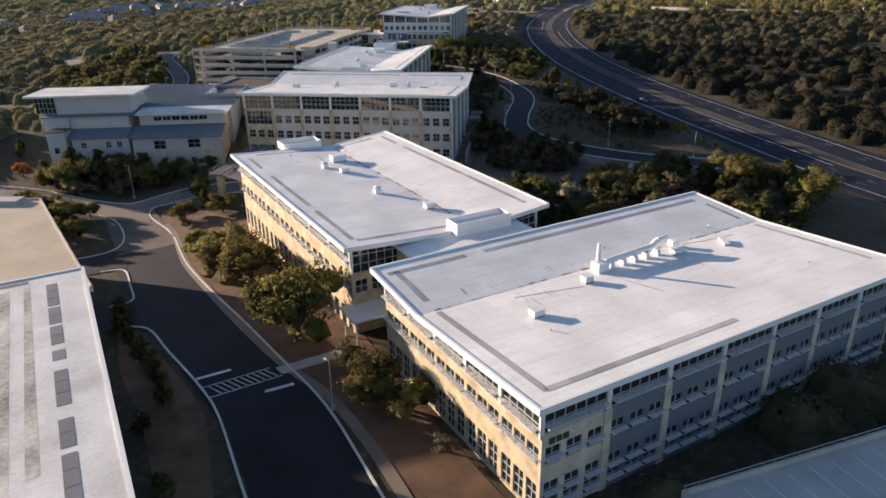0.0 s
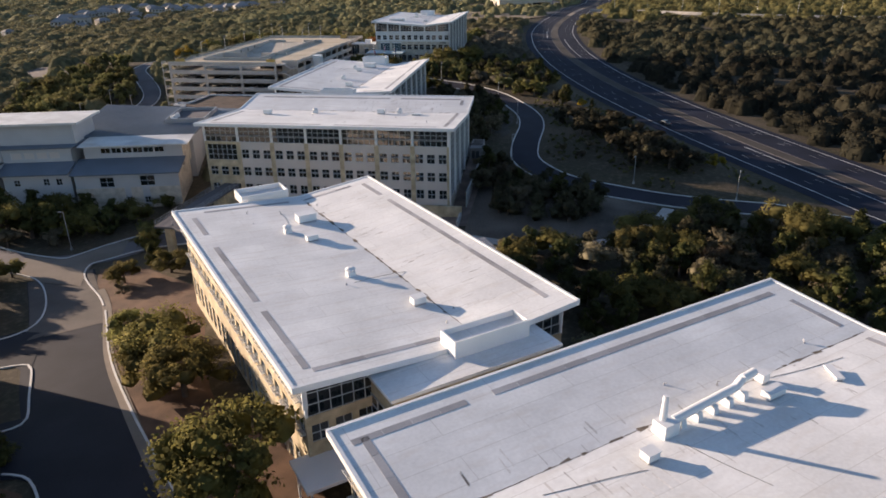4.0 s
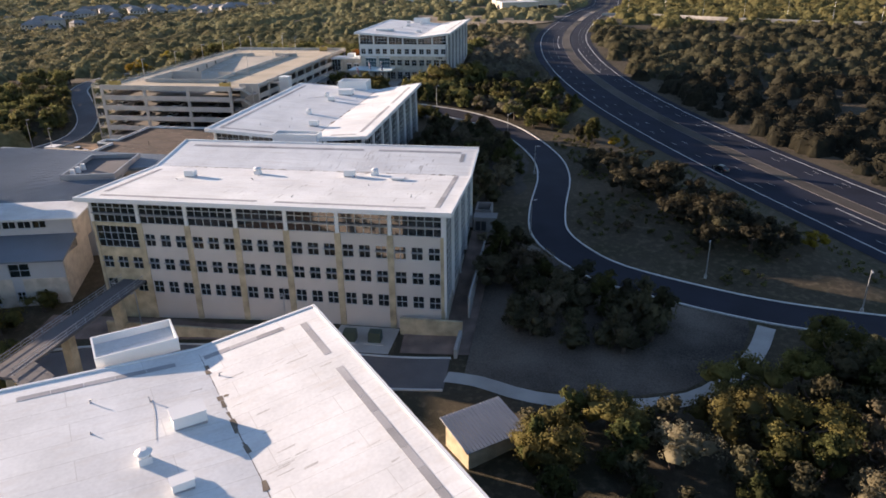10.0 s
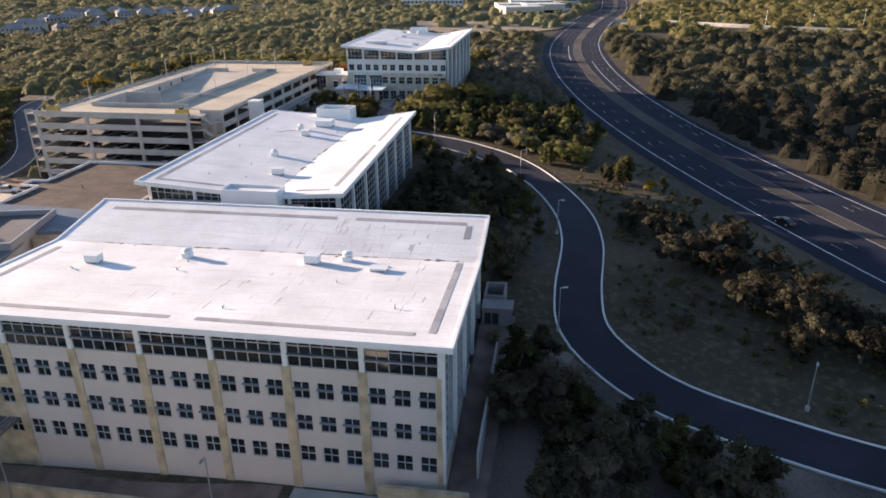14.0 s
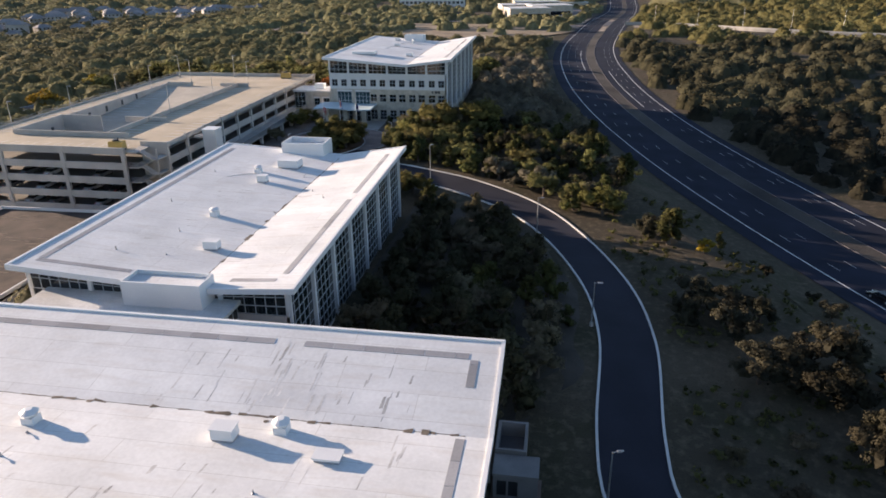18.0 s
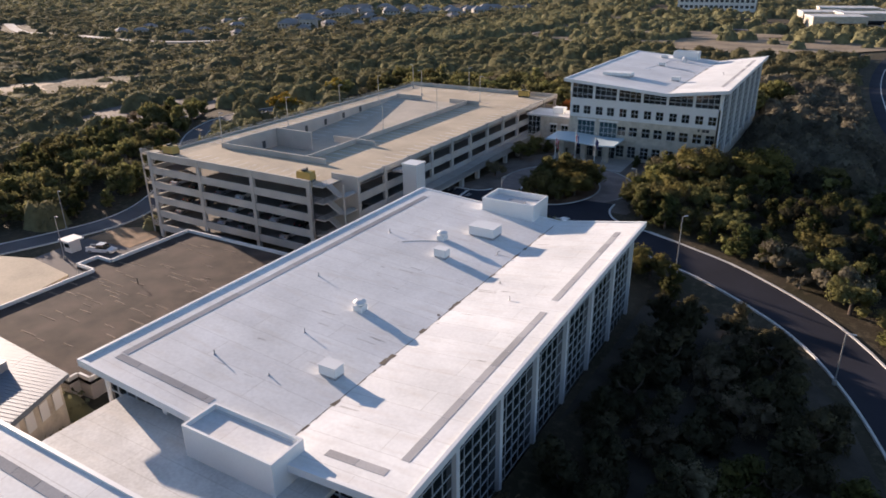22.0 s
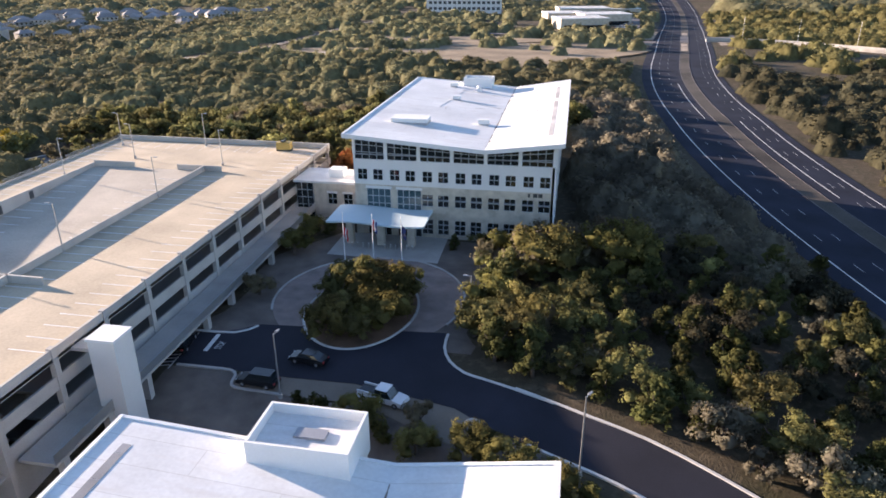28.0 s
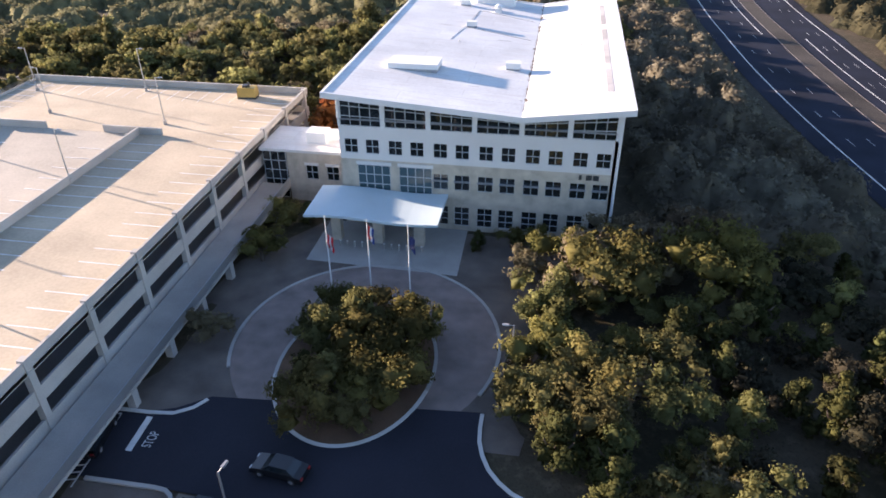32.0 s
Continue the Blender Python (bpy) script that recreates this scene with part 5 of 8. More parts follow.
tagged(part("gravel_ridge", ridges, mat("sun_streak_gravel", (0.27, 0.20, 0.145), 0.95, vary=0.3, scale=3, grain=10, bump=0.4), gravel, "low gravel ridges coloured pale as sunlit streaks"), kind="stuff")
tan_low = thing("low_building", pose(0, 0, 0), "low building with a flat pale tan roof", "building")
part("roof", Mesh().prism([(-165, 234), (-132.3, 234), (-136.2, 250.8), (-148, 252), (-165, 246)], -2.4, -2.0), deck_mat, tan_low, "flat tan roof")
part("wall", Mesh().prism([(-164, 234.5), (-133, 234.5), (-137, 250.3), (-148, 251.4), (-164, 245.5)], -12, -2.4), precast, tan_low)
WEST = spline([(-182, 236), (-176, 252), (-170, 268), (-167, 284), (-172, 300), (-186, 318), (-197, 332), (-200, 346), (-193, 364), (-182, 380), (-172, 400)])
road("road_west", WEST, 3.2, "narrow winding asphalt service road between pale kerbs", asphalt_old, dz=0.12)
yard_line = spline([(-152, 250), (-153, 262), (-153.5, 279)])
solid("pavement_yard", ribbon(yard_line, -10, 9, 0.1), asphalt_old, "worn asphalt yard beside the garage", "pavement", kind="structure")

solid("ground_dirt", draped([Vector(p) for p in ((-163, 271), (-150.6, 272), (-150.6, 279.4), (-156, 282), (-163, 278))], 0.14), mat("orange_dirt", (0.33, 0.21, 0.12), 0.95, vary=0.3, scale=2, grain=8, bump=0.5), "bare orange dirt at the foot of the garage", "ground", kind="structure")
# footbridge between the second and third block
bridge = thing("footbridge", pose(0, 0, 0), "concrete footbridge with grey rails on stone piers", "footbridge")
part("bridge_deck", Mesh().hexa([(-83.2, 150.5, -4.6), (-79.2, 150.5, -4.6), (-78.2, 180, -4.6), (-82.2, 180, -4.6)], [(-83.2, 150.5, -4.2), (-79.2, 150.5, -4.2), (-78.2, 180, -4.2), (-82.2, 180, -4.2)]), asphalt_old, bridge)
part("bridge_deck", Mesh().hexa([(-79.2, 150.5, -4.6), (-66, 143, -4.6), (-64.5, 146.5, -4.6), (-79, 154.5, -4.6)], [(-79.2, 150.5, -4.2), (-66, 143, -4.2), (-64.5, 146.5, -4.2), (-79, 154.5, -4.2)]), asphalt_old, bridge)
for dx in (0.0, 3.9):
    for k in range(14):
        y = 151 + k * 2.0
        part("rail_post", Mesh().box(-83.15 + dx + (y - 150.5) / 29.5, y, -4.2, -83.09 + dx + (y - 150.5) / 29.5, y + 0.06, -3.1), metal_grey, bridge)
    for zz in (-3.15, -3.6, -4.0):
        part("rail", Mesh().hexa([(-83.15 + dx, 150.6, zz), (-83.09 + dx, 150.6, zz), (-82.09 + dx, 179.6, zz), (-82.15 + dx, 179.6, zz)], [(-83.15 + dx, 150.6, zz + 0.06), (-83.09 + dx, 150.6, zz + 0.06), (-82.09 + dx, 179.6, zz + 0.06), (-82.15 + dx, 179.6, zz + 0.06)]), metal_grey, bridge, "grey steel rail")
for x, y in ((-81.5, 153), (-80.9, 163.2), (-80.2, 174.6)):
    part("pier", Mesh().box(x - 0.7, y - 0.7, -14.5, x + 0.7, y + 0.7, -4.6), limestone, bridge, "limestone pier")

# ---- things on the roofs ----
def roof_box(m, w, d, h, label="white rooftop air-handling unit"):
    w, d, h = w * 0.9, d * 0.85, h * 0.85
    ob = thing("rooftop_unit", m, label, "rooftop unit", "units on the office roofs")
    part("curb", Mesh().box(-w / 2 + 0.08, -d / 2 + 0.08, -0.35, w / 2 - 0.08, d / 2 - 0.08, 0.25), metal_grey, ob)
    me = Mesh()
    me.hexa([(-w / 2, -d / 2, 0.25), (w / 2, -d / 2, 0.25), (w / 2, d / 2, 0.25), (-w / 2, d / 2, 0.25)], [(-w / 2 + 0.05, -d / 2 + 0.05, h), (w / 2 - 0.05, -d / 2 + 0.05, h), (w / 2 - 0.05, d / 2 - 0.05, h), (-w / 2 + 0.05, d / 2 - 0.05, h)])
    part("casing", me, metal_white, ob, "white sheet-metal casing")
    part("lid", Mesh().box(-w / 2 - 0.06, -d / 2 - 0.06, h, w / 2 + 0.06, d / 2 + 0.06, h + 0.08), metal_white, ob)
    return ob


def roof_fan(m, label="small rooftop exhaust fan on a white curb"):
    ob = thing("exhaust_fan", m, label, "exhaust fan", "fans on the office roofs")
    part("curb", Mesh().box(-0.55, -0.55, -0.3, 0.55, 0.55, 0.7), metal_white, ob)
    part("drum", Mesh().cyl(0, 0, 0.7, 1.05, 0.5, 0.62, 14), metal_white, ob)
    part("hood", Mesh().cyl(0, 0, 1.05, 1.35, 0.75, 0.3, 14), metal_white, ob, "round white hood")
    return ob


def roof_pipe(m, h=0.7, bend=True):
    ob = thing("vent_pipe", m, "thin grey vent pipe standing on the roof", "vent pipe", "vent pipes on the roofs")
    part("pipe", Mesh().cyl(0, 0, -0.2, h, 0.06, n=8), metal_grey, ob)
    part("flange", Mesh().cyl(0, 0, -0.05, 0.06, 0.2, 0.1, 8), metal_grey, ob)
    if bend:
        part("elbow", Mesh().tube((0, 0, h - 0.05), (0.28, 0.05, h + 0.05), 0.06, n=8), metal_grey, ob)
    return ob


def cable(a, b, sag=0.0, label="dark cable lying across the roof"):
    cu = Mesh()
    pts = [a + (b - a) * t + Vector((0.12 * math.sin(5 * t + a.x), 0.12 * math.cos(4 * t + a.y), 0.03)) for t in np.linspace(0, 1, 9)]
    n = 5
    for p in pts:
        for k in range(n):
            cu.v.append((p.x, p.y + 0.022 * math.cos(k * 1.2566), p.z + 0.022 * math.sin(k * 1.2566)))
    for i in range(len(pts) - 1):
        for k in range(n):
            cu.f.append((i * n + k, i * n + (k + 1) % n, (i + 1) * n + (k + 1) % n, (i + 1) * n + k))
    return solid("roof_cable", cu, metal_dark, label, "cable", "cables on the roofs")


def world_local(o, x, y):
    p = o.m.inverted() @ Vector((x, y, 0))
    return p.x, p.y


def on_roof(o, x, y, dz=0.0, turn=0.0):
    lx, ly = world_local(o, x, y)
    return Matrix.Translation((x, y, o.roof_z(lx, ly) + dz)) @ o.m.to_3x3().to_4x4() @ pose(0, 0, 0, 0, 0, turn)


for o, x, y, w, d, h in ((A, -1.2, 71.0, 1.7, 1.4, 1.1), (A, 4.8, 81.4, 1.5, 1.3, 1.1), (A, 17.6, 92.6, 2.6, 1.3, 1.0), (A, 17.2, 95.2, 1.2, 1.2, 1.3), (B, -44.6, 134.3, 3.4, 2.4, 1.6), (B, -40.6, 125.8, 2.0, 1.4, 1.1), (B, -20.4, 107.6, 2.0, 1.5, 1.2), (C, -75.8, 195.2, 2.1, 1.6, 1.3), (C, -47.6, 199.3, 2.1, 1.6, 1.4), (D, -66.4, 235.0, 2.2, 1.6, 1.4), (D, -71.2, 263.2, 1.9, 1.5, 1.4), (D, -70.0, 273.0, 4.2, 3.2, 1.7), (E_, -80.6, 364.6, 7.5, 4.5, 1.0), (E_, -67.6, 368.6, 2.2, 1.8, 1.1), (E_, -79.0, 403.0, 2.0, 1.4, 1.0), (E_, -76.0, 388.5, 1.8, 1.3, 1.0)):
    roof_box(on_roof(o, x, y), w, d, h)
for o, x, y in ((B, -31.0, 114.0), (C, -64.7, 198.8), (C, -43.4, 200.9), (D, -71.5, 246.2), (D, -74.0, 268.0), (B, -45.4, 128.2), (E_, -72.8, 400.4)):
    roof_fan(on_roof(o, x, y))
roof_box(on_roof(C, -38.5, 198.0), 2.4, 1.5, 0.5, "low flat grey rooftop curb")
roof_box(on_roof(A, 24.6, 97.2, turn=60), 2.8, 0.9, 0.5, "low flat grey rooftop curb")
# insulated duct on stands with its fume stack, on the front block
duct = thing("roof_duct", on_roof(A, 6.6, 85.4), "long white insulated duct on stands with an exhaust stack", "duct")
part("fan_housing", Mesh().prism([(-0.9, -0.8), (0.9, -0.8), (0.9, 0.8), (-0.9, 0.8)], 0.0, 1.4), metal_white, duct, "white fan housing")
part("exhaust_pipe", Mesh().cyl(-0.1, 0.3, 1.4, 3.9, 0.34, 0.26), metal_white, duct, "upright exhaust stack")
part("duct", Mesh().tube((0.8, 0, 1.1), (9.6, 0.4, 1.3), 0.42, n=12), metal_white, duct)
part("duct_bend", Mesh().tube((9.6, 0.4, 1.3), (10.6, 0.5, 1.9), 0.42, n=12), metal_white, duct)
part("duct_end", Mesh().tube((10.6, 0.5, 1.9), (12.6, 0.7, 1.9), 0.42, n=12), metal_white, duct)
for i in range(5):
    part("stand", Mesh().hexa([(1.6 + i * 2.1, -0.5, 0), (2.3 + i * 2.1, -0.5, 0), (2.3 + i * 2.1, 0.6, 0), (1.6 + i * 2.1, 0.6, 0)], [(1.7 + i * 2.1, -0.35, 0.9), (2.2 + i * 2.1, -0.35, 0.9), (2.2 + i * 2.1, 0.45, 0.9), (1.7 + i * 2.1, 0.45, 0.9)]), metal_white, duct, "white duct stand")
rnd = random.Random(5)
for o, n in ((A, 5), (B, 8), (C, 6), (D, 8), (E_, 3)):
    for i in range(n):
        lx, ly = rnd.uniform(4, o.lx - 4), rnd.uniform(4, o.ly - 4)
        p = o.m @ Vector((lx, ly, 0))
        roof_pipe(on_roof(o, p.x, p.y, turn=rnd.uniform(0, 360)), rnd.choice((0.25, 0.35, 0.5)), rnd.random() < 0.7)
for o, a, b in ((D, (-74, 267.5), (-78, 264)), (B, (-46, 131), (-50, 137)), (B, (-30, 112), (-24, 117)), (A, (4.6, 80), (-4, 76)), (A, (8, 84), (14, 79)),  (A, (18, 96), (27, 101)), (E_, (-76, 400), (-66, 396)), (E_, (-77, 388), (-66, 384)), (E_, (-76, 400), (-78, 380))):
    pa, pb = on_roof(o, *a).translation, on_roof(o, *b).translation
    cable(pa, pb)


# grey walkway pads, laid round the roofs just inside the edge
def pads(o, sides, gap=2.2, w=0.78):
    lx, ly, v = o.lx, o.ly, o.over
    for side, s0, s1 in sides:
        n = lx if side in (0, 2) else ly
        s, k = s0 * n, 0
        while s < s1 * n:
            e = min(s + 2.9, s1 * n)
            if rnd.random() < 0.96:
                a, b = (gap - v, gap - v + w)
                q = {0: [(s, a), (e, a), (e, b), (s, b)], 2: [(s, ly - b), (e, ly - b), (e, ly - a), (s, ly - a)], 1: [(lx - b, s), (lx - a, s), (lx - a, e), (lx - b, e)], 3: [(a, s), (b, s), (b, e), (a, e)]}[side]
                f = o.frac * (ly if o.valley == "x" else lx)
                c = 1 if o.valley == "x" else 0
                if not (min(p[c] for p in q) < f < max(p[c] for p in q)):
                    part("walk_pad", Mesh().hexa([(x, y, o.roof_z(x, y) + 0.004) for x, y in q], [(x, y, o.roof_z(x, y) + 0.03) for x, y in q]), pad_grey, o.ob, "grey walkway pad")
            s = e + 0.06


pads(A, ((3, 0.03, 0.97), (2, 0.0, 0.97), (0, 0.02, 0.5), (1, 0.1, 0.9)))
pads(B, ((3, 0.03, 0.97), (1, 0.03, 0.97), (0, 0.05, 0.5), (2, 0.1, 0.9)))
pads(C, ((0, 0.03, 0.95), (1, 0.05, 0.95), (2, 0.03, 0.97), (3, 0.1, 0.6)))
pads(D, ((0, 0.03, 0.4), (3, 0.03, 0.97), (1, 0.05, 0.95), (0, 0.78, 0.95)))
pads(E_, ((1, 0.1, 0.9),))
dirt = mat("roof_dirt", (0.20, 0.165, 0.13), 0.95, vary=0.3, scale=3, bump=0.3)


def valley_dirt(o, seed):
    """Silt and leaves along the roof's valley gutter."""
    r = random.Random(seed)
    n = o.lx if o.valley == "x" else o.ly
    f = o.frac * (o.ly if o.valley == "x" else o.lx)
    me, s = Mesh(), 1.0
    while s < n - 1:
        e = s + r.uniform(0.5, 1.4)
        w = 0.05 + 0.4 * r.random() ** 3
        q = [(s, f - w * r.random()), (e, f - w * r.random()), (e, f + w * r.random()), (s, f + w * r.random())]
        q = q if o.valley == "x" else [(b, a) for a, b in q][::-1]
        me.face(*[(x, y, max(o.roof_z(x, y), o.zz[1]) + 0.012) for x, y in q])
        s = e
    tagged(part("gutter_silt", me, dirt, o.ob, "brown silt in the roof gutter"), kind="stuff")
    for k in range(4):
        c, d = r.uniform(2, n - 2), f + r.uniform(-0.6, 0.6)
        w = r.uniform(0.08, 0.28)
        x, y = (c, d) if o.valley == "x" else (d, c)
        pts = [(x + w * r.uniform(0.6, 1.3) * math.cos(a), y + w * r.uniform(0.6, 1.3) * math.sin(a)) for a in np.linspace(0, 5.6, 8)]
        part("leaf_pile", Mesh().face(*[(px, py, o.roof_z(px, py) + 0.02) for px, py in pts]), dirt, o.ob, "brown heap of wet leaves")


grime = mat("roof_grime", (0.695, 0.683, 0.655), 0.75, vary=0.35, scale=1.5, grain=4, bump=0.1)


def streaks(o, x0, y0, x1, y1, n, seed, along="y"):
    """Thin smears where rain has left dust on the membrane."""
    r = random.Random(seed)
    me = Mesh()
    f = o.frac * (o.ly if o.valley == "x" else o.lx)
    for k in range(n):
        x, y, h, w = r.uniform(x0, x1), r.uniform(y0, y1), r.uniform(0.6, 2.6), r.uniform(0.04, 0.16)
        q = [(x - w, y), (x + w * r.random(), y + 0.1 * h), (x + w, y + h), (x - w * r.random(), y + 0.9 * h)]
        if along == "x":
            q = [(x, y - w), (x + 0.9 * h, y - w * r.random()), (x + h, y + w), (x + 0.1 * h, y + w * r.random())]
        c = [p[1] if o.valley == "x" else p[0] for p in q]
        if min(c) < f < max(c) or not all(0 < p[0] < o.lx and 0 < p[1] < o.ly for p in q):
            continue
        me.face(*[(a, b, o.roof_z(a, b) + 0.004) for a, b in q])
    tagged(part("rain_streak", me, grime, o.ob, "thin grey-brown rain streaks on the membrane"), kind="stuff")


streaks(C, 28, 23, 52, 31, 60, 61)
streaks(C, 20, 3, 55, 20, 50, 62)
streaks(A, 2, 14, 54, 24, 80, 63)
streaks(B, 18, 4, 31, 52, 60, 64, "x")
streaks(D, 8, 3, 31, 50, 60, 65, "x")
streaks(E_, 4, 4, 30, 50, 40, 66, "x")
for k, o in enumerate((A, B, C, D, E_)):
    valley_dirt(o, 40 + k)

# ---- entrance of the last block ----
for s0, s1 in ((2.2, 6.4), (7.6, 11.8)):
    fr, pa = window_data(s1 - s0, 3.9, 4, 3, thin=0.1)
    w = part("window", fr, None, E_.ob, "tall blue-tinted entrance glazing", m=pose(s0, -0.04, 5.9))
    part("pane", pa.data("pane", pane_blue), None, w)
    part("lintel", Mesh().box(s0 - 0.2, -0.12, 9.82, s1 + 0.2, 0.02, 10.25), panel_white, E_.ob, "pale lintel")
    fr, pa = window_data(s1 - s0, 3.2, 4, 2, thin=0.1)
    w = part("door", fr, None, E_.ob, "dark glass entrance doors", m=pose(s0, -0.04, 1.3))
    part("pane", pa.data("pane", pane_dark), None, w)
for k, w_ in enumerate((0.35, 0.7, 0.7)):
    part("number_bar", Mesh().box(30.0 + k * 0.85, -0.08, 9.65, 30.0 + k * 0.85 + w_, 0.0, 10.3), metal_dark, E_.ob, "dark sign bar")
for k in range(3):
    part("number_bar", Mesh().box(1.0 + k * 0.85, -0.1, 0.2, 1.65 + k * 0.85, 0.0, 0.9), metal_dark, A.ob, "dark sign bar")
canopy = thing("entrance_canopy", pose(0, 0, 0), "wavy white metal entrance canopy on stone pillars", "canopy")
cn = Mesh()
xs = np.linspace(-90.6, -74.0, 14)
cz = lambda x: 6.35 + 0.2 * math.sin((x + 90.6) / 16.6 * 2 * math.pi)
for xa, xb in zip(xs, xs[1:]):
    cn.hexa([(xa, 343.7, cz(xa) - 0.32), (xb, 343.7, cz(xb) - 0.32), (xb, 351.5, cz(xb) - 0.25), (xa, 351.5, cz(xa) - 0.25)], [(xa, 343.7, cz(xa)), (xb, 343.7, cz(xb)), (xb, 351.5, cz(xb) + 0.2), (xa, 351.5, cz(xa) + 0.2)])
# White metal in shade; the shade's pale blue is put into the paint.
part("roof", cn, mat("canopy_white_blue_shade", (0.50, 0.61, 0.65), 0.5, vary=0.06, bump=0.05), canopy, "white metal canopy roof, coloured pale blue for shade")
for x in (-87.6, -82.2, -76.9):
    part("pillar", Mesh().box(x - 0.6, 346.6, 0.9, x + 0.6, 347.8, cz(x) - 0.35), stone_pale, canopy, "limestone pillar")
for i in range(12):
    x = -86.8 + i * 0.95
    if abs(x + 82.2) > 0.8:
        b = thing("bollard", pose(x, 345.4, 1.15), "short pale bollard in front of the entrance", "bollard", "entrance bollards")
        part("post", Mesh().cyl(0, 0, 0, 0.95, 0.11), concrete, b)
        part("cap", Mesh().cyl(0, 0, 0.95, 1.05, 0.13, 0.06), metal_white, b)


def flagpole(x, y, flag):
    ob = thing("flagpole", pose(x, y, gz(x, y)), "tall white flagpole with a limp %s flag" % flag, "flagpole", "flagpoles at the entrance")
    part("pole", Mesh().cyl(0, 0, 0, 9.6, 0.1, 0.05), metal_white, ob)
    part("ball", Mesh().cyl(0, 0, 9.6, 9.8, 0.1, 0.04), metal_white, ob)
    cols = {"red and white": [(0.5, 0.03, 0.03), (0.7, 0.7, 0.7), (0.03, 0.05, 0.2)], "red": [(0.5, 0.02, 0.03), (0.6, 0.6, 0.6), (0.5, 0.02, 0.03)], "dark blue": [(0.03, 0.04, 0.12), (0.05, 0.06, 0.16), (0.03, 0.04, 0.12)]}[flag]
    top = {"red": 7.4, "red and white": 9.0, "dark blue": 8.4}[flag]
    for i, c in enumerate(cols):
        me = Mesh()
        for k in range(6):
            z0, z1 = top - k * 0.3, top - (k + 1) * 0.3
            y0, y1 = 0.16 * math.sin(k * 1.3 + i), 0.16 * math.sin(k * 1.3 + 1.3 + i)
            xa, xb = 0.08 + i * 0.21, 0.08 + (i + 1) * 0.21
            dz = 0.22 * i
            me.hexa([(xa, y1, z1 - dz), (xb, y1, z1 - dz - 0.22), (xb, y1 + 0.03, z1 - dz - 0.22), (xa, y1 + 0.03, z1 - dz)], [(xa, y0, z0 - dz), (xb, y0, z0 - dz - 0.22), (xb, y0 + 0.03, z0 - dz - 0.22), (xa, y0 + 0.03, z0 - dz)])
        part("cloth", me, mat("flag_cloth", c, 0.9, vary=0.1), ob)
    return ob


flagpole(-85.0, 336.1, "red")
flagpole(-80.3, 336.0, "red and white")
flagpole(-75.7, 335.6, "dark blue")

# the turning circle
def disc_ring(cx, cy, rx, ry, a0, a1, n=40):
    return [Vector((cx + rx * math.cos(a), cy + ry * math.sin(a))) for a in np.linspace(radians(a0), radians(a1), n)]


court = [Vector(p) for p in ((-101, 307.6), (-90, 307.4), (-82.8, 307.1), (-74.7, 307.2), (-68.9, 306.2), (-62.3, 304.9), (-58.4, 303.8), (-56, 309.0), (-60.1, 310.4), (-62.3, 311.2), (-64.4, 313.2), (-65.5, 316.2), (-65.7, 319.3), (-90.8, 317.4), (-93.4, 315.6), (-95.4, 314.9), (-101, 314.6))]
solid("road_court", draped(court, 0.16), asphalt_court, "dark asphalt forecourt", "road", kind="structure")
ground_brown = mat("bare_brown_earth", (0.17, 0.14, 0.12), 0.95, vary=0.25, scale=2, grain=8, bump=0.5)
solid("ground_court", draped([Vector(p) for p in ((-100, 315), (-62, 315), (-56, 350), (-90, 352), (-98, 340))], 0.09), ground_brown, "bare brown earth with mulch beside the forecourt", "ground", kind="structure")
paver = mat("red_brown_pavers", (0.27, 0.213, 0.19), 0.9, vary=0.2, scale=3, grain=8, bump=0.3)
oval = disc_ring(-78.6, 327.5, 13.6, 14.2, 0, 360, 48)
solid("pavement_circle", draped(oval, 0.13), paver, "turning circle of red-brown pavers", "pavement", kind="structure")
solid("pavement_entrance", draped([Vector(p) for p in ((-90, 341.5), (-71.2, 340.8), (-71.4, 351.6), (-90, 351.6))], 0.17), concrete, "pale concrete entrance terrace", "pavement", kind="structure")
isl = disc_ring(-78.6, 323.9, 7.6, 10.3, 0, 360, 44)
solid("ground_island", draped(isl, 0.2), mulch, "planted island of brown mulch", "ground", kind="structure")


def kerb_line(pts, w=0.35, h=0.24, name="kerb", label="white-painted kerb", material=kerb_mat):
    return solid(name, ribbon(pts, -w / 2, w / 2, h, thick=0.4), material, label, "kerb", kind="structure")


kerb_line(disc_ring(-78.6, 323.9, 7.7, 10.4, 195, 345, 30))
kerb_line(disc_ring(-78.6, 323.9, 7.7, 10.4, -15, 195, 40), material=concrete, label="grey concrete kerb")
kerb_line(disc_ring(-78.6, 327.5, 13.7, 14.3, -25, 205, 50), material=concrete, label="grey concrete kerb")
kerb_line(spline([(-51.5, 307.4), (-55.8, 309), (-60.1, 310.4), (-62.3, 311.2), (-64.4, 313.2), (-65.5, 316), (-65.6, 319.1)]))
kerb_line(spline([(-101, 314.7), (-93.4, 314.9), (-91.0, 317.0)]))
kerb_line(spline([(-97.5, 307.4), (-93, 307.4), (-90.2, 307.3), (-89.3, 306.4), (-89.2, 305.2), (-88.4, 304.4), (-85, 304.2), (-82.4, 304.0)]), material=concrete, label="grey concrete kerb")
kerb_line(spline([(-61.5, 301.2), (-61.0, 302.6), (-60.2, 303.4), (-59.3, 303.1)]), material=concrete, label="grey concrete kerb")
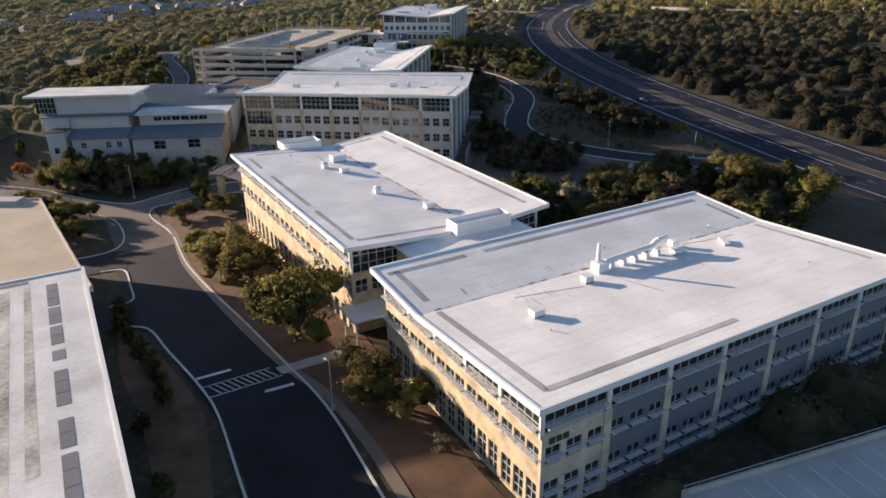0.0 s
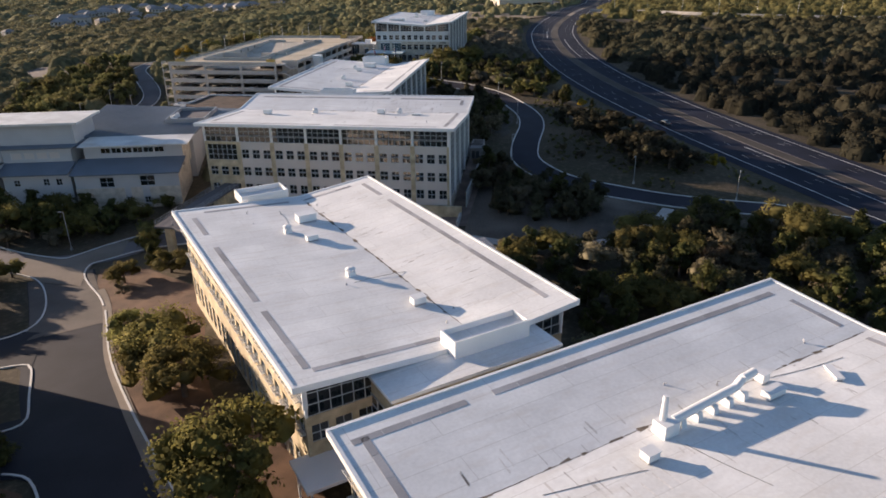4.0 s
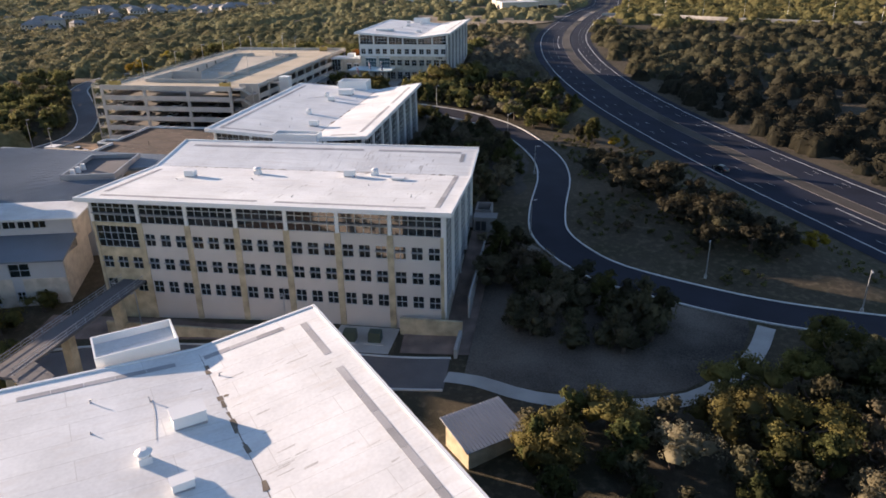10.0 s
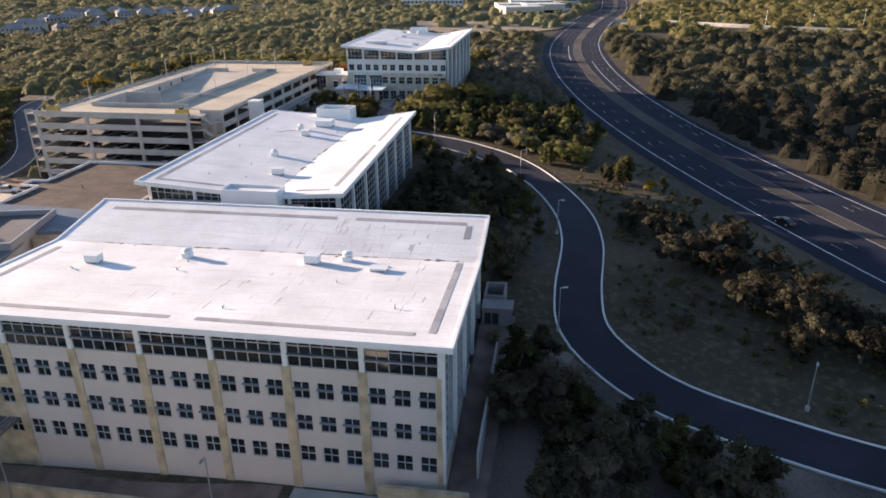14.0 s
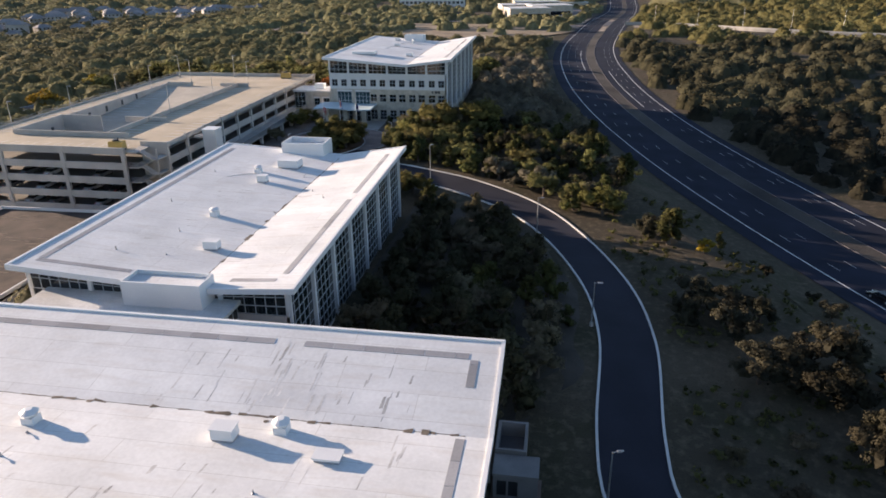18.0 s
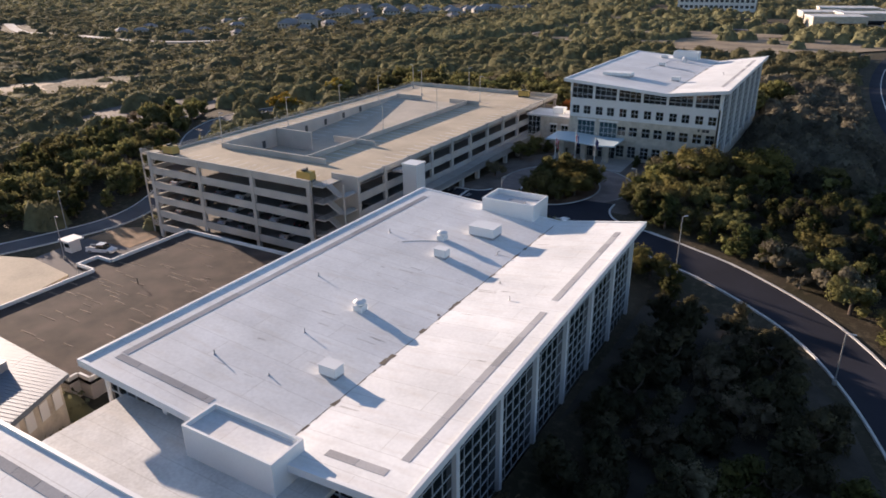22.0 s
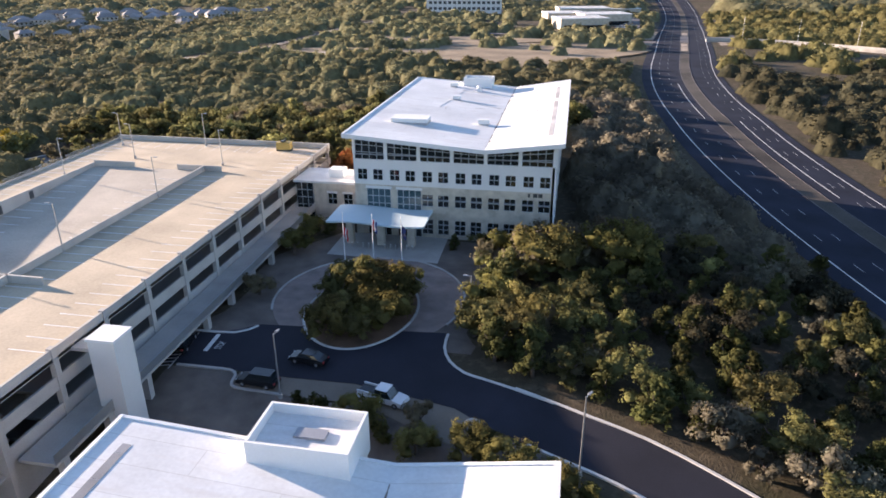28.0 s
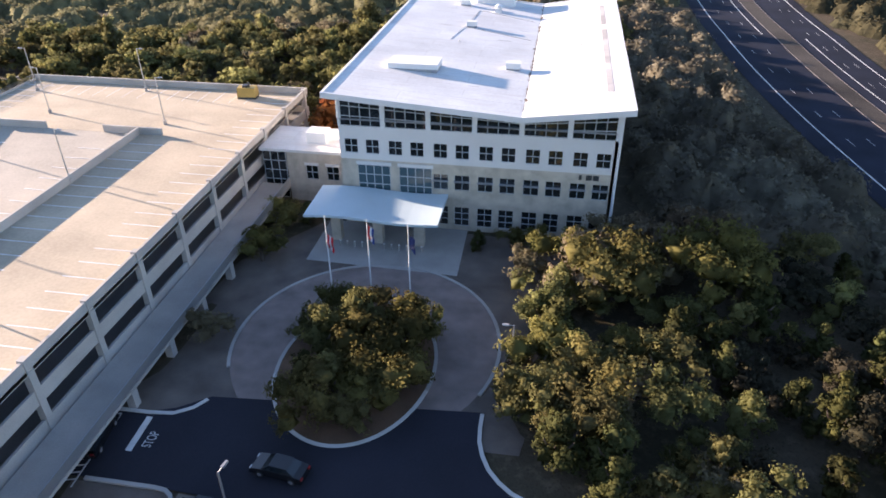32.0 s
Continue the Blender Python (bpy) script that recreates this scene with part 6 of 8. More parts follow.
solid("pavement_court_walk", draped([Vector(p) for p in ((-89.0, 307.2), (-82.8, 307.0), (-74.7, 307.1), (-68.9, 306.1), (-62.3, 304.8), (-60.2, 303.5), (-61.2, 301.2), (-61.8, 299.4), (-63.4, 299.6), (-64.9, 302.8), (-68.5, 304.0), (-73.1, 303.9), (-82, 303.9), (-88.3, 304.5), (-89.1, 305.6))], 0.17, 6), MATS["sandy_asphalt"], "wide worn concrete pavement beside the forecourt", "pavement", kind="structure")
solid("ground_bed", draped([Vector(p) for p in ((-98.5, 296), (-98.5, 307.2), (-90.3, 307.2), (-89.0, 304.0), (-73, 303.6), (-65, 302.6), (-63.6, 299.2), (-61.4, 299.2), (-59.6, 302.4), (-52, 299.4), (-50, 296))], 0.09, 6), ground_brown, "planting bed of bare brown earth with mulch", "ground", kind="structure")


def marking(pts, material=paint, label="white painted road marking", dz=0.19):
    me = Mesh()
    me.face(*[(x, y, gz(x, y) + dz) for x, y in pts])
    return solid("road_marking", me, material, label, "road marking", "painted road markings")


marking([(-95.6, 310.4), (-95.0, 310.4), (-95.0, 314.2), (-95.6, 314.2)], label="white stop bar")
stop = bpy.data.curves.new("stop_word", "FONT")
stop.body, stop.size, stop.extrude = "STOP", 0.75, 0.002
so = new("road_word", stop)
so.matrix_basis = pose(-93.5, 310.9, gz(-94, 312) + 0.2, 0, 0, 90) @ Matrix.Diagonal((1, 1.7, 1, 1))
so.data.materials.append(paint)
tagged(so, "white painted word STOP on the asphalt", "road marking", "painted road markings")
for i in range(11):
    y = 306.6 + i * 0.7
    marking([(-100.2, y), (-98.2, y + 0.5), (-98.2, y + 0.65), (-100.2, y + 0.15)], label="white hatched no-parking stripe")
marking([(-98.2, 306.4), (-98.05, 306.4), (-98.05, 314.2), (-98.2, 314.2)], label="white hatched no-parking stripe")
# the crossing on the spine road


def bar(a, b, w, label):
    a, b = Vector(a), Vector(b)
    d = (b - a).normalized()
    n_ = Vector((-d.y, d.x)) * w
    marking([tuple(a), tuple(b), tuple(b + n_), tuple(a + n_)], label=label)


bar((-45.9, 71.9), (-42.3, 74.8), 0.6, "white stop bar")
bar((-35.9, 70.9), (-32.8, 73.2), -0.6, "white stop bar")
bar((-44.2, 70.3), (-37.3, 76.2), 0.15, "white crossing line")
bar((-42.2, 68.3), (-34.9, 74.6), 0.15, "white crossing line")
for i in range(10):
    p = Vector((-43.6, 70.6)).lerp(Vector((-37.9, 75.5)), i / 9)
    bar((p.x, p.y), (p.x + 2.3, p.y - 1.1), 0.15, "white crossing stripe")


# ---- street lamps ----
def street_lamp(x, y, h=9.5, turn=0, z=None):
    z = gz(x, y) + float(roughness(x, y)) if z is None else z
    ob = thing("street_lamp", pose(x, y, z, 0, 0, turn), "slim grey street lamp with a flat head", "street lamp", "street lamps")
    part("base", Mesh().cyl(0, 0, -0.3, 0.6, 0.28, 0.26), concrete, ob, "concrete base")
    part("pole", Mesh().cyl(0, 0, 0.6, h, 0.1, 0.07), pole_mat, ob)
    part("arm", Mesh().tube((0, 0, h - 0.1), (0.6, 0, h), 0.04), pole_mat, ob)
    part("lamp_head", Mesh().hexa([(0.45, -0.16, h - 0.08), (1.1, -0.12, h - 0.05), (1.1, 0.12, h - 0.05), (0.45, 0.16, h - 0.08)], [(0.45, -0.12, h + 0.07), (1.1, -0.08, h + 0.04), (1.1, 0.08, h + 0.04), (0.45, 0.12, h + 0.07)]), metal_grey, ob, "pale lamp head")
    return ob


for x, y, h, a in ((-82.4, 303.6, 8.5, 80), (-48.6, 297.4, 9.4, 60), (-25.0, 277.6, 7, 10), (-16.2, 243.5, 6.7, 0), (-15.6, 211.4, 7, 20), (14.9, 198.4, 7.0, 250), (37.0, 190.2, 7.2, 260), (-25.8, 68.4, 7, 140), (-110.0, 159.0, 9, 200), (-76.4, 174.2, 8.5, 270), (-51.6, 174.2, 8.5, 270), (-63.5, 325.0, 6, 180), (-157.0, 262.0, 9, 0), (-166, 246, 9, 0), (-172, 272, 9, 0)):
    street_lamp(x, y, h, a)
for x, y in ((-143.2, 293.1), (-143.2, 313.4), (-143.2, 333), (-119.1, 341.4), (-137.2, 362.9), (-117.4, 361.2), (-119.1, 318), (-143.2, 350), (-128, 374.5), (-146, 372)):
    street_lamp(x, y, 7.0, rnd.choice((0, 180)), DECK)
for i in range(9):
    x, y = 40 + i * 26, 668 - i * 11.5
    street_lamp(x, y, 13, 90)


# ---- vehicles ----
def car(m, colour, kind="sedan", label=""):
    ob = thing("car" if kind != "pickup" else "pickup_truck", m, label, "car" if kind != "pickup" else "truck", "parked vehicles")
    body = MATS.get("car_" + colour) or mat("car_" + colour, {"black": (0.012, 0.012, 0.014), "white": (0.7, 0.7, 0.7), "grey": (0.2, 0.2, 0.21), "red": (0.4, 0.03, 0.03), "silver": (0.5, 0.5, 0.52)}[colour], 0.25, vary=0.03, bump=0.0, spec=0.6)
    L, W = (4.8, 1.85) if kind == "sedan" else (5.0, 1.95) if kind == "suv" else (5.9, 2.0)
    hi = {"sedan": 1.45, "suv": 1.78, "pickup": 1.85}[kind]
    low = Mesh()
    prof = [(-L / 2, 0.45), (-L / 2 + 0.1, 0.85), (-L / 2 + 0.9, 0.98), (L / 2 - 1.3, 0.98), (L / 2 - 0.15, 0.78), (L / 2, 0.45)]
    for (xa, za), (xb, zb) in zip(prof, prof[1:]):
        low.hexa([(xa, -W / 2, 0.32), (xb, -W / 2, 0.32), (xb, W / 2, 0.32), (xa, W / 2, 0.32)], [(xa, -W / 2 + 0.06, za), (xb, -W / 2 + 0.06, zb), (xb, W / 2 - 0.06, zb), (xa, W / 2 - 0.06, za)])
    part("body", low, body, ob)
    c0, c1, c2, c3 = {"sedan": (-1.7, -1.0, 0.55, 1.25), "suv": (-2.3, -2.0, 0.6, 1.3), "pickup": (-0.7, -0.5, 0.9, 1.6)}[kind]
    part("cabin_glass", Mesh().hexa([(c0, -W / 2 + 0.1, 0.97), (c3, -W / 2 + 0.1, 0.97), (c3, W / 2 - 0.1, 0.97), (c0, W / 2 - 0.1, 0.97)], [(c1, -W / 2 + 0.24, hi - 0.06), (c2, -W / 2 + 0.24, hi - 0.06), (c2, W / 2 - 0.24, hi - 0.06), (c1, W / 2 - 0.24, hi - 0.06)]), pane_dark, ob, "dark car windows")
    part("roof", Mesh().box(c1 - 0.04, -W / 2 + 0.22, hi - 0.06, c2 + 0.04, W / 2 - 0.22, hi), body, ob)
    if kind == "pickup":
        part("cargo_bed", Mesh().box(-L / 2 + 0.15, -W / 2 + 0.2, 0.985, -0.9, W / 2 - 0.2, 1.0), metal_dark, ob, "dark open cargo bed")
        for s in (-1, 1):
            part("bed_side", Mesh().box(-L / 2 + 0.1, s * (W / 2 - 0.14) - 0.06, 0.97, -0.85, s * (W / 2 - 0.14) + 0.06, 1.25), body, ob)
    for x in (-L / 2 + 0.95, L / 2 - 0.95):
        for s in (-1, 1):
            wh = part("wheel", Mesh().tube((x, s * (W / 2 - 0.2), 0.34), (x, s * (W / 2 + 0.02), 0.34), 0.34, n=14), tyre_mat, ob)
            part("rim", Mesh().tube((x, s * (W / 2 + 0.02), 0.34), (x, s * (W / 2 + 0.035), 0.34), 0.2, n=10), metal_grey, wh)
    for s in (-1, 1):
        part("headlight", Mesh().box(L / 2 - 0.14, s * 0.62 - 0.18, 0.6, L / 2 - 0.03, s * 0.62 + 0.18, 0.74), metal_white, ob, "clear headlight")
        part("tail_light", Mesh().box(-L / 2 + 0.0, s * 0.66 - 0.16, 0.66, -L / 2 + 0.1, s * 0.66 + 0.16, 0.82), MATS.get("tail_lamp_red") or mat("tail_lamp_red", (0.35, 0.01, 0.01), 0.3), ob, "red tail light")
    return ob


def on_road(x, y, a, dz=0.18):
    return pose(x, y, gz(x, y) + float(roughness(x, y)) + dz, 0, 0, a)


car(on_road(-81.4, 310.3, 172), "black", "sedan", "black sedan standing on the dark forecourt")
car(on_road(-85.9, 305.4, 176), "black", "suv", "black utility car parked at the kerb")
car(on_road(-98.6, 311.2, 100), "black", "suv", "dark utility car parked beside the garage")
car(on_road(-70.6, 304.9, -14), "white", "pickup", "white work truck with a loaded bed at the kerb")
car(pose(-153.6, 267.8, gz(-153.6, 267.8) + 0.12, 0, 0, 20), "white", "pickup", "white pickup truck parked in the yard")
for x, y, a, c, k in ((31.0, 266.8, 119, "black", "sedan"),):
    car(on_road(x, y, a, 0.12), c, k, "%s %s on the highway" % (c, k))
for k, xs_ in ((2, (-146, -140.5, -133, -127.5, -116)), (3, (-143, -138, -130, -124.5, -119, -113)), (4, (-146, -133.5, -128, -117))):
    for i, x in enumerate(xs_):
        car(pose(x, 283.6, DECK - k * STEP, 0, 0, 90), ("white", "grey", "silver", "black", "grey")[(i + k) % 5], "sedan", "car parked nose-in on a garage level")
for x, y, a, k in ((-110.4, 282.0, 5, 0), (-147.2, 283.0, 0, 0), (-110.0, 374.0, 5, 0)):
    g = thing("generator_trailer", pose(x, y, DECK, 0, 0, a), "dull yellow equipment box standing on the top deck", "machine", "yellow machines on the deck")
    part("casing", Mesh().hexa([(-1.5, -0.9, 0.35), (1.5, -0.9, 0.35), (1.5, 0.9, 0.35), (-1.5, 0.9, 0.35)], [(-1.42, -0.82, 1.8), (1.42, -0.82, 1.8), (1.42, 0.82, 1.8), (-1.42, 0.82, 1.8)]), paint_yellow, g, "yellow steel casing")
    part("skid", Mesh().box(-1.5, -0.8, 0.0, 1.5, 0.8, 0.35), metal_dark, g)
    part("exhaust", Mesh().cyl(0.3, 0.1, 1.8, 2.5, 0.16, 0.12), metal_dark, g, "dark exhaust")
    part("cover", Mesh().box(-0.6, -0.5, 1.8, 0.1, 0.5, 2.1), metal_dark, g)
hut = thing("guard_hut", pose(-159.5, 265.5, gz(-159.5, 265.5)), "small white gatehouse with an overhanging flat roof", "hut")
part("wall", Mesh().box(-1.1, -1.1, 0, 1.1, 1.1, 2.5), panel_white, hut)
part("roof", Mesh().box(-1.7, -1.7, 2.5, 1.7, 1.7, 2.8), membrane, hut)
part("window", Mesh().box(-0.8, -1.14, 1.1, 0.8, -1.08, 2.0), pane_dark, hut)
shed = thing("shed", pose(-18.6, 153.2, gz(-18.6, 153.2), 0, 0, 39), "low shed with a grey corrugated metal roof", "shed")
part("wall", Mesh().box(-3.8, -2.6, -1, 3.8, 2.6, 2.6), limestone, shed)
for i in range(18):
    part("roof_sheet", Mesh().hexa([(-4.3 + i * 0.48, -3.2, 2.6), (-3.86 + i * 0.48, -3.2, 2.6), (-3.86 + i * 0.48, 3.2, 3.6), (-4.3 + i * 0.48, 3.2, 3.6)], [(-4.26 + i * 0.48, -3.2, 2.72), (-3.9 + i * 0.48, -3.2, 2.72), (-3.9 + i * 0.48, 3.2, 3.72), (-4.26 + i * 0.48, 3.2, 3.72)]), metal_grey, shed, "grey corrugated sheet")
for x, y in ((-42.0, 175.8), (-38.0, 176.0)):
    t = thing("transformer", pose(x, y, gz(x, y)), "dark green pad-mounted transformer box", "transformer", "transformers")
    part("pad", Mesh().box(-1.5, -1.3, -0.3, 1.5, 1.3, 0.15), concrete, t)
    part("casing", Mesh().hexa([(-1.0, -0.8, 0.15), (1.0, -0.8, 0.15), (1.0, 0.8, 0.15), (-1.0, 0.8, 0.15)], [(-0.95, -0.7, 1.7), (0.95, -0.7, 1.7), (0.95, 0.8, 1.75), (-0.95, 0.8, 1.75)]), MATS.get("transformer_green") or mat("transformer_green", (0.05, 0.075, 0.055), 0.5), t)
# beds, loading dock and path round the third block
earth = mat("brown_planting_earth", (0.265, 0.19, 0.155), 0.95, vary=0.28, scale=2, grain=8, bump=0.5)
for pts in (((-97, 173.0), (-60, 174.2), (-46, 174.0), (-46, 179.6), (-97, 179.6)), ((-33.5, 173.2), (-22.5, 173.2), (-22, 214), (-27, 214), (-27.2, 179.6), (-34, 179.6))):
    solid("ground_bed", draped([Vector(p) for p in pts], 0.1, 10), earth, "planting bed of dry brown earth along the office block", "ground", kind="structure")
solid("ground_bed", draped([Vector(p) for p in ((-32, 49), (-40.5, 64), (-46, 70), (-55, 78), (-60.5, 83.3), (-66, 84.5), (-58, 73), (-48, 62), (-38, 49))], 0.1, 8), mulch, "planting bed of brown mulch beside the road", "ground", kind="structure")
# Grey concrete darkened to carry the shade over the dock.
dock_shaded = mat("shade_darkened_concrete", (0.24, 0.23, 0.225), 0.9, vary=0.2, scale=1.5, bump=0.2)
dock = thing("loading_dock", pose(0, 0, 0), "small grey loading dock built against the office block", "loading dock")
part("wall", wall_with_openings(0, 4.4, -7.5, -2.3, [(0.35, 1.3, -4.9, -2.9), (1.5, 2.45, -4.9, -2.9)]), dock_shaded, dock, m=pose(-26.8, 211.4, 0))
# A dark box behind the openings; their inner shade is its colour.
part("recess", Mesh().box(-26.6, 211.75, -7.5, -22.6, 214.2, -2.4), metal_dark, dock)
part("roof", Mesh().box(-26.9, 211.3, -2.3, -22.3, 214.4, -2.05), dock_shaded, dock)
bay = Mesh()
for x0, y0, x1, y1 in ((-26.9, 214.5, -23.7, 214.8), (-26.9, 219.1, -23.7, 219.4), (-26.9, 214.8, -26.6, 219.1), (-24.0, 214.8, -23.7, 219.1)):
    bay.box(x0, y0, -7.0, x1, y1, -1.6)
part("open_bay", bay, dock_shaded, dock, "concrete walls round an open bay")
part("bay_floor", Mesh().box(-26.6, 214.8, -7.0, -24.0, 219.1, -3.4), asphalt_old, dock)
solid("pavement_path", ribbon(spline([(-24.6, 211.0), (-21.2, 209.5), (-18.5, 208.1), (-15.8, 206.2), (-13.6, 205.0)]), -1.0, 1.0, 0.12), MATS["sandy_asphalt"], "worn footpath to the loading dock", "pavement", kind="structure")
low_wall = thing("low_wall", pose(0, 0, 0), "low concrete wall along the planting bed", "wall")
part("wall_run", Mesh().box(-24.3, 183, -11.5, -24.0, 210.5, -5.2), precast, low_wall)
# retaining walls before the third block
rw = thing("retaining_wall", pose(0, 0, 0), "low limestone retaining wall along the road", "wall")
for x in np.arange(-83, -44, 3.0):
    part("stone_course", Mesh().box(x, 174.6, -14, x + 2.97, 175.1, -9.4), limestone, rw)
rw2 = thing("retaining_wall", pose(0, 0, 0), "limestone retaining wall beside the loading yard", "wall")
part("stone_course", Mesh().box(-34.5, 178.2, -12, -24.6, 178.7, -7.2), limestone, rw2)
part("stone_course", Mesh().box(-25.1, 172.4, -12, -24.6, 178.2, -8.6), concrete, rw2)
solid("pavement_loading", draped([Vector(p) for p in ((-45, 172.5), (-35.2, 172.6), (-34.8, 179.5), (-44.6, 179.5))], 0.14), concrete, "concrete loading pad", "pavement", kind="structure")
solid("ground_bend", draped([Vector(p) for p in ((-23, 168), (-12.9, 164.6), (-1.9, 163.2), (6.6, 165.6), (12.6, 171.2), (16.4, 177), (18.6, 182.5), (19, 185.4), (9, 188.8), (-2, 194.2), (-9, 200), (-15, 207.5), (-22, 207.5))], 0.07, 10), mat("dry_leaf_ground", (0.15, 0.122, 0.098), 0.95, vary=0.5, scale=0.45, grain=9, bump=0.8), "bare brown earth and dry leaves inside the road bend", "ground", kind="structure")
PATH = spline([(-25.5, 167.6), (-20.9, 166.6), (-12.9, 162.9), (-1.9, 161.5), (7.4, 164), (13.9, 170.2), (18.3, 176.7), (21.3, 183.6)])
solid("pavement_path", ribbon(PATH, -1.3, 1.3, 0.14), concrete, "pale concrete footpath", "pavement", kind="structure")
TRAIL = spline([(10.0, 290), (12.5, 268), (17, 240), (13, 216), (14.2, 205)])
solid("pavement_trail", ribbon(TRAIL, -0.5, 0.5, 0.08), soil, "narrow dirt trail", "path", kind="structure")
WALKW = spline([(-5, 41), (-14.4, 55.6), (-23.5, 67.1), (-29.5, 72.8), (-35.4, 77.1), (-47.5, 88.5), (-61, 102.9), (-71.1, 114.7), (-83.1, 131.8), (-90, 140)])
solid("pavement_walk", ribbon(WALKW, -0.75, 0.75, 0.16), MATS["sandy_asphalt"], "concrete pavement beside the road", "pavement", kind="structure")
bed = [Vector(p) for p in ((-12, 54), (-5, 46), (-1.5, 53.5), (-22, 79.5), (-26, 86), (-31, 92), (-69, 140), (-86, 150), (-97, 150), (-93, 143), (-83, 132), (-71, 115), (-61, 103.5), (-47.5, 89.2), (-35, 77.6), (-23, 67.8))]
solid("ground_bed", draped(bed, 0.1, 14), mulch, "planting bed of brown mulch before the office blocks", "ground", kind="structure")
# highway lane paint
paint_worn = mat("worn_lane_paint", (0.44, 0.44, 0.44), 0.75, vary=0.3, scale=3, bump=0.1)
for off, st in ((-10.5, 0), (-7.0, 0), (6.9, 4), (9.2, 4)):
    for me in dashes(HIGHWAY, off, 3.0, 9.2, 0.14, 0.14, st):
        part("lane_dash", me, paint_worn, highway)
for s0, s1, off in ((60, 78, -4.6), (128, 150, 4.8), (150, 170, -4.6)):
    part("lane_line", ribbon(HIGHWAY[s0:s1], off, off + 0.22, 0.14), paint, highway, "white turn-lane line")
BRANCH = spline([(20, 664), (45, 661), (64, 652), (84, 636), (110, 618), (180, 588), (300, 540), (460, 480)], 6)
solid("road_branch", ribbon(BRANCH, -5, 5, 0.9, thick=0.8), concrete, "pale concrete road on a low bridge", "road", kind="structure")
for s in (-5.2, 4.9):
    solid("barrier", ribbon(BRANCH, s, s + 0.3, 1.8, thick=0.9), concrete, "pale concrete road barrier", "barrier", kind="structure")
CROSS = spline([(-110, 690), (-72, 684), (-42, 667), (-24, 656), (-8, 651)], 6)
sand = mat("sandy_verge", (0.36, 0.29, 0.22), 0.95, vary=0.3, scale=1.2, grain=8, bump=0.4)
NEAR_CROSS = [p for p in HIGHWAY if 649 < p.y < 690]
part("crossing", ribbon(NEAR_CROSS, -2.3, 2.3, 0.24), asphalt_old, highway, "worn asphalt gap in the median")
for s0, s1 in ((612, 649), (690, 716)):
    part("median_nose", ribbon([p for p in HIGHWAY if s0 < p.y < s1], -1.7, 1.7, 0.2), sand, highway, "pale sandy end of the median")
for y0 in (645.5, 693.0):
    part("stop_line", ribbon([p for p in HIGHWAY if y0 < p.y < y0 + 3.5], *((2.6, 10.8) if y0 < 660 else (-13.6, -2.6)), 0.15), paint, highway, "white stop line")
for pts in (((-12, 636), (-24, 636), (-27, 648), (-10, 646)), ((-9, 660), (-25, 668), (-16, 705), (-1, 712)), ((24, 640), (40, 646), (40, 655), (25, 656)), ((28, 672), (44, 668), (42, 690), (32, 712))):
    solid("ground_verge", draped([Vector(p) for p in pts], 0.14), sand, "pale sandy road verge", "ground", kind="structure")
solid("road_cross", ribbon(CROSS, -4, 4, 0.12), asphalt_old, "worn asphalt side road", "road", kind="structure")
VALLEY = spline([(-330, 470), (-285, 492), (-250, 517), (-243, 541), (-227, 579), (-217, 651), (-211, 737), (-190, 800)], 6)
VIADUCT = spline([(-1100, 770), (-991, 726), (-796, 680), (-675, 663), (-590, 690)], 12)
FARRD = spline([(-255, 575), (-205, 580), (-168, 590), (-130, 600)], 6)

# ---- trees ----
def ico(level):
    bm = bmesh.new()
    bmesh.ops.create_icosphere(bm, subdivisions=level, radius=1.0)
    v = np.array([x.co for x in bm.verts])
    f = np.array([[w.index for w in q.verts] for q in bm.faces])
    bm.free()
    return v, f


ICO = {1: ico(1), 2: ico(2)}


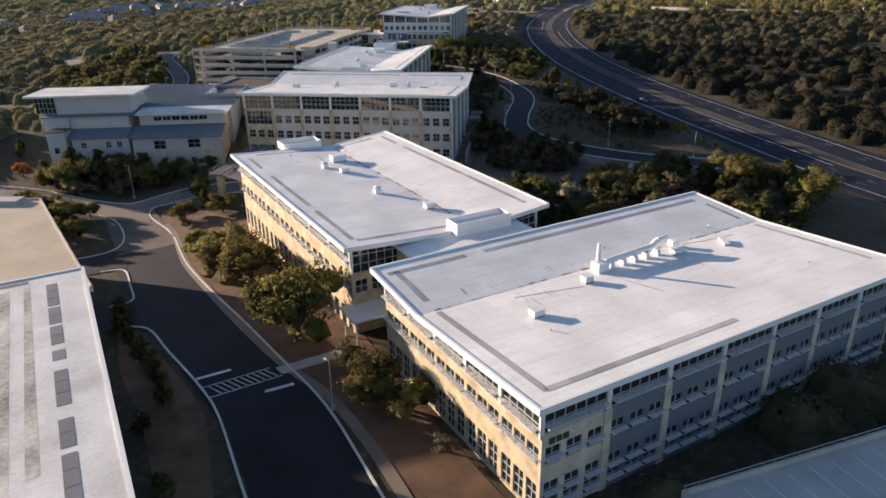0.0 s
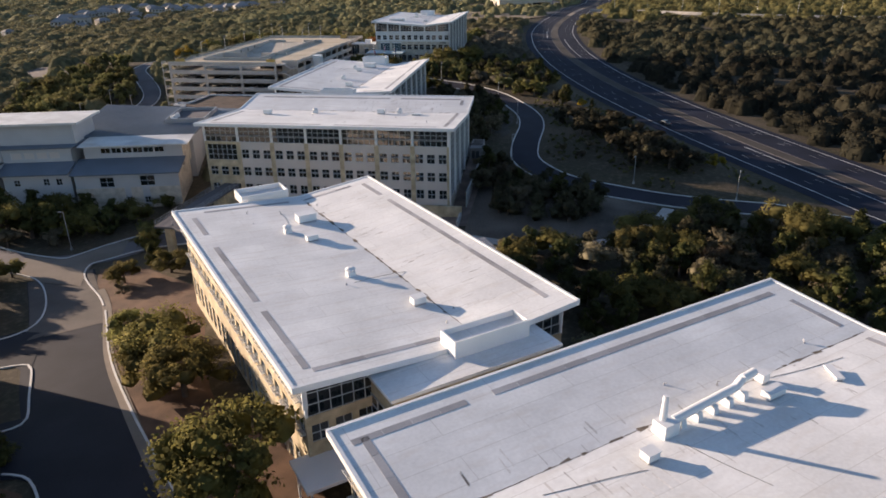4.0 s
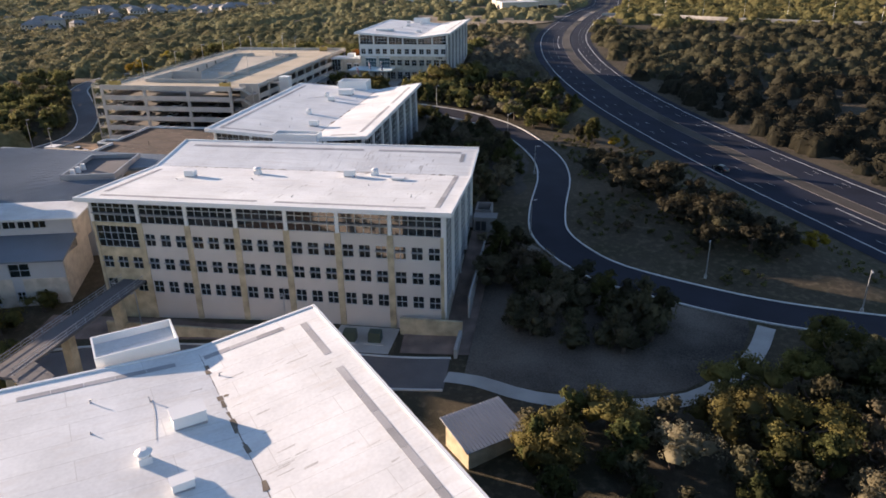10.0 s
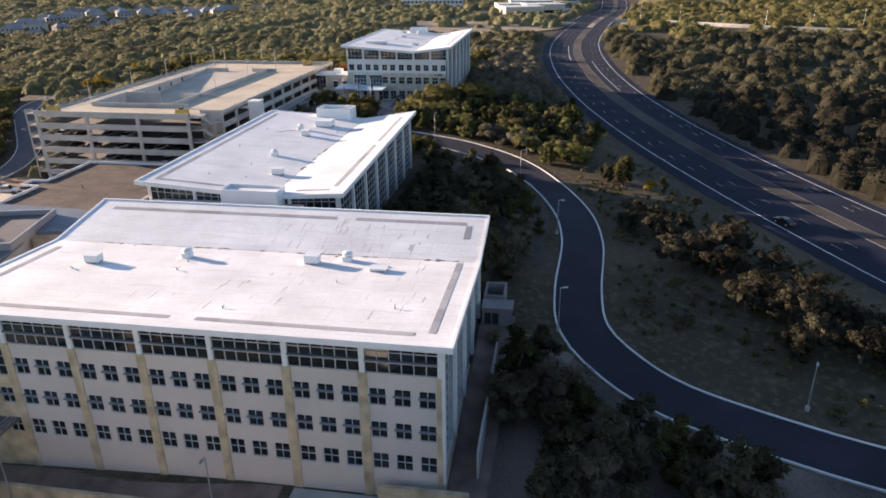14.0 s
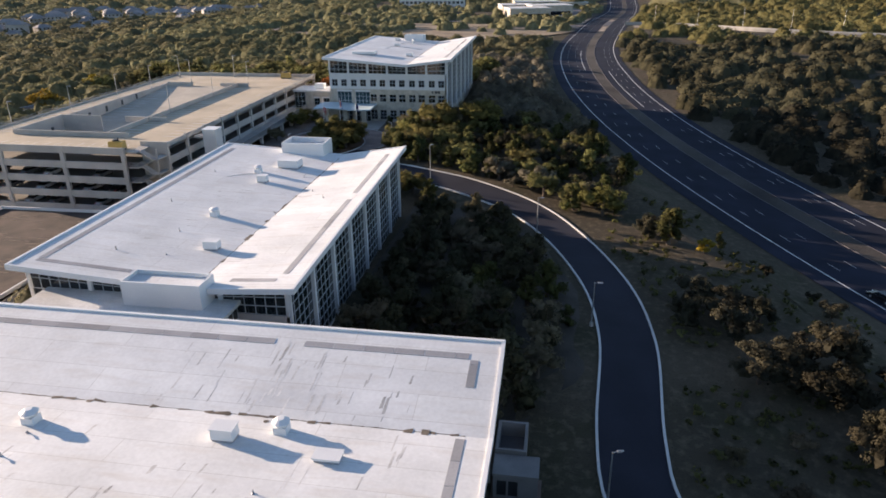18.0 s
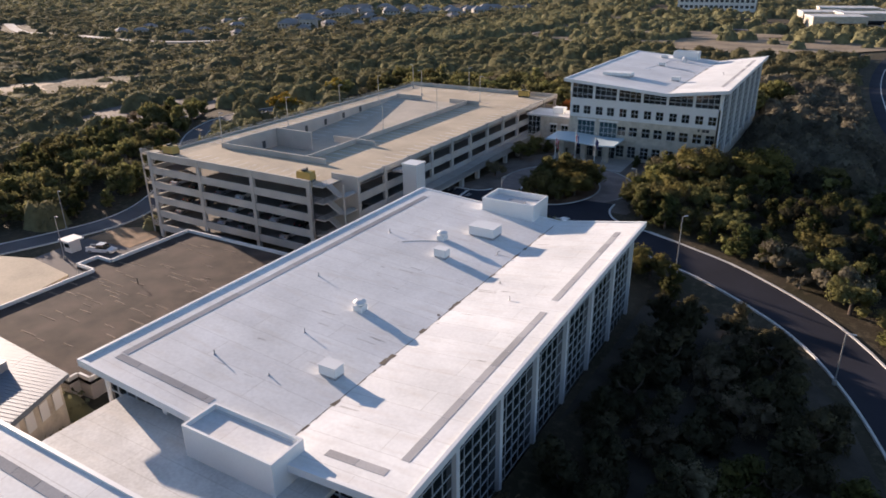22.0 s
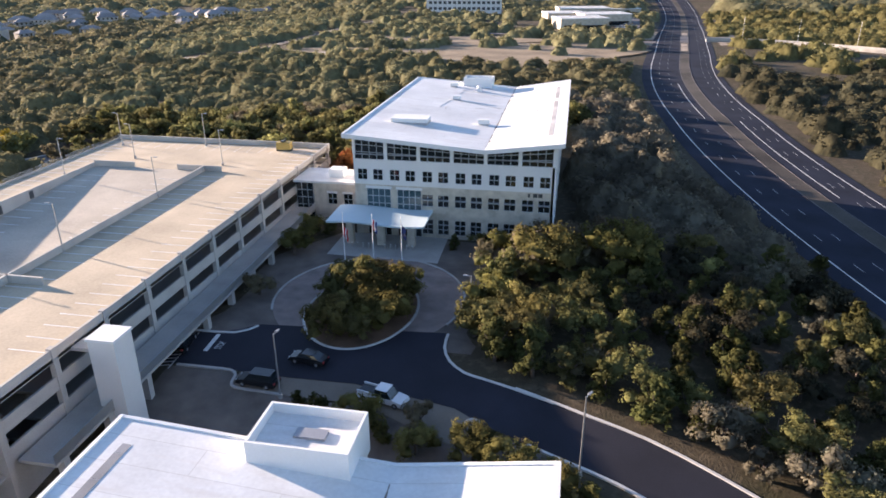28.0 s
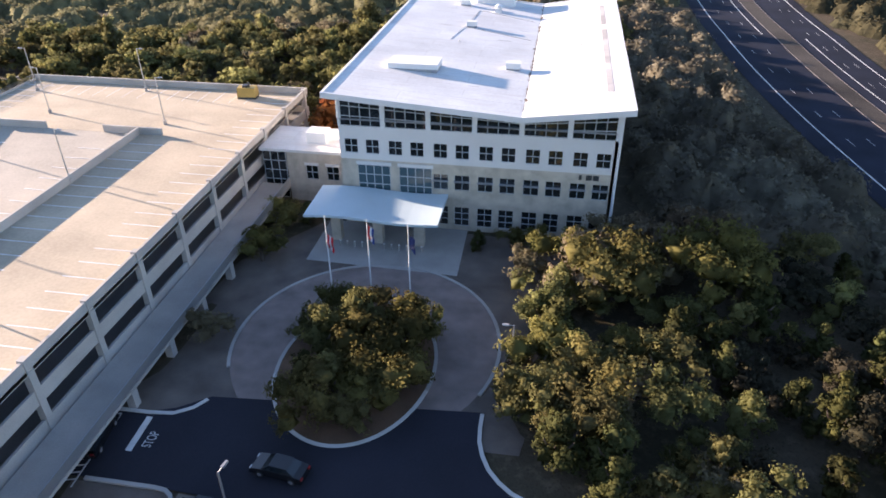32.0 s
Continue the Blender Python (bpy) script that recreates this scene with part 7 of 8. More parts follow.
def crown_arrays(rng, lobes, tufts, size, core=0.6, level=1, sub=5, up=0.15):
    """Leaf tufts in ragged clumps over each limb's lobe. lobes: rows of x, y, z, rx, rz. Returns vertices, normals and faces (triangles and quads apart)."""
    V, N, T, Q, n = [], [], [], [], 0
    cv, cf = ICO[level]
    up = np.array([0, 0, up])
    unit = lambda a: a / (np.linalg.norm(a, axis=1, keepdims=True) + 1e-9)
    area = np.array([l[3] * (l[3] + l[4]) for l in lobes])
    share = np.maximum(2, (tufts * area / area.sum() / sub).astype(int))
    for (x, y, z, rx, rz), k in zip(lobes, share):
        c0, ax = np.array([x, y, z]), np.array([rx, rx, rz])
        jit = 1 + rng.uniform(-0.42, 0.26, (len(cv), 1))
        V.append(cv * jit * ax * core + c0)
        N.append(cv + rng.normal(size=cv.shape) * 0.5 + up)
        T.append(cf + n)
        n += len(cv)
        e = rng.normal(size=(sub, 3))
        e[:, 2] = np.where(e[:, 2] < -0.3, -e[:, 2], e[:, 2])
        e = unit(e)
        rs = rx * rng.uniform(0.3, 0.58, (sub, 1))
        cs = c0 + e * ax * rng.uniform(0.55, 0.95, (sub, 1))
        e, rs, cs = np.repeat(e, k, 0), np.repeat(rs, k, 0), np.repeat(cs, k, 0)
        kk = sub * k
        d = unit(rng.normal(size=(kk, 3)) + e * 0.55 + np.array([0, 0, 0.25]))
        c = cs + d * rs * rng.uniform(0.3, 1.18, (kk, 1)) * np.array([1, 1, 0.8])
        a = unit(np.cross(d, rng.normal(size=(kk, 3))))
        b = np.cross(d, a) + d * rng.uniform(-0.8, 0.8, (kk, 1))
        s = size * rng.uniform(0.45, 1.4, (kk, 1))
        b = b * rng.uniform(0.4, 1.0, (kk, 1))
        V.append(np.stack([c - a * s * 0.5, c - b * s * 0.5, c + a * s * 0.5, c + b * s * 0.5 + d * s * 0.2], 1).reshape(-1, 3))
        N.append(np.repeat(d * 0.45 + e * 0.7 + rng.normal(size=(kk, 3)) * 0.14 + up, 4, axis=0))
        Q.append(np.arange(4 * kk).reshape(kk, 4) + n)
        n += 4 * kk
    return np.concatenate(V), np.concatenate(N), np.concatenate(T), np.concatenate(Q)


def mesh_from(name, v, nrm, tri, quad, material):
    """Leaves that take the light as the round clump they belong to."""
    me = bpy.data.meshes.new(name)
    me.from_pydata(v.tolist(), [], tri.tolist() + quad.tolist())
    me.materials.append(material)
    me.shade_smooth()
    nrm = nrm / (np.linalg.norm(nrm, axis=1, keepdims=True) + 1e-9)
    me.normals_split_custom_set_from_vertices(nrm.tolist())
    return me


def trunk_mesh(rng, h, r, spread):
    me = Mesh()
    me.cyl(0, 0, -0.6, h * 0.45, r * 1.25, r * 0.8, 9)
    for k in range(4):
        a = k * 1.57 + rng.uniform(-0.5, 0.5)
        p = Vector((0, 0, h * rng.uniform(0.25, 0.45)))
        q = Vector((math.cos(a) * spread * 0.35, math.sin(a) * spread * 0.35, h * 0.52))
        e = Vector((math.cos(a) * spread * 0.48, math.sin(a) * spread * 0.48, h * 0.66))
        me.tube(p, q, r * 0.6, r * 0.38, 6)
        me.tube(q, e, r * 0.38, r * 0.12, 5)
    return me.data("trunk", bark)


def tree_kind(seed, h, spread, kind, leaf, tufts, size):
    rng = np.random.default_rng(seed)
    lobes = []
    if kind == "oak":
        for k in range(13):
            a, d = rng.uniform(0, 6.283), spread * math.sqrt(rng.uniform(0.0, 0.62))
            r = spread * rng.uniform(0.28, 0.44)
            lobes.append((d * math.cos(a), d * math.sin(a), h * rng.uniform(0.3, 0.78) - 0.1 * d, r, r * rng.uniform(0.65, 0.9)))
    else:
        for k in range(12):
            f = k / 11
            a, d = rng.uniform(0, 6.283), spread * rng.uniform(0.1, 0.62) * (1.05 - 0.6 * f)
            r = spread * rng.uniform(0.3, 0.46) * (1.1 - 0.45 * f)
            lobes.append((d * math.cos(a), d * math.sin(a), h * (0.16 + 0.7 * f), r, r * rng.uniform(0.8, 1.15)))
    v, nr, t, q = crown_arrays(rng, lobes, tufts, size, 0.7, 1, 11)
    return (trunk_mesh(rng, h, 0.045 * h, spread), mesh_from("crown", v, nr, t, q, leaf))


KINDS = {
    "oak": [tree_kind(s, 6.2, 4.4, "oak", leaf_oak, 4300, 0.26) for s in (1, 2, 3, 4)],
    "cedar": [tree_kind(s, 6.0, 3.0, "cedar", leaf_cedar, 3400, 0.25) for s in (11, 12, 13, 14)],
    "dry": [tree_kind(s, 5.6, 3.3, "oak", leaf_bare, 2600, 0.24) for s in (21, 22)],
    "brush": [tree_kind(s, 5.4, 3.4, "oak", leaf_thicket, 3200, 0.25) for s in (51, 52)],
    "olive": [tree_kind(s, 6.0, 3.7, k, leaf_wood, 4300, 0.23) for s, k in ((81, "oak"), (82, "cedar"), (83, "oak"))],
    # bank trees: the buildings' shade is put into darkened leaves
    "slope": [tree_kind(s, 5.2, 3.4, "oak", leaf_slope_dark, 3000, 0.26) for s in (65, 66)],
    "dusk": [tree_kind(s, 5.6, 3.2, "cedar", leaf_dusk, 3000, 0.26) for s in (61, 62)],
    "yellow": [tree_kind(s, 6.0, 3.4, "oak", leaf_yellow, 1500, 0.36) for s in (31,)],
    "orange": [tree_kind(s, 4.5, 2.6, "oak", leaf_orange, 1300, 0.34) for s in (41,)],
}
TREE_WORDS = {"brush": ("scrub_tree", "low scrubby tree with dull grey-green winter leaves", "tree"), "dusk": ("juniper_tree", "dull brownish green juniper in the wood", "tree"), "oak": ("oak_tree", "round evergreen live oak with a dense crown", "tree"), "cedar": ("juniper_tree", "bushy dark green juniper with branches to the ground", "tree"), "dry": ("bare_tree", "grey-brown leafless winter tree", "tree"), "yellow": ("autumn_tree", "tree with yellowing leaves", "tree"), "orange": ("autumn_tree", "small tree with orange-red leaves", "tree")}
TREE_WORDS["olive"] = ("oak_tree", "olive green live oak with a sunlit yellowish crown", "tree")
TREE_WORDS["slope"] = ("scrub_tree", "low scrub tree on the road bank, leaves darkened for shade", "tree")
trng = random.Random(77)


def plant(x, y, kind, s=1.0, group="trees of the campus"):
    tr, cr = trng.choice(KINDS[kind])
    name, label, cat = TREE_WORDS[kind]
    ob = thing(name, pose(x, y, gz(x, y) + float(roughness(x, y)), 0, 0, trng.uniform(0, 360)), label, cat, group)
    k = s * trng.uniform(0.88, 1.12)
    sc = Matrix.Diagonal((k, k, k * trng.uniform(0.88, 1.1), 1))
    part("trunk", tr, None, ob, m=sc)
    part("crown", cr, None, ob, m=sc)
    return ob


ROADS = [(RING, 5.2), (SPINE, 8.0), (FRONT, 6.0), (WEST, 5.0), (PATH, 2.6), (BRANCH, 16), (CROSS, 7), (VALLEY, 9), (VIADUCT, 22), (FARRD, 9)]


class Blocked:
    """Where no tree may stand: on roads, in houses, on paving."""

    def __init__(self):
        self.lines = [(np.array([(p.x, p.y) for p in l]), r) for l, r in ROADS]
        self.hw = np.array([(p.x, p.y) for p in HIGHWAY])
        self.rects = [(-154, 276, -93, 381), (-104, 352, -86, 368), (-168, 230, -98, 280), (-96, 302, -60, 312), (-66, 708, -4, 850)]

    def __call__(self, x, y, r=0.0):
        for pts, d in self.lines:
            if np.min(np.hypot(pts[:, 0] - x, pts[:, 1] - y)) < d + r:
                return True
        d = np.hypot(self.hw[:, 0] - x, self.hw[:, 1] - y)
        i = int(np.argmin(d))
        if d[i] < (21.5 if x < self.hw[i, 0] else 15.6) + r:
            return True
        if any(a - r < x < c + r and b - r < y < e + r for a, b, c, e in self.rects):
            return True
        for o in (A, B, C, D, E_):
            lx, ly = world_local(o, x, y)
            if -3.2 - r < lx < o.lx + 3.2 + r and -3.2 - r < ly < o.ly + 3.2 + r:
                return True
        hx = HALL.inverted() @ Vector((x, y, 0))
        if -58 - r < hx.x < 3 + r and -3 - r < hx.y < 59 + r:
            return True
        lx, ly = to39(x + 56.2, y - 68.7)
        if -62 < lx < 2 + r and -50 < ly < 40:
            return True
        if (x + 78.6) ** 2 / 15.5 ** 2 + (y - 327.5) ** 2 / 16.5 ** 2 < 1:
            return True
        if 13 < x < 70 and 20 < y < 75 and y < 53 + (x - 13) * 0.55 + 2:
            return True
        return False


blocked = Blocked()
# trees that stand by themselves
for x, y, k, s in ((-36.3, 84.6, "oak", 2.0), (-22.5, 71.3, "oak", 0.98), (-16.8, 68.8, "oak", 1.0), (-52.0, 103.6, "oak", 1.35), (-60.6, 112.6, "oak", 1.35), (-59.6, 107.2, "oak", 1.1), (-68.6, 119.2, "oak", 1.1), (-65.0, 113.0, "dry", 0.8), (-72.8, 122.8, "dry", 0.7), (-79.5, 148.0, "oak", 0.82), (-86.7, 143.0, "oak", 0.72), (-91.9, 160.6, "oak", 0.8), (-95.0, 166.0, "oak", 0.7), (-86.0, 152.5, "cedar", 0.8), (-84.0, 138.0, "dry", 0.55), (-10.5, 62.5, "dry", 0.5),
                   (-152.0, 170.5, "orange", 1.0), (-113.5, 168.0, "dry", 0.7), (-162, 184, "cedar", 0.9), 
                   (-112.8, 144.2, "oak", 0.75), (-113.6, 137.4, "oak", 1.05), (-113.1, 131.8, "cedar", 1.15), (-121.0, 140.2, "oak", 1.15), (-128.5, 143.5, "oak", 1.15), (-105.5, 126.4, "oak", 1.05), (-107.5, 121.4, "cedar", 1.15), (-119.5, 133.0, "cedar", 1.2), (-115.0, 124.0, "oak", 1.2), (-64.5, 83.5, "cedar", 0.7), (-46.6, 60.5, "cedar", 0.6), (-39.0, 51.0, "cedar", 0.6), 
                   (-81.9, 329.7, "olive", 0.84), (-76.6, 328.8, "oak", 0.87), (-82.1, 324.3, "olive", 1.05), (-75.7, 323.8, "oak", 1.08), (-79.5, 319.4, "olive", 0.86), (-76.3, 319.2, "oak", 0.81), (-78.9, 326.5, "olive", 1.11), (-82.5, 320.2, "cedar", 0.72), (-80.8, 316.7, "oak", 0.78), (-76.8, 316.5, "olive", 0.81), (-74.4, 320.7, "oak", 0.82), (-83.6, 326.6, "olive", 0.77), (-74.2, 327.5, "oak", 0.77),
                   (-95.2, 340.5, "oak", 0.72), (-96.0, 349.0, "oak", 0.7), (-94.8, 325.8, "dry", 0.75), (-92.6, 350.4, "cedar", 0.6), (-69.5, 347.2, "cedar", 0.55), (-65.5, 348.6, "oak", 0.5), (-61.8, 347.8, "oak", 0.5), (-93.6, 371.5, "orange", 2.0), (-96.0, 380.0, "orange", 1.8),
                   (-79.6, 302.0, "cedar", 0.5), (-76.6, 300.4, "cedar", 0.65), (-72.0, 300.4, "oak", 0.72), (-65.6, 301.4, "dry", 0.55), (-65.2, 297.6, "oak", 0.62), (-59.2, 297.8, "oak", 0.7), (-55.2, 296.0, "oak", 0.72), (-51.6, 293.6, "oak", 0.72), (-47.6, 292.2, "cedar", 0.7), (-69.0, 298.6, "cedar", 0.5),
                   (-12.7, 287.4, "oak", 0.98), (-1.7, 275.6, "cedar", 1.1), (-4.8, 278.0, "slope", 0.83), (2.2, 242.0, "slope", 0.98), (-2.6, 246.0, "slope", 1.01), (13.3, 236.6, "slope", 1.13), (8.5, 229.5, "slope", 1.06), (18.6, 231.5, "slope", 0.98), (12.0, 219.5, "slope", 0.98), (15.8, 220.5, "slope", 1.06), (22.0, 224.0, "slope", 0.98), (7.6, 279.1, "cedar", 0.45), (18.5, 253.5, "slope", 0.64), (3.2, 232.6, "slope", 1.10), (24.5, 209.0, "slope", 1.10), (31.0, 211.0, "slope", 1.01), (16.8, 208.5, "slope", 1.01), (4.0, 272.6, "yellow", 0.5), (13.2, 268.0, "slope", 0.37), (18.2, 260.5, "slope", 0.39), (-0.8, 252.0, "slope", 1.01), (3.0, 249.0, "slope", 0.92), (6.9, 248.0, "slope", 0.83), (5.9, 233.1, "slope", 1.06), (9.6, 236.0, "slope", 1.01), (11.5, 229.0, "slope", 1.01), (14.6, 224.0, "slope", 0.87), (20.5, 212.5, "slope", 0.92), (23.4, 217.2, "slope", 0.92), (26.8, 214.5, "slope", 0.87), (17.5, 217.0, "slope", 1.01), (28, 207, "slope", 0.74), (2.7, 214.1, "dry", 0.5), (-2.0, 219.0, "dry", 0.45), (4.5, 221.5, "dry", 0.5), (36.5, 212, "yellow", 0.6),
                   (-19.5, 243.5, "cedar", 0.5), (-24.5, 208.0, "dry", 0.4), (-135.0, 385.0, "yellow", 1.0), (-186.0, 358.0, "yellow", 1.4), (-190.0, 388.0, "yellow", 1.4), (-162.0, 352.0, "yellow", 1.0), (-158, 330, "yellow", 0.8), (-166, 340, "cedar", 1.0)):
    plant(x, y, k, s)
for x, y, k, s in ((-44, -9, "oak", 1.0), (-39, -7, "cedar", 1.3), (-37, -13, "oak", 1.15), (-32, -6, "cedar", 1.35), (-31, -12.5, "cedar", 1.25), (-26, -8, "oak", 1.3), (-25, -14, "cedar", 1.1), (-20, -6, "cedar", 1.1), (-19, -12, "oak", 1.1), (-14, -7, "cedar", 0.9), (-13, -12, "cedar", 0.8), (-8.5, -8, "oak", 0.8), (-3.6, -2.2, "oak", 0.55), (-34.5, -17, "dry", 0.8), (-23, -18, "dry", 0.7), (-48, -5, "cedar", 0.8)):
    p = HALL @ Vector((x, y, 0))
    plant(p.x, p.y, k, s * 1.3)
for x, y, k, s in ((-60.5, 79.5, "cedar", 0.8), (-56, 75.2, "cedar", 0.8), (-51.5, 71.5, "cedar", 0.7), (-47, 66.0, "cedar", 0.75), (-68, 88.8, "cedar", 0.7)):
    plant(x, y, k, s)


KINDS["wood"] = [tree_kind(s, 6.4, 3.4, k, leaf_wood, 1500, 0.4) for s, k in ((71, "oak"), (72, "cedar"), (73, "oak"), (74, "cedar"))]
TREE_WORDS["wood"] = ("wood_tree", "olive green tree in the woods round the garage", "tree")


def inside(poly, x, y):
    c = False
    for (ax, ay), (bx_, by_) in zip(poly, poly[1:] + poly[:1]):
        if (ay > y) != (by_ > y) and x < (bx_ - ax) * (y - ay) / (by_ - ay) + ax:
            c = not c
    return c


def grove(poly, step, mix, smin, smax, group):
    xs, ys = [p[0] for p in poly], [p[1] for p in poly]
    n = 0
    y = min(ys)
    while y < max(ys):
        x = min(xs)
        while x < max(xs):
            px, py = x + trng.uniform(-0.42, 0.42) * step, y + trng.uniform(-0.42, 0.42) * step
            if inside(poly, px, py) and not blocked(px, py, 0.6):
                plant(px, py, trng.choices([m[0] for m in mix], [m[1] for m in mix])[0], trng.uniform(smin, smax), group)
                n += 1
            x += step
        y += step
    return n


for x, y, k, s in ((-62.2, 319.5, "olive", 0.85), (-60.6, 325.5, "oak", 0.95), (-60.8, 331.5, "cedar", 0.85), (-57.6, 317.4, "olive", 1.0), (-59.0, 336.5, "olive", 0.9), (-56.4, 322.0, "oak", 1.1), (-54.6, 314.0, "cedar", 0.85), (-50.4, 311.6, "olive", 0.85), (-46.0, 309.4, "cedar", 0.8), (-41.4, 307.2, "olive", 0.8), (-62.8, 341.0, "dry", 0.9), (-58.6, 343.0, "oak", 0.9), (-36.5, 304.0, "cedar", 0.8)):
    plant(x, y, k, s, "wood beyond the forecourt")
# Litter sheet coloured darker to carry the shade beside the glass wall.
litter = mat("shade_darkened_litter", (0.075, 0.062, 0.048), 0.95, vary=0.35, scale=1.5, grain=8, bump=0.7)
solid("ground_litter", draped([Vector(p) for p in ((-52, 224), (-26, 214), (-17.4, 232), (-17.9, 254), (-23.8, 272), (-32.4, 284), (-50, 291))], 0.1, 8), litter, "leaf litter under the wood, darkened in colour for shade", "ground", kind="structure")
BEHIND = [(-186, 384), (-166, 378.5), (-94, 379), (-91, 413), (-52, 414), (-46, 446), (-90, 452), (-150, 430), (-186, 424)]
grove(BEHIND, 5.1, [("wood", 9), ("dry", 1)], 0.85, 1.25, "woods behind the garage")
WESTWOOD = [(-184, 262), (-175, 284), (-179, 300), (-193, 318), (-205, 334), (-208, 348), (-226, 350), (-234, 300), (-217, 262)]
grove(WESTWOOD, 5.6, [("wood", 8), ("dry", 1), ("cedar", 1)], 0.85, 1.25, "woods beside the yard road")
grove([(-22, 181), (-20.5, 207), (-16.5, 206), (-12, 200), (-6, 199), (5, 189), (10, 185), (5.5, 177), (-3, 172.6), (-13, 175)], 4.9, [("dusk", 6), ("cedar", 2), ("dry", 2)], 0.9, 1.3, "wood inside the road bend")
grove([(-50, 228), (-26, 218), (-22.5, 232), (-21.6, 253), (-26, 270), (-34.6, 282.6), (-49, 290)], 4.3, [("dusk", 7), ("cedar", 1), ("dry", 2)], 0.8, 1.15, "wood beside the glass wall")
grove([(-63, 316), (-56, 312), (-46, 307), (-43, 318), (-44, 335), (-50, 337), (-62, 336)], 4.6, [("olive", 6), ("oak", 2), ("cedar", 2), ("dry", 1)], 0.7, 1.12, "wood beyond the forecourt")
grove([(-62, 337), (-50, 338), (-43, 334), (-40, 350), (-50, 351), (-60, 350)], 4.6, [("dry", 6), ("oak", 1)], 1.15, 1.5, "wood beyond the forecourt")
grove([(-46, 307), (-32, 299), (-20, 285), (-11, 293), (-4, 311), (-7, 330), (-12, 350), (-39, 350), (-42, 334), (-42, 318)], 4.4, [("brush", 1), ("olive", 3), ("cedar", 6), ("slope", 3)], 0.6, 1.05, "wood beyond the forecourt")
grove([(-13, 159), (4, 160), (18, 168), (30, 182), (48, 180), (60, 160), (48, 128), (30, 130), (2, 128), (-14, 146)], 5.6, [("cedar", 5), ("oak", 3), ("dusk", 4), ("dry", 1)], 0.9, 1.35, "wood on the eastern slope")


# ---- woods: trees beyond count ----
def woods(name, cells, label, tufts, size, level, seed, rmin, rmax, material, lobes_n=3):
    rng = np.random.default_rng(seed)
    V, N, T, Q, n = [], [], [], [], 0
    for x, y in cells:
        r = rng.uniform(rmin, rmax)
        z = gz(x, y) + float(roughness(x, y))
        lobes = []
        for k in range(lobes_n):
            a, d = rng.uniform(0, 6.283), r * (0.0 if k == 0 else rng.uniform(0.4, 0.95))
            rr = r * rng.uniform(0.45, 0.72)
            lobes.append((x + d * math.cos(a), y + d * math.sin(a), z + r * rng.uniform(0.3, 0.75), rr, rr * rng.uniform(0.7, 1.0)))
        v, nr, t, q = crown_arrays(rng, lobes, tufts, size * (r / rmax) ** 0.3, 0.55, level, 5, 0.22)
        V.append(v)
        N.append(nr)
        T.append(t + n)
        Q.append(q + n)
        n += len(v)
    return tagged(new(name, mesh_from(name, np.concatenate(V), np.concatenate(N), np.concatenate(T), np.concatenate(Q), material)), label, "woods", kind="stuff")


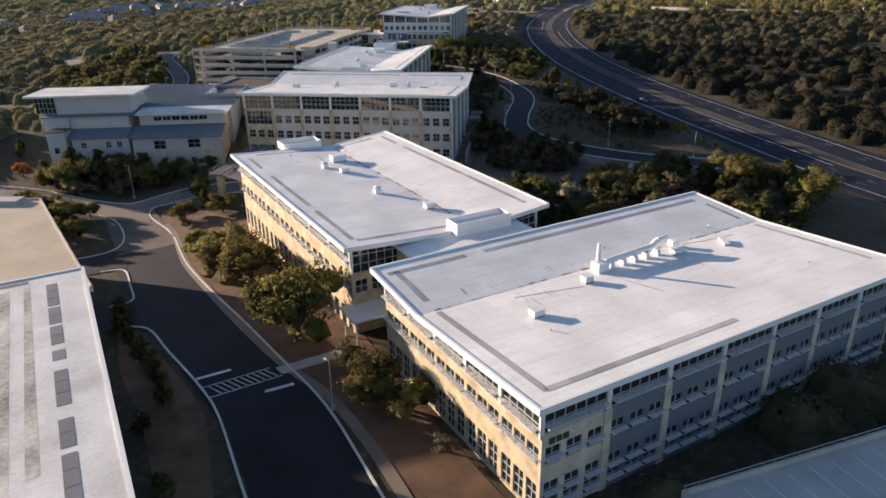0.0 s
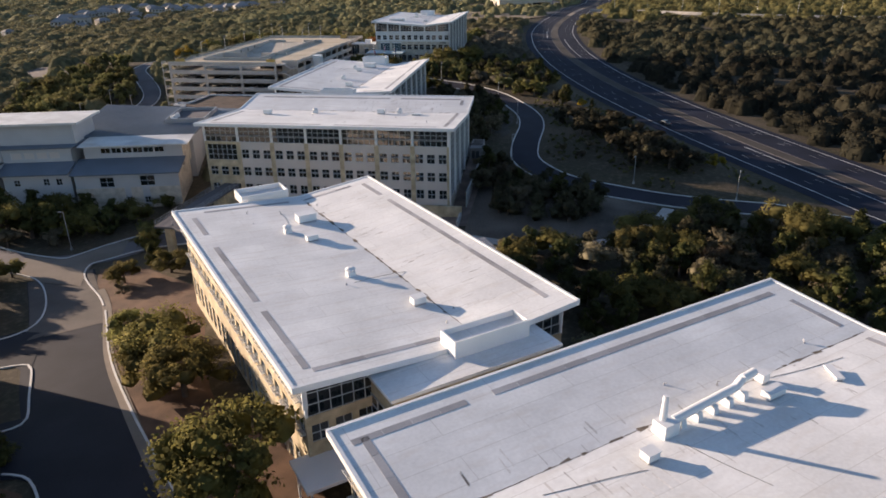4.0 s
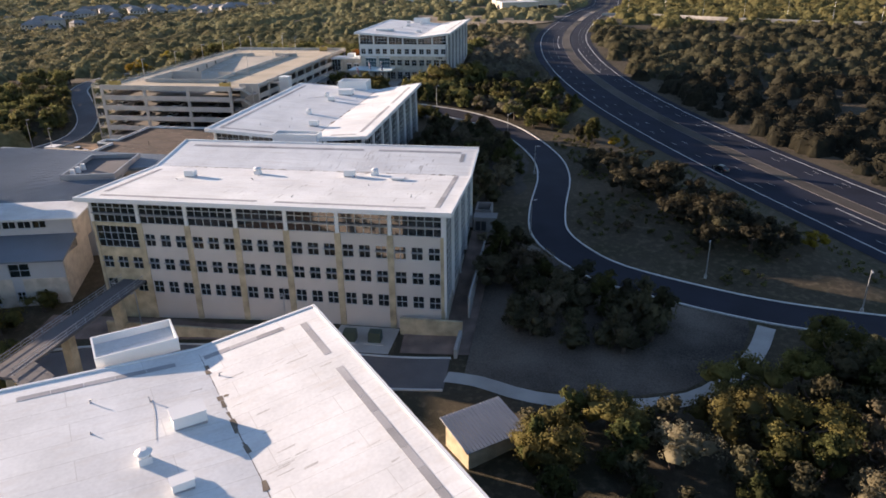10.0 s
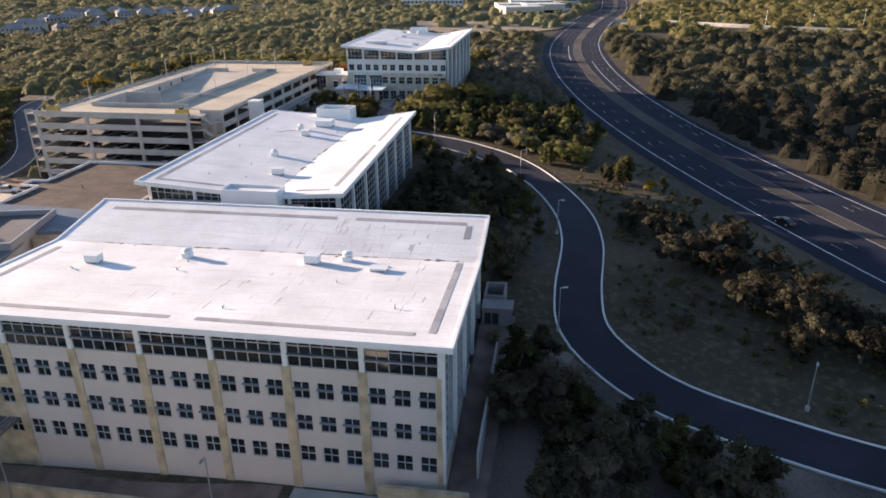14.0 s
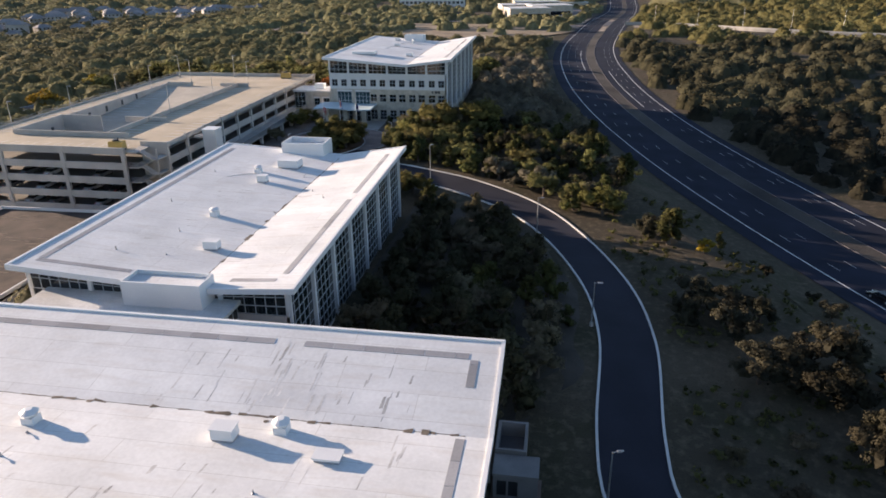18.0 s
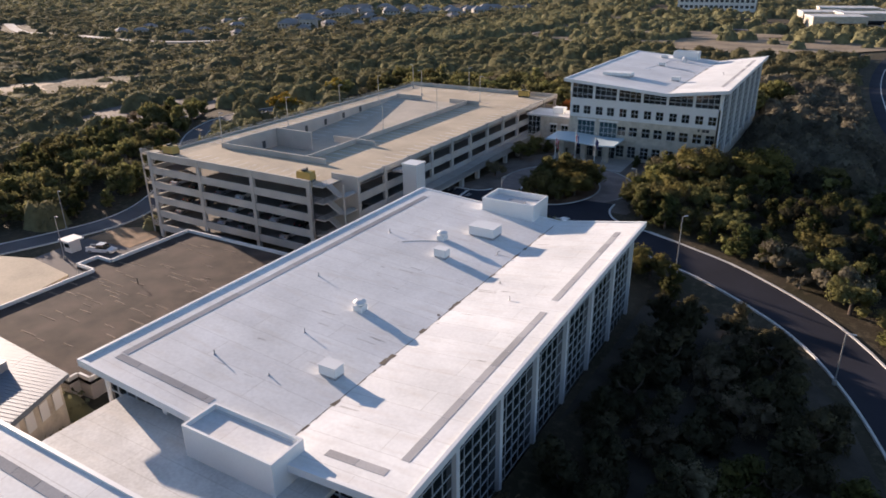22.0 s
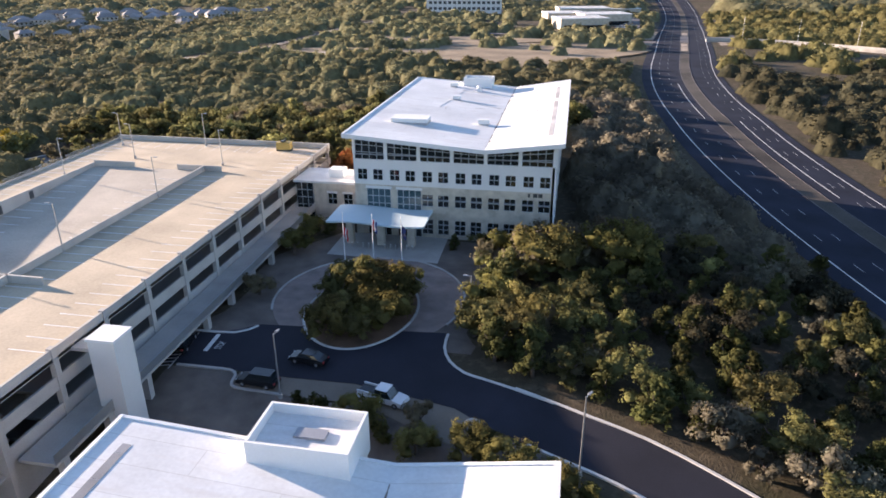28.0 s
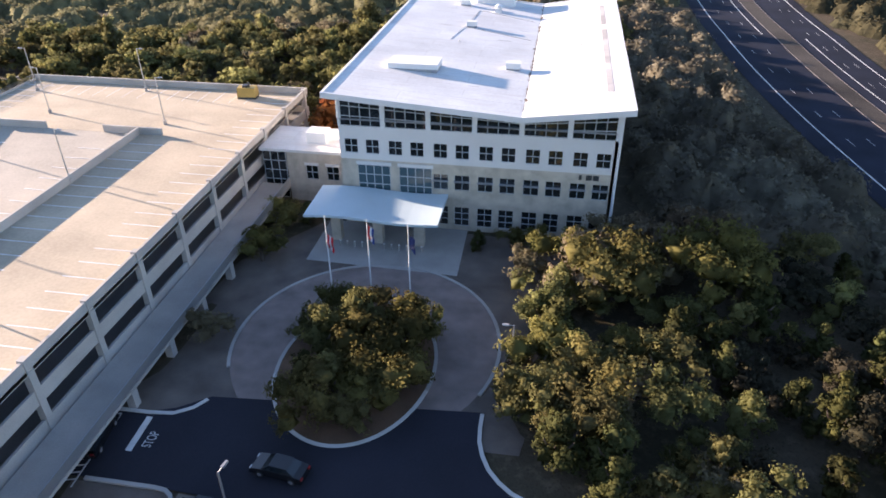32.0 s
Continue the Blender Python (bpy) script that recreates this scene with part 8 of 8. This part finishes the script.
def canopy(name, cells, label, g, rr, hh, tufts, size, seed, material):
    """A closed roof of crowns: overlapping domes on a fine grid down to the ground, with leaf tufts all over it."""
    rng = np.random.default_rng(seed)
    pts = np.array(cells)
    x0, y0 = pts.min(0) - rr[1] - 2 * g
    x1, y1 = pts.max(0) + rr[1] + 2 * g
    xs, ys = np.arange(x0, x1, g), np.arange(y0, y1, g)
    H = np.zeros((len(ys), len(xs)))
    for x, y in cells:
        r = rng.uniform(*rr)
        h = r * rng.uniform(*hh)
        a, d = rng.uniform(0, 6.283, 6), rng.uniform(0.25, 0.95, 6) * r
        crowns = [(x, y, r, h)] + [(x + d[k] * math.cos(a[k]), y + d[k] * math.sin(a[k]), r * rng.uniform(0.2, 0.5), h * rng.uniform(0.55, 1.15)) for k in range(6)]
        for cx, cy, cr, ch in crowns:
            i0, i1 = np.searchsorted(xs, (cx - cr, cx + cr))
            j0, j1 = np.searchsorted(ys, (cy - cr, cy + cr))
            q = ((xs[None, i0:i1] - cx) ** 2 + (ys[j0:j1, None] - cy) ** 2) / cr ** 2
            dome = np.where(q < 1, ch * (0.12 + 0.88 * np.sqrt(np.clip(1 - q, 0, 1))), 0)
            H[j0:j1, i0:i1] = np.maximum(H[j0:j1, i0:i1], dome)
    X, Y = np.meshgrid(xs, ys)
    S = H.copy()
    for k in range(2):
        S[1:-1, 1:-1] = (2 * S[1:-1, 1:-1] + S[:-2, 1:-1] + S[2:, 1:-1] + S[1:-1, :-2] + S[1:-1, 2:]) / 6
    gy, gx = np.gradient(S, g)
    nrm = np.stack([-gx, -gy, np.full_like(gx, 1.15)], -1)
    nrm += rng.normal(size=nrm.shape) * 0.22
    up = H > 0
    H = np.where(up, H + rng.normal(size=H.shape) * 0.17 * g, -0.3)
    X = X + rng.uniform(-0.28, 0.28, X.shape) * g
    Y = Y + rng.uniform(-0.28, 0.28, Y.shape) * g
    Z = ground_z(X, Y) + roughness(X, Y) + H
    idx = np.arange(X.size).reshape(X.shape)
    face = up[:-1, :-1] | up[:-1, 1:] | up[1:, 1:] | up[1:, :-1]
    quads = np.stack([idx[:-1, :-1], idx[:-1, 1:], idx[1:, 1:], idx[1:, :-1]], -1)[face]
    used = np.unique(quads)
    new_i = np.full(X.size, -1)
    new_i[used] = np.arange(len(used))
    V = np.stack([X, Y, Z], -1).reshape(-1, 3)[used]
    N = nrm.reshape(-1, 3)[used]
    N /= np.linalg.norm(N, axis=1, keepdims=True)
    k = int(tufts * len(used))
    pick = rng.choice(np.nonzero(up.reshape(-1)[used])[0], k)
    unit = lambda a: a / (np.linalg.norm(a, axis=1, keepdims=True) + 1e-9)
    d = N[pick]
    c = V[pick] + rng.uniform(-0.6, 0.6, (k, 3)) * g * np.array([1, 1, 0.2]) + d * size * rng.uniform(-0.1, 0.8, (k, 1))
    a = unit(np.cross(d, rng.normal(size=(k, 3))))
    b = np.cross(d, a) + d * rng.uniform(-0.9, 0.9, (k, 1))
    s = size * rng.uniform(0.45, 1.4, (k, 1))
    q = np.stack([c - a * s * 0.5, c - b * s * 0.4, c + a * s * 0.5, c + b * s * 0.4 + d * s * 0.25], 1).reshape(-1, 3)
    qn = np.repeat(d + rng.normal(size=(k, 3)) * 0.42, 4, axis=0)
    tq = np.arange(4 * k).reshape(k, 4) + len(V)
    me = mesh_from(name, np.concatenate([V, q]), np.concatenate([N, qn]), np.zeros((0, 3), int), np.concatenate([new_i[quads], tq]), material)
    return tagged(new(name, me), label, "woods", kind="stuff")


def scatter(x0, y0, x1, y1, step, keep, seed):
    rng = random.Random(seed)
    out = []
    y = y0
    while y < y1:
        x = x0
        while x < x1:
            px, py = x + rng.uniform(-0.45, 0.45) * step, y + rng.uniform(-0.45, 0.45) * step
            if keep(px, py, rng):
                out.append((px, py))
            x += step
        y += step
    return out


hw_pts = np.array([(p.x, p.y) for p in HIGHWAY])


def hw_side(x, y):
    """Signed distance from the highway's middle: positive east of it."""
    d = np.hypot(hw_pts[:, 0] - x, hw_pts[:, 1] - y)
    i = min(int(np.argmin(d)), len(hw_pts) - 2)
    t = hw_pts[i + 1] - hw_pts[i]
    c = t[0] * (y - hw_pts[i][1]) - t[1] * (x - hw_pts[i][0])
    return d[i] if c < 0 else -d[i]


patch = lambda x, y, s: noise.noise(Vector((x / s, y / s, 3.7)))
CLEAR = [(-78, 598, 54, 44), (-150, 592, 50, 16), (-125, 650, 60, 20), (-60, 740, 60, 40), (-140, 850, 70, 40), (-425, 430, 88, 60), (-243, 350, 30, 26), (-600, 650, 90, 14), (-570, 790, 60, 22), (-620, 940, 120, 30)]


def clear(x, y):
    return any(((x - a) / c) ** 2 + ((y - b) / d) ** 2 < 1 for a, b, c, d in CLEAR)


GROVES = [(-64, 296, 0, 350), (-22, 164, 14, 202), (-52, 216, -16, 293), (-16, 126, 62, 186)]
in_grove = lambda x, y: inside(BEHIND, x, y) or inside(WESTWOOD, x, y) or any(a < x < c and b < y < d for a, b, c, d in GROVES)


def near_keep(x, y, rng):
    if blocked(x, y, 1.0) or in_grove(x, y) or clear(x, y) and rng.random() > 0.15:
        return False
    if y < 190 and -175 < x < 0 or -104 < x < -56 and 288 < y < 354:
        return False
    s = hw_side(x, y)
    if s < 0 and x > -66 and 340 < y < 480:
        return False
    if s < 0 and x > -60 and y < 352:
        return x > -20 and y < 125 and rng.random() < 0.9
    if s > 0:
        return patch(x, y, 34) + 0.5 * patch(x, y, 13) > (-0.32 if s > 36 else -0.6)
    if x < -150 and y < 300:
        return patch(x, y, 40) > 0.0
    return patch(x, y, 45) > -0.55


cells = scatter(-330, 60, 330, 560, 7.2, near_keep, 4)
west_c = [c for c in cells if c[0] < -100]
north_c = [c for c in cells if c[0] >= -100 and hw_side(*c) < 0]
east_c = [c for c in cells if c[0] >= -100 and hw_side(*c) >= 0]
close_c = [c for c in west_c if c[0] > -235 and c[1] > 200]
west_c = [c for c in west_c if not (c[0] > -235 and c[1] > 200)]
canopy("woods_garage", close_c, "dense evergreen oak and juniper woods beside the garage", 0.85, (2.0, 4.4), (0.95, 1.5), 3.4, 0.5, 38, leaf_haze)
canopy("woods_west", west_c, "dense evergreen oak and juniper woods in the western valley", 1.5, (2.8, 5.6), (0.7, 1.2), 2.4, 0.8, 31, leaf_haze)


def thicket_keep(x, y, rng):
    return x > -70 and not (x < -50 and y < 357) and hw_side(x, y) < 0 and not blocked(x, y, 0.8) and not in_grove(x, y)


canopy("woods_thicket", scatter(-70, 340, 10, 482, 4.6, thicket_keep, 5), "dense thicket of oak and bare winter brush between the office block and the highway", 0.8, (1.7, 3.4), (0.9, 1.7), 4.0, 0.5, 36, leaf_thicket)


def brush_keep(x, y, rng):
    return -12 < x and hw_side(x, y) < -19 and not blocked(x, y, 0.3) and patch(x, y, 11) > -0.05


woods("brush", scatter(-12, 196, 48, 300, 2.6, brush_keep, 8), "low dry brush and grass tussocks on the road bank", 40, 0.34, 1, 37, 0.5, 1.15, leaf_cedar, 2)
canopy("woods_north", north_c, "dense winter woods north of the office block", 0.95, (2.0, 4.4), (0.9, 1.45), 3.4, 0.52, 32, leaf_haze)
# One wood split at y 385; its southern part takes the darkened leaves.
canopy("woods_east", [c for c in east_c if c[1] < 385], "patchy dark oak and juniper woods on the slope beyond the highway", 1.05, (1.8, 4.2), (0.9, 1.4), 3.0, 0.55, 42, leaf_slope_dark)
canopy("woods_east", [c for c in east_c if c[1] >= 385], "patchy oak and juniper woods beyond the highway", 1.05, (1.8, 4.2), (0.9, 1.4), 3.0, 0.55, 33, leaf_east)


def far_keep(x, y, rng):
    if -330 < x < 330 and 60 < y < 900:
        return False
    if x > 330 + 0.55 * (y - 100) or x < -330 - 2.0 * (y - 100):
        return False
    if clear(x, y) and rng.random() > 0.15 or blocked(x, y, 3.0 if y < 900 else 9.0):
        return False
    return patch(x, y, 60) > -0.42


def mid_keep(x, y, rng):
    if clear(x, y) and rng.random() > 0.12 or blocked(x, y, 0.6):
        return False
    return patch(x, y, 34) + 0.5 * patch(x, y, 13) > (-0.3 if hw_side(x, y) > 0 else -0.45)


mid_c = scatter(-330, 560, 330, 900, 8.0, mid_keep, 10)
canopy("woods_mid", [c for c in mid_c if hw_side(*c) < 0], "woods and scattered bushes round the far crossing", 1.5, (2.2, 4.8), (0.8, 1.3), 2.2, 0.85, 39, leaf_haze)
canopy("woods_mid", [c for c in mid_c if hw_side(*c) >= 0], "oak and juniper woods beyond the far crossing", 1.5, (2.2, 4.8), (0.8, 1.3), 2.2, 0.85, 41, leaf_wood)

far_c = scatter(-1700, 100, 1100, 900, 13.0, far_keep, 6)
canopy("woods_far", far_c, "far rolling woods up to the skyline", 3.0, (5.0, 9.0), (0.5, 0.95), 1.5, 1.6, 34, leaf_haze)
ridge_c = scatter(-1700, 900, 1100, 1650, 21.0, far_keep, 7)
canopy("woods_ridge", ridge_c, "hazy woods on the last ridge", 5.5, (8.0, 15.0), (0.4, 0.75), 1.2, 2.8, 35, leaf_haze)
for k, (a, b, c, d) in enumerate(CLEAR[:3] + CLEAR[5:7]):
    rim = [Vector((a + c * 1.05 * (1 + 0.18 * math.sin(5 * t + k)) * math.cos(t), b + d * 1.1 * (1 + 0.2 * math.sin(3 * t)) * math.sin(t))) for t in np.linspace(0, 6.0, 26)]
    me = Mesh()
    for i in range(26):
        tri = [(sum(p.x for p in rim) / 26, sum(p.y for p in rim) / 26), (rim[i].x, rim[i].y), (rim[(i + 1) % 26].x, rim[(i + 1) % 26].y)]
        me.face(*[(x, y, gz(x, y) + float(roughness(x, y)) + 0.5) for x, y in tri])
    solid("ground_meadow", me, ground_brown if k == 4 else meadow, "sunlit clearing of dry yellow grass", "ground", kind="structure")

# ---- far buildings ----
far_block = thing("far_office", pose(-145, 845, gz(-145, 845) + float(roughness(-145, 845)), 0, 0, 4), "far white four-storey office block", "office building")
part("wall", wall_with_openings(0, 62, -3, 24, [(2 + i * 4.0, 4.6 + i * 4.0, 2 + k * 4.6, 4.2 + k * 4.6) for i in range(15) for k in range(5)]), panel_white, far_block, m=pose(-31, -9, 0))
# dark box seen through the openings; unlit rooms put into its colour
part("interior", Mesh().box(-30.8, -8.6, -3, 30.8, 9, 23.8), metal_dark, far_block)
part("roof", Mesh().box(-31.4, -9.4, 24, 31.4, 9.6, 24.7), membrane, far_block)
for x, y, w, d, h, a in ((-50, 728, 32, 22, 7.5, 18), (-34, 772, 34, 24, 8, 18), (-62, 786, 28, 22, 7, 15), (-48, 850, 40, 26, 8, 12), (-95, 980, 70, 40, 8, 5), (-20, 900, 40, 24, 6, 12)):
    z = gz(x, y) + float(roughness(x, y))
    s = thing("store_building", pose(x, y, z, 0, 0, a), "far low commercial building with a pale flat roof", "building", "far low buildings")
    part("wall", Mesh().box(-w / 2, -d / 2, -3, w / 2, d / 2, h - 0.6), stone_pale, s)
    part("roof", Mesh().box(-w / 2 - 0.4, -d / 2 - 0.4, h - 0.6, w / 2 + 0.4, d / 2 + 0.4, h), membrane_old, s)
    part("glass_front", Mesh().box(-w / 2 + 2, -d / 2 - 0.1, 0.4, w / 2 - 2, -d / 2 + 0.05, 3.2), pane_dark, s)
lot = [Vector(p) for p in ((-29, 712), (-12, 716), (-6, 800), (-14, 830), (-18, 770))]
solid("pavement_lot", draped(lot, 0.6), asphalt_old, "far asphalt parking lot", "pavement", kind="structure")
crng = random.Random(9)
for i in range(26):
    x, y = crng.uniform(-24, -12), 724 + (i % 9) * 8.5
    car(pose(x, y, gz(x, y) + float(roughness(x, y)) + 0.7, 0, 0, crng.choice((0, 90, 180))), crng.choice(("white", "silver", "grey", "black")), "sedan", "car standing in the far parking lot")
house_wall = mat("beige_house_stucco", (0.42, 0.39, 0.35), 0.85, vary=0.15, rand=0.25)
roof_tile = mat("grey_house_roof", (0.26, 0.25, 0.25), 0.85, vary=0.15, rand=0.2)


def house(x, y, w, d, h, a, storeys=3):
    z = gz(x, y) + float(roughness(x, y))
    ob = thing("apartment_house", pose(x, y, z, 0, 0, a), "far pale apartment house with a hipped grey roof", "house", "far apartment houses")
    part("wall", Mesh().box(-w / 2, -d / 2, -4, w / 2, d / 2, h), house_wall, ob)
    part("roof", Mesh().hexa([(-w / 2 - 0.7, -d / 2 - 0.7, h), (w / 2 + 0.7, -d / 2 - 0.7, h), (w / 2 + 0.7, d / 2 + 0.7, h), (-w / 2 - 0.7, d / 2 + 0.7, h)], [(-w / 2 + d * 0.4, -0.3, h + d * 0.28), (w / 2 - d * 0.4, -0.3, h + d * 0.28), (w / 2 - d * 0.4, 0.3, h + d * 0.28), (-w / 2 + d * 0.4, 0.3, h + d * 0.28)]), roof_tile, ob)
    for k in range(storeys):
        for i in range(int(w / 4)):
            part("window", Mesh().box(-w / 2 + 1.2 + i * 4, -d / 2 - 0.05, 1 + k * 3.2, -w / 2 + 2.8 + i * 4, -d / 2 + 0.05, 2.6 + k * 3.2), pane_dark, ob)
    return ob


house(-560, 770, 22, 16, 10, 20)
house(-540, 776, 16, 14, 12, 20)
for i in range(26):
    x, y = -640 + (i % 9) * 26 + crng.uniform(-8, 8), 880 + (i // 9) * 46 + (i % 9) * 9
    house(x, y, crng.uniform(16, 24), 13, 9.6, crng.choice((20, 110, 40)))
for i in range(34):
    x, y = crng.uniform(-820, -380), crng.uniform(700, 1050)
    house(x, y, crng.uniform(11, 17), 10, 6.4, crng.choice((20, 110, 65)), 2)
solid("road_far", ribbon(VIADUCT, -6, 6, 1.6, thick=1.2), concrete, "far pale road in the valley", "road", kind="structure")
solid("road_far", ribbon(VALLEY, -3, 3, 0.3), MATS["sandy_asphalt"], "far sandy track through the woods", "road", kind="structure")
solid("road_far", ribbon(FARRD, -4, 4, 0.3), concrete, "far pale gravel road", "road", kind="structure")
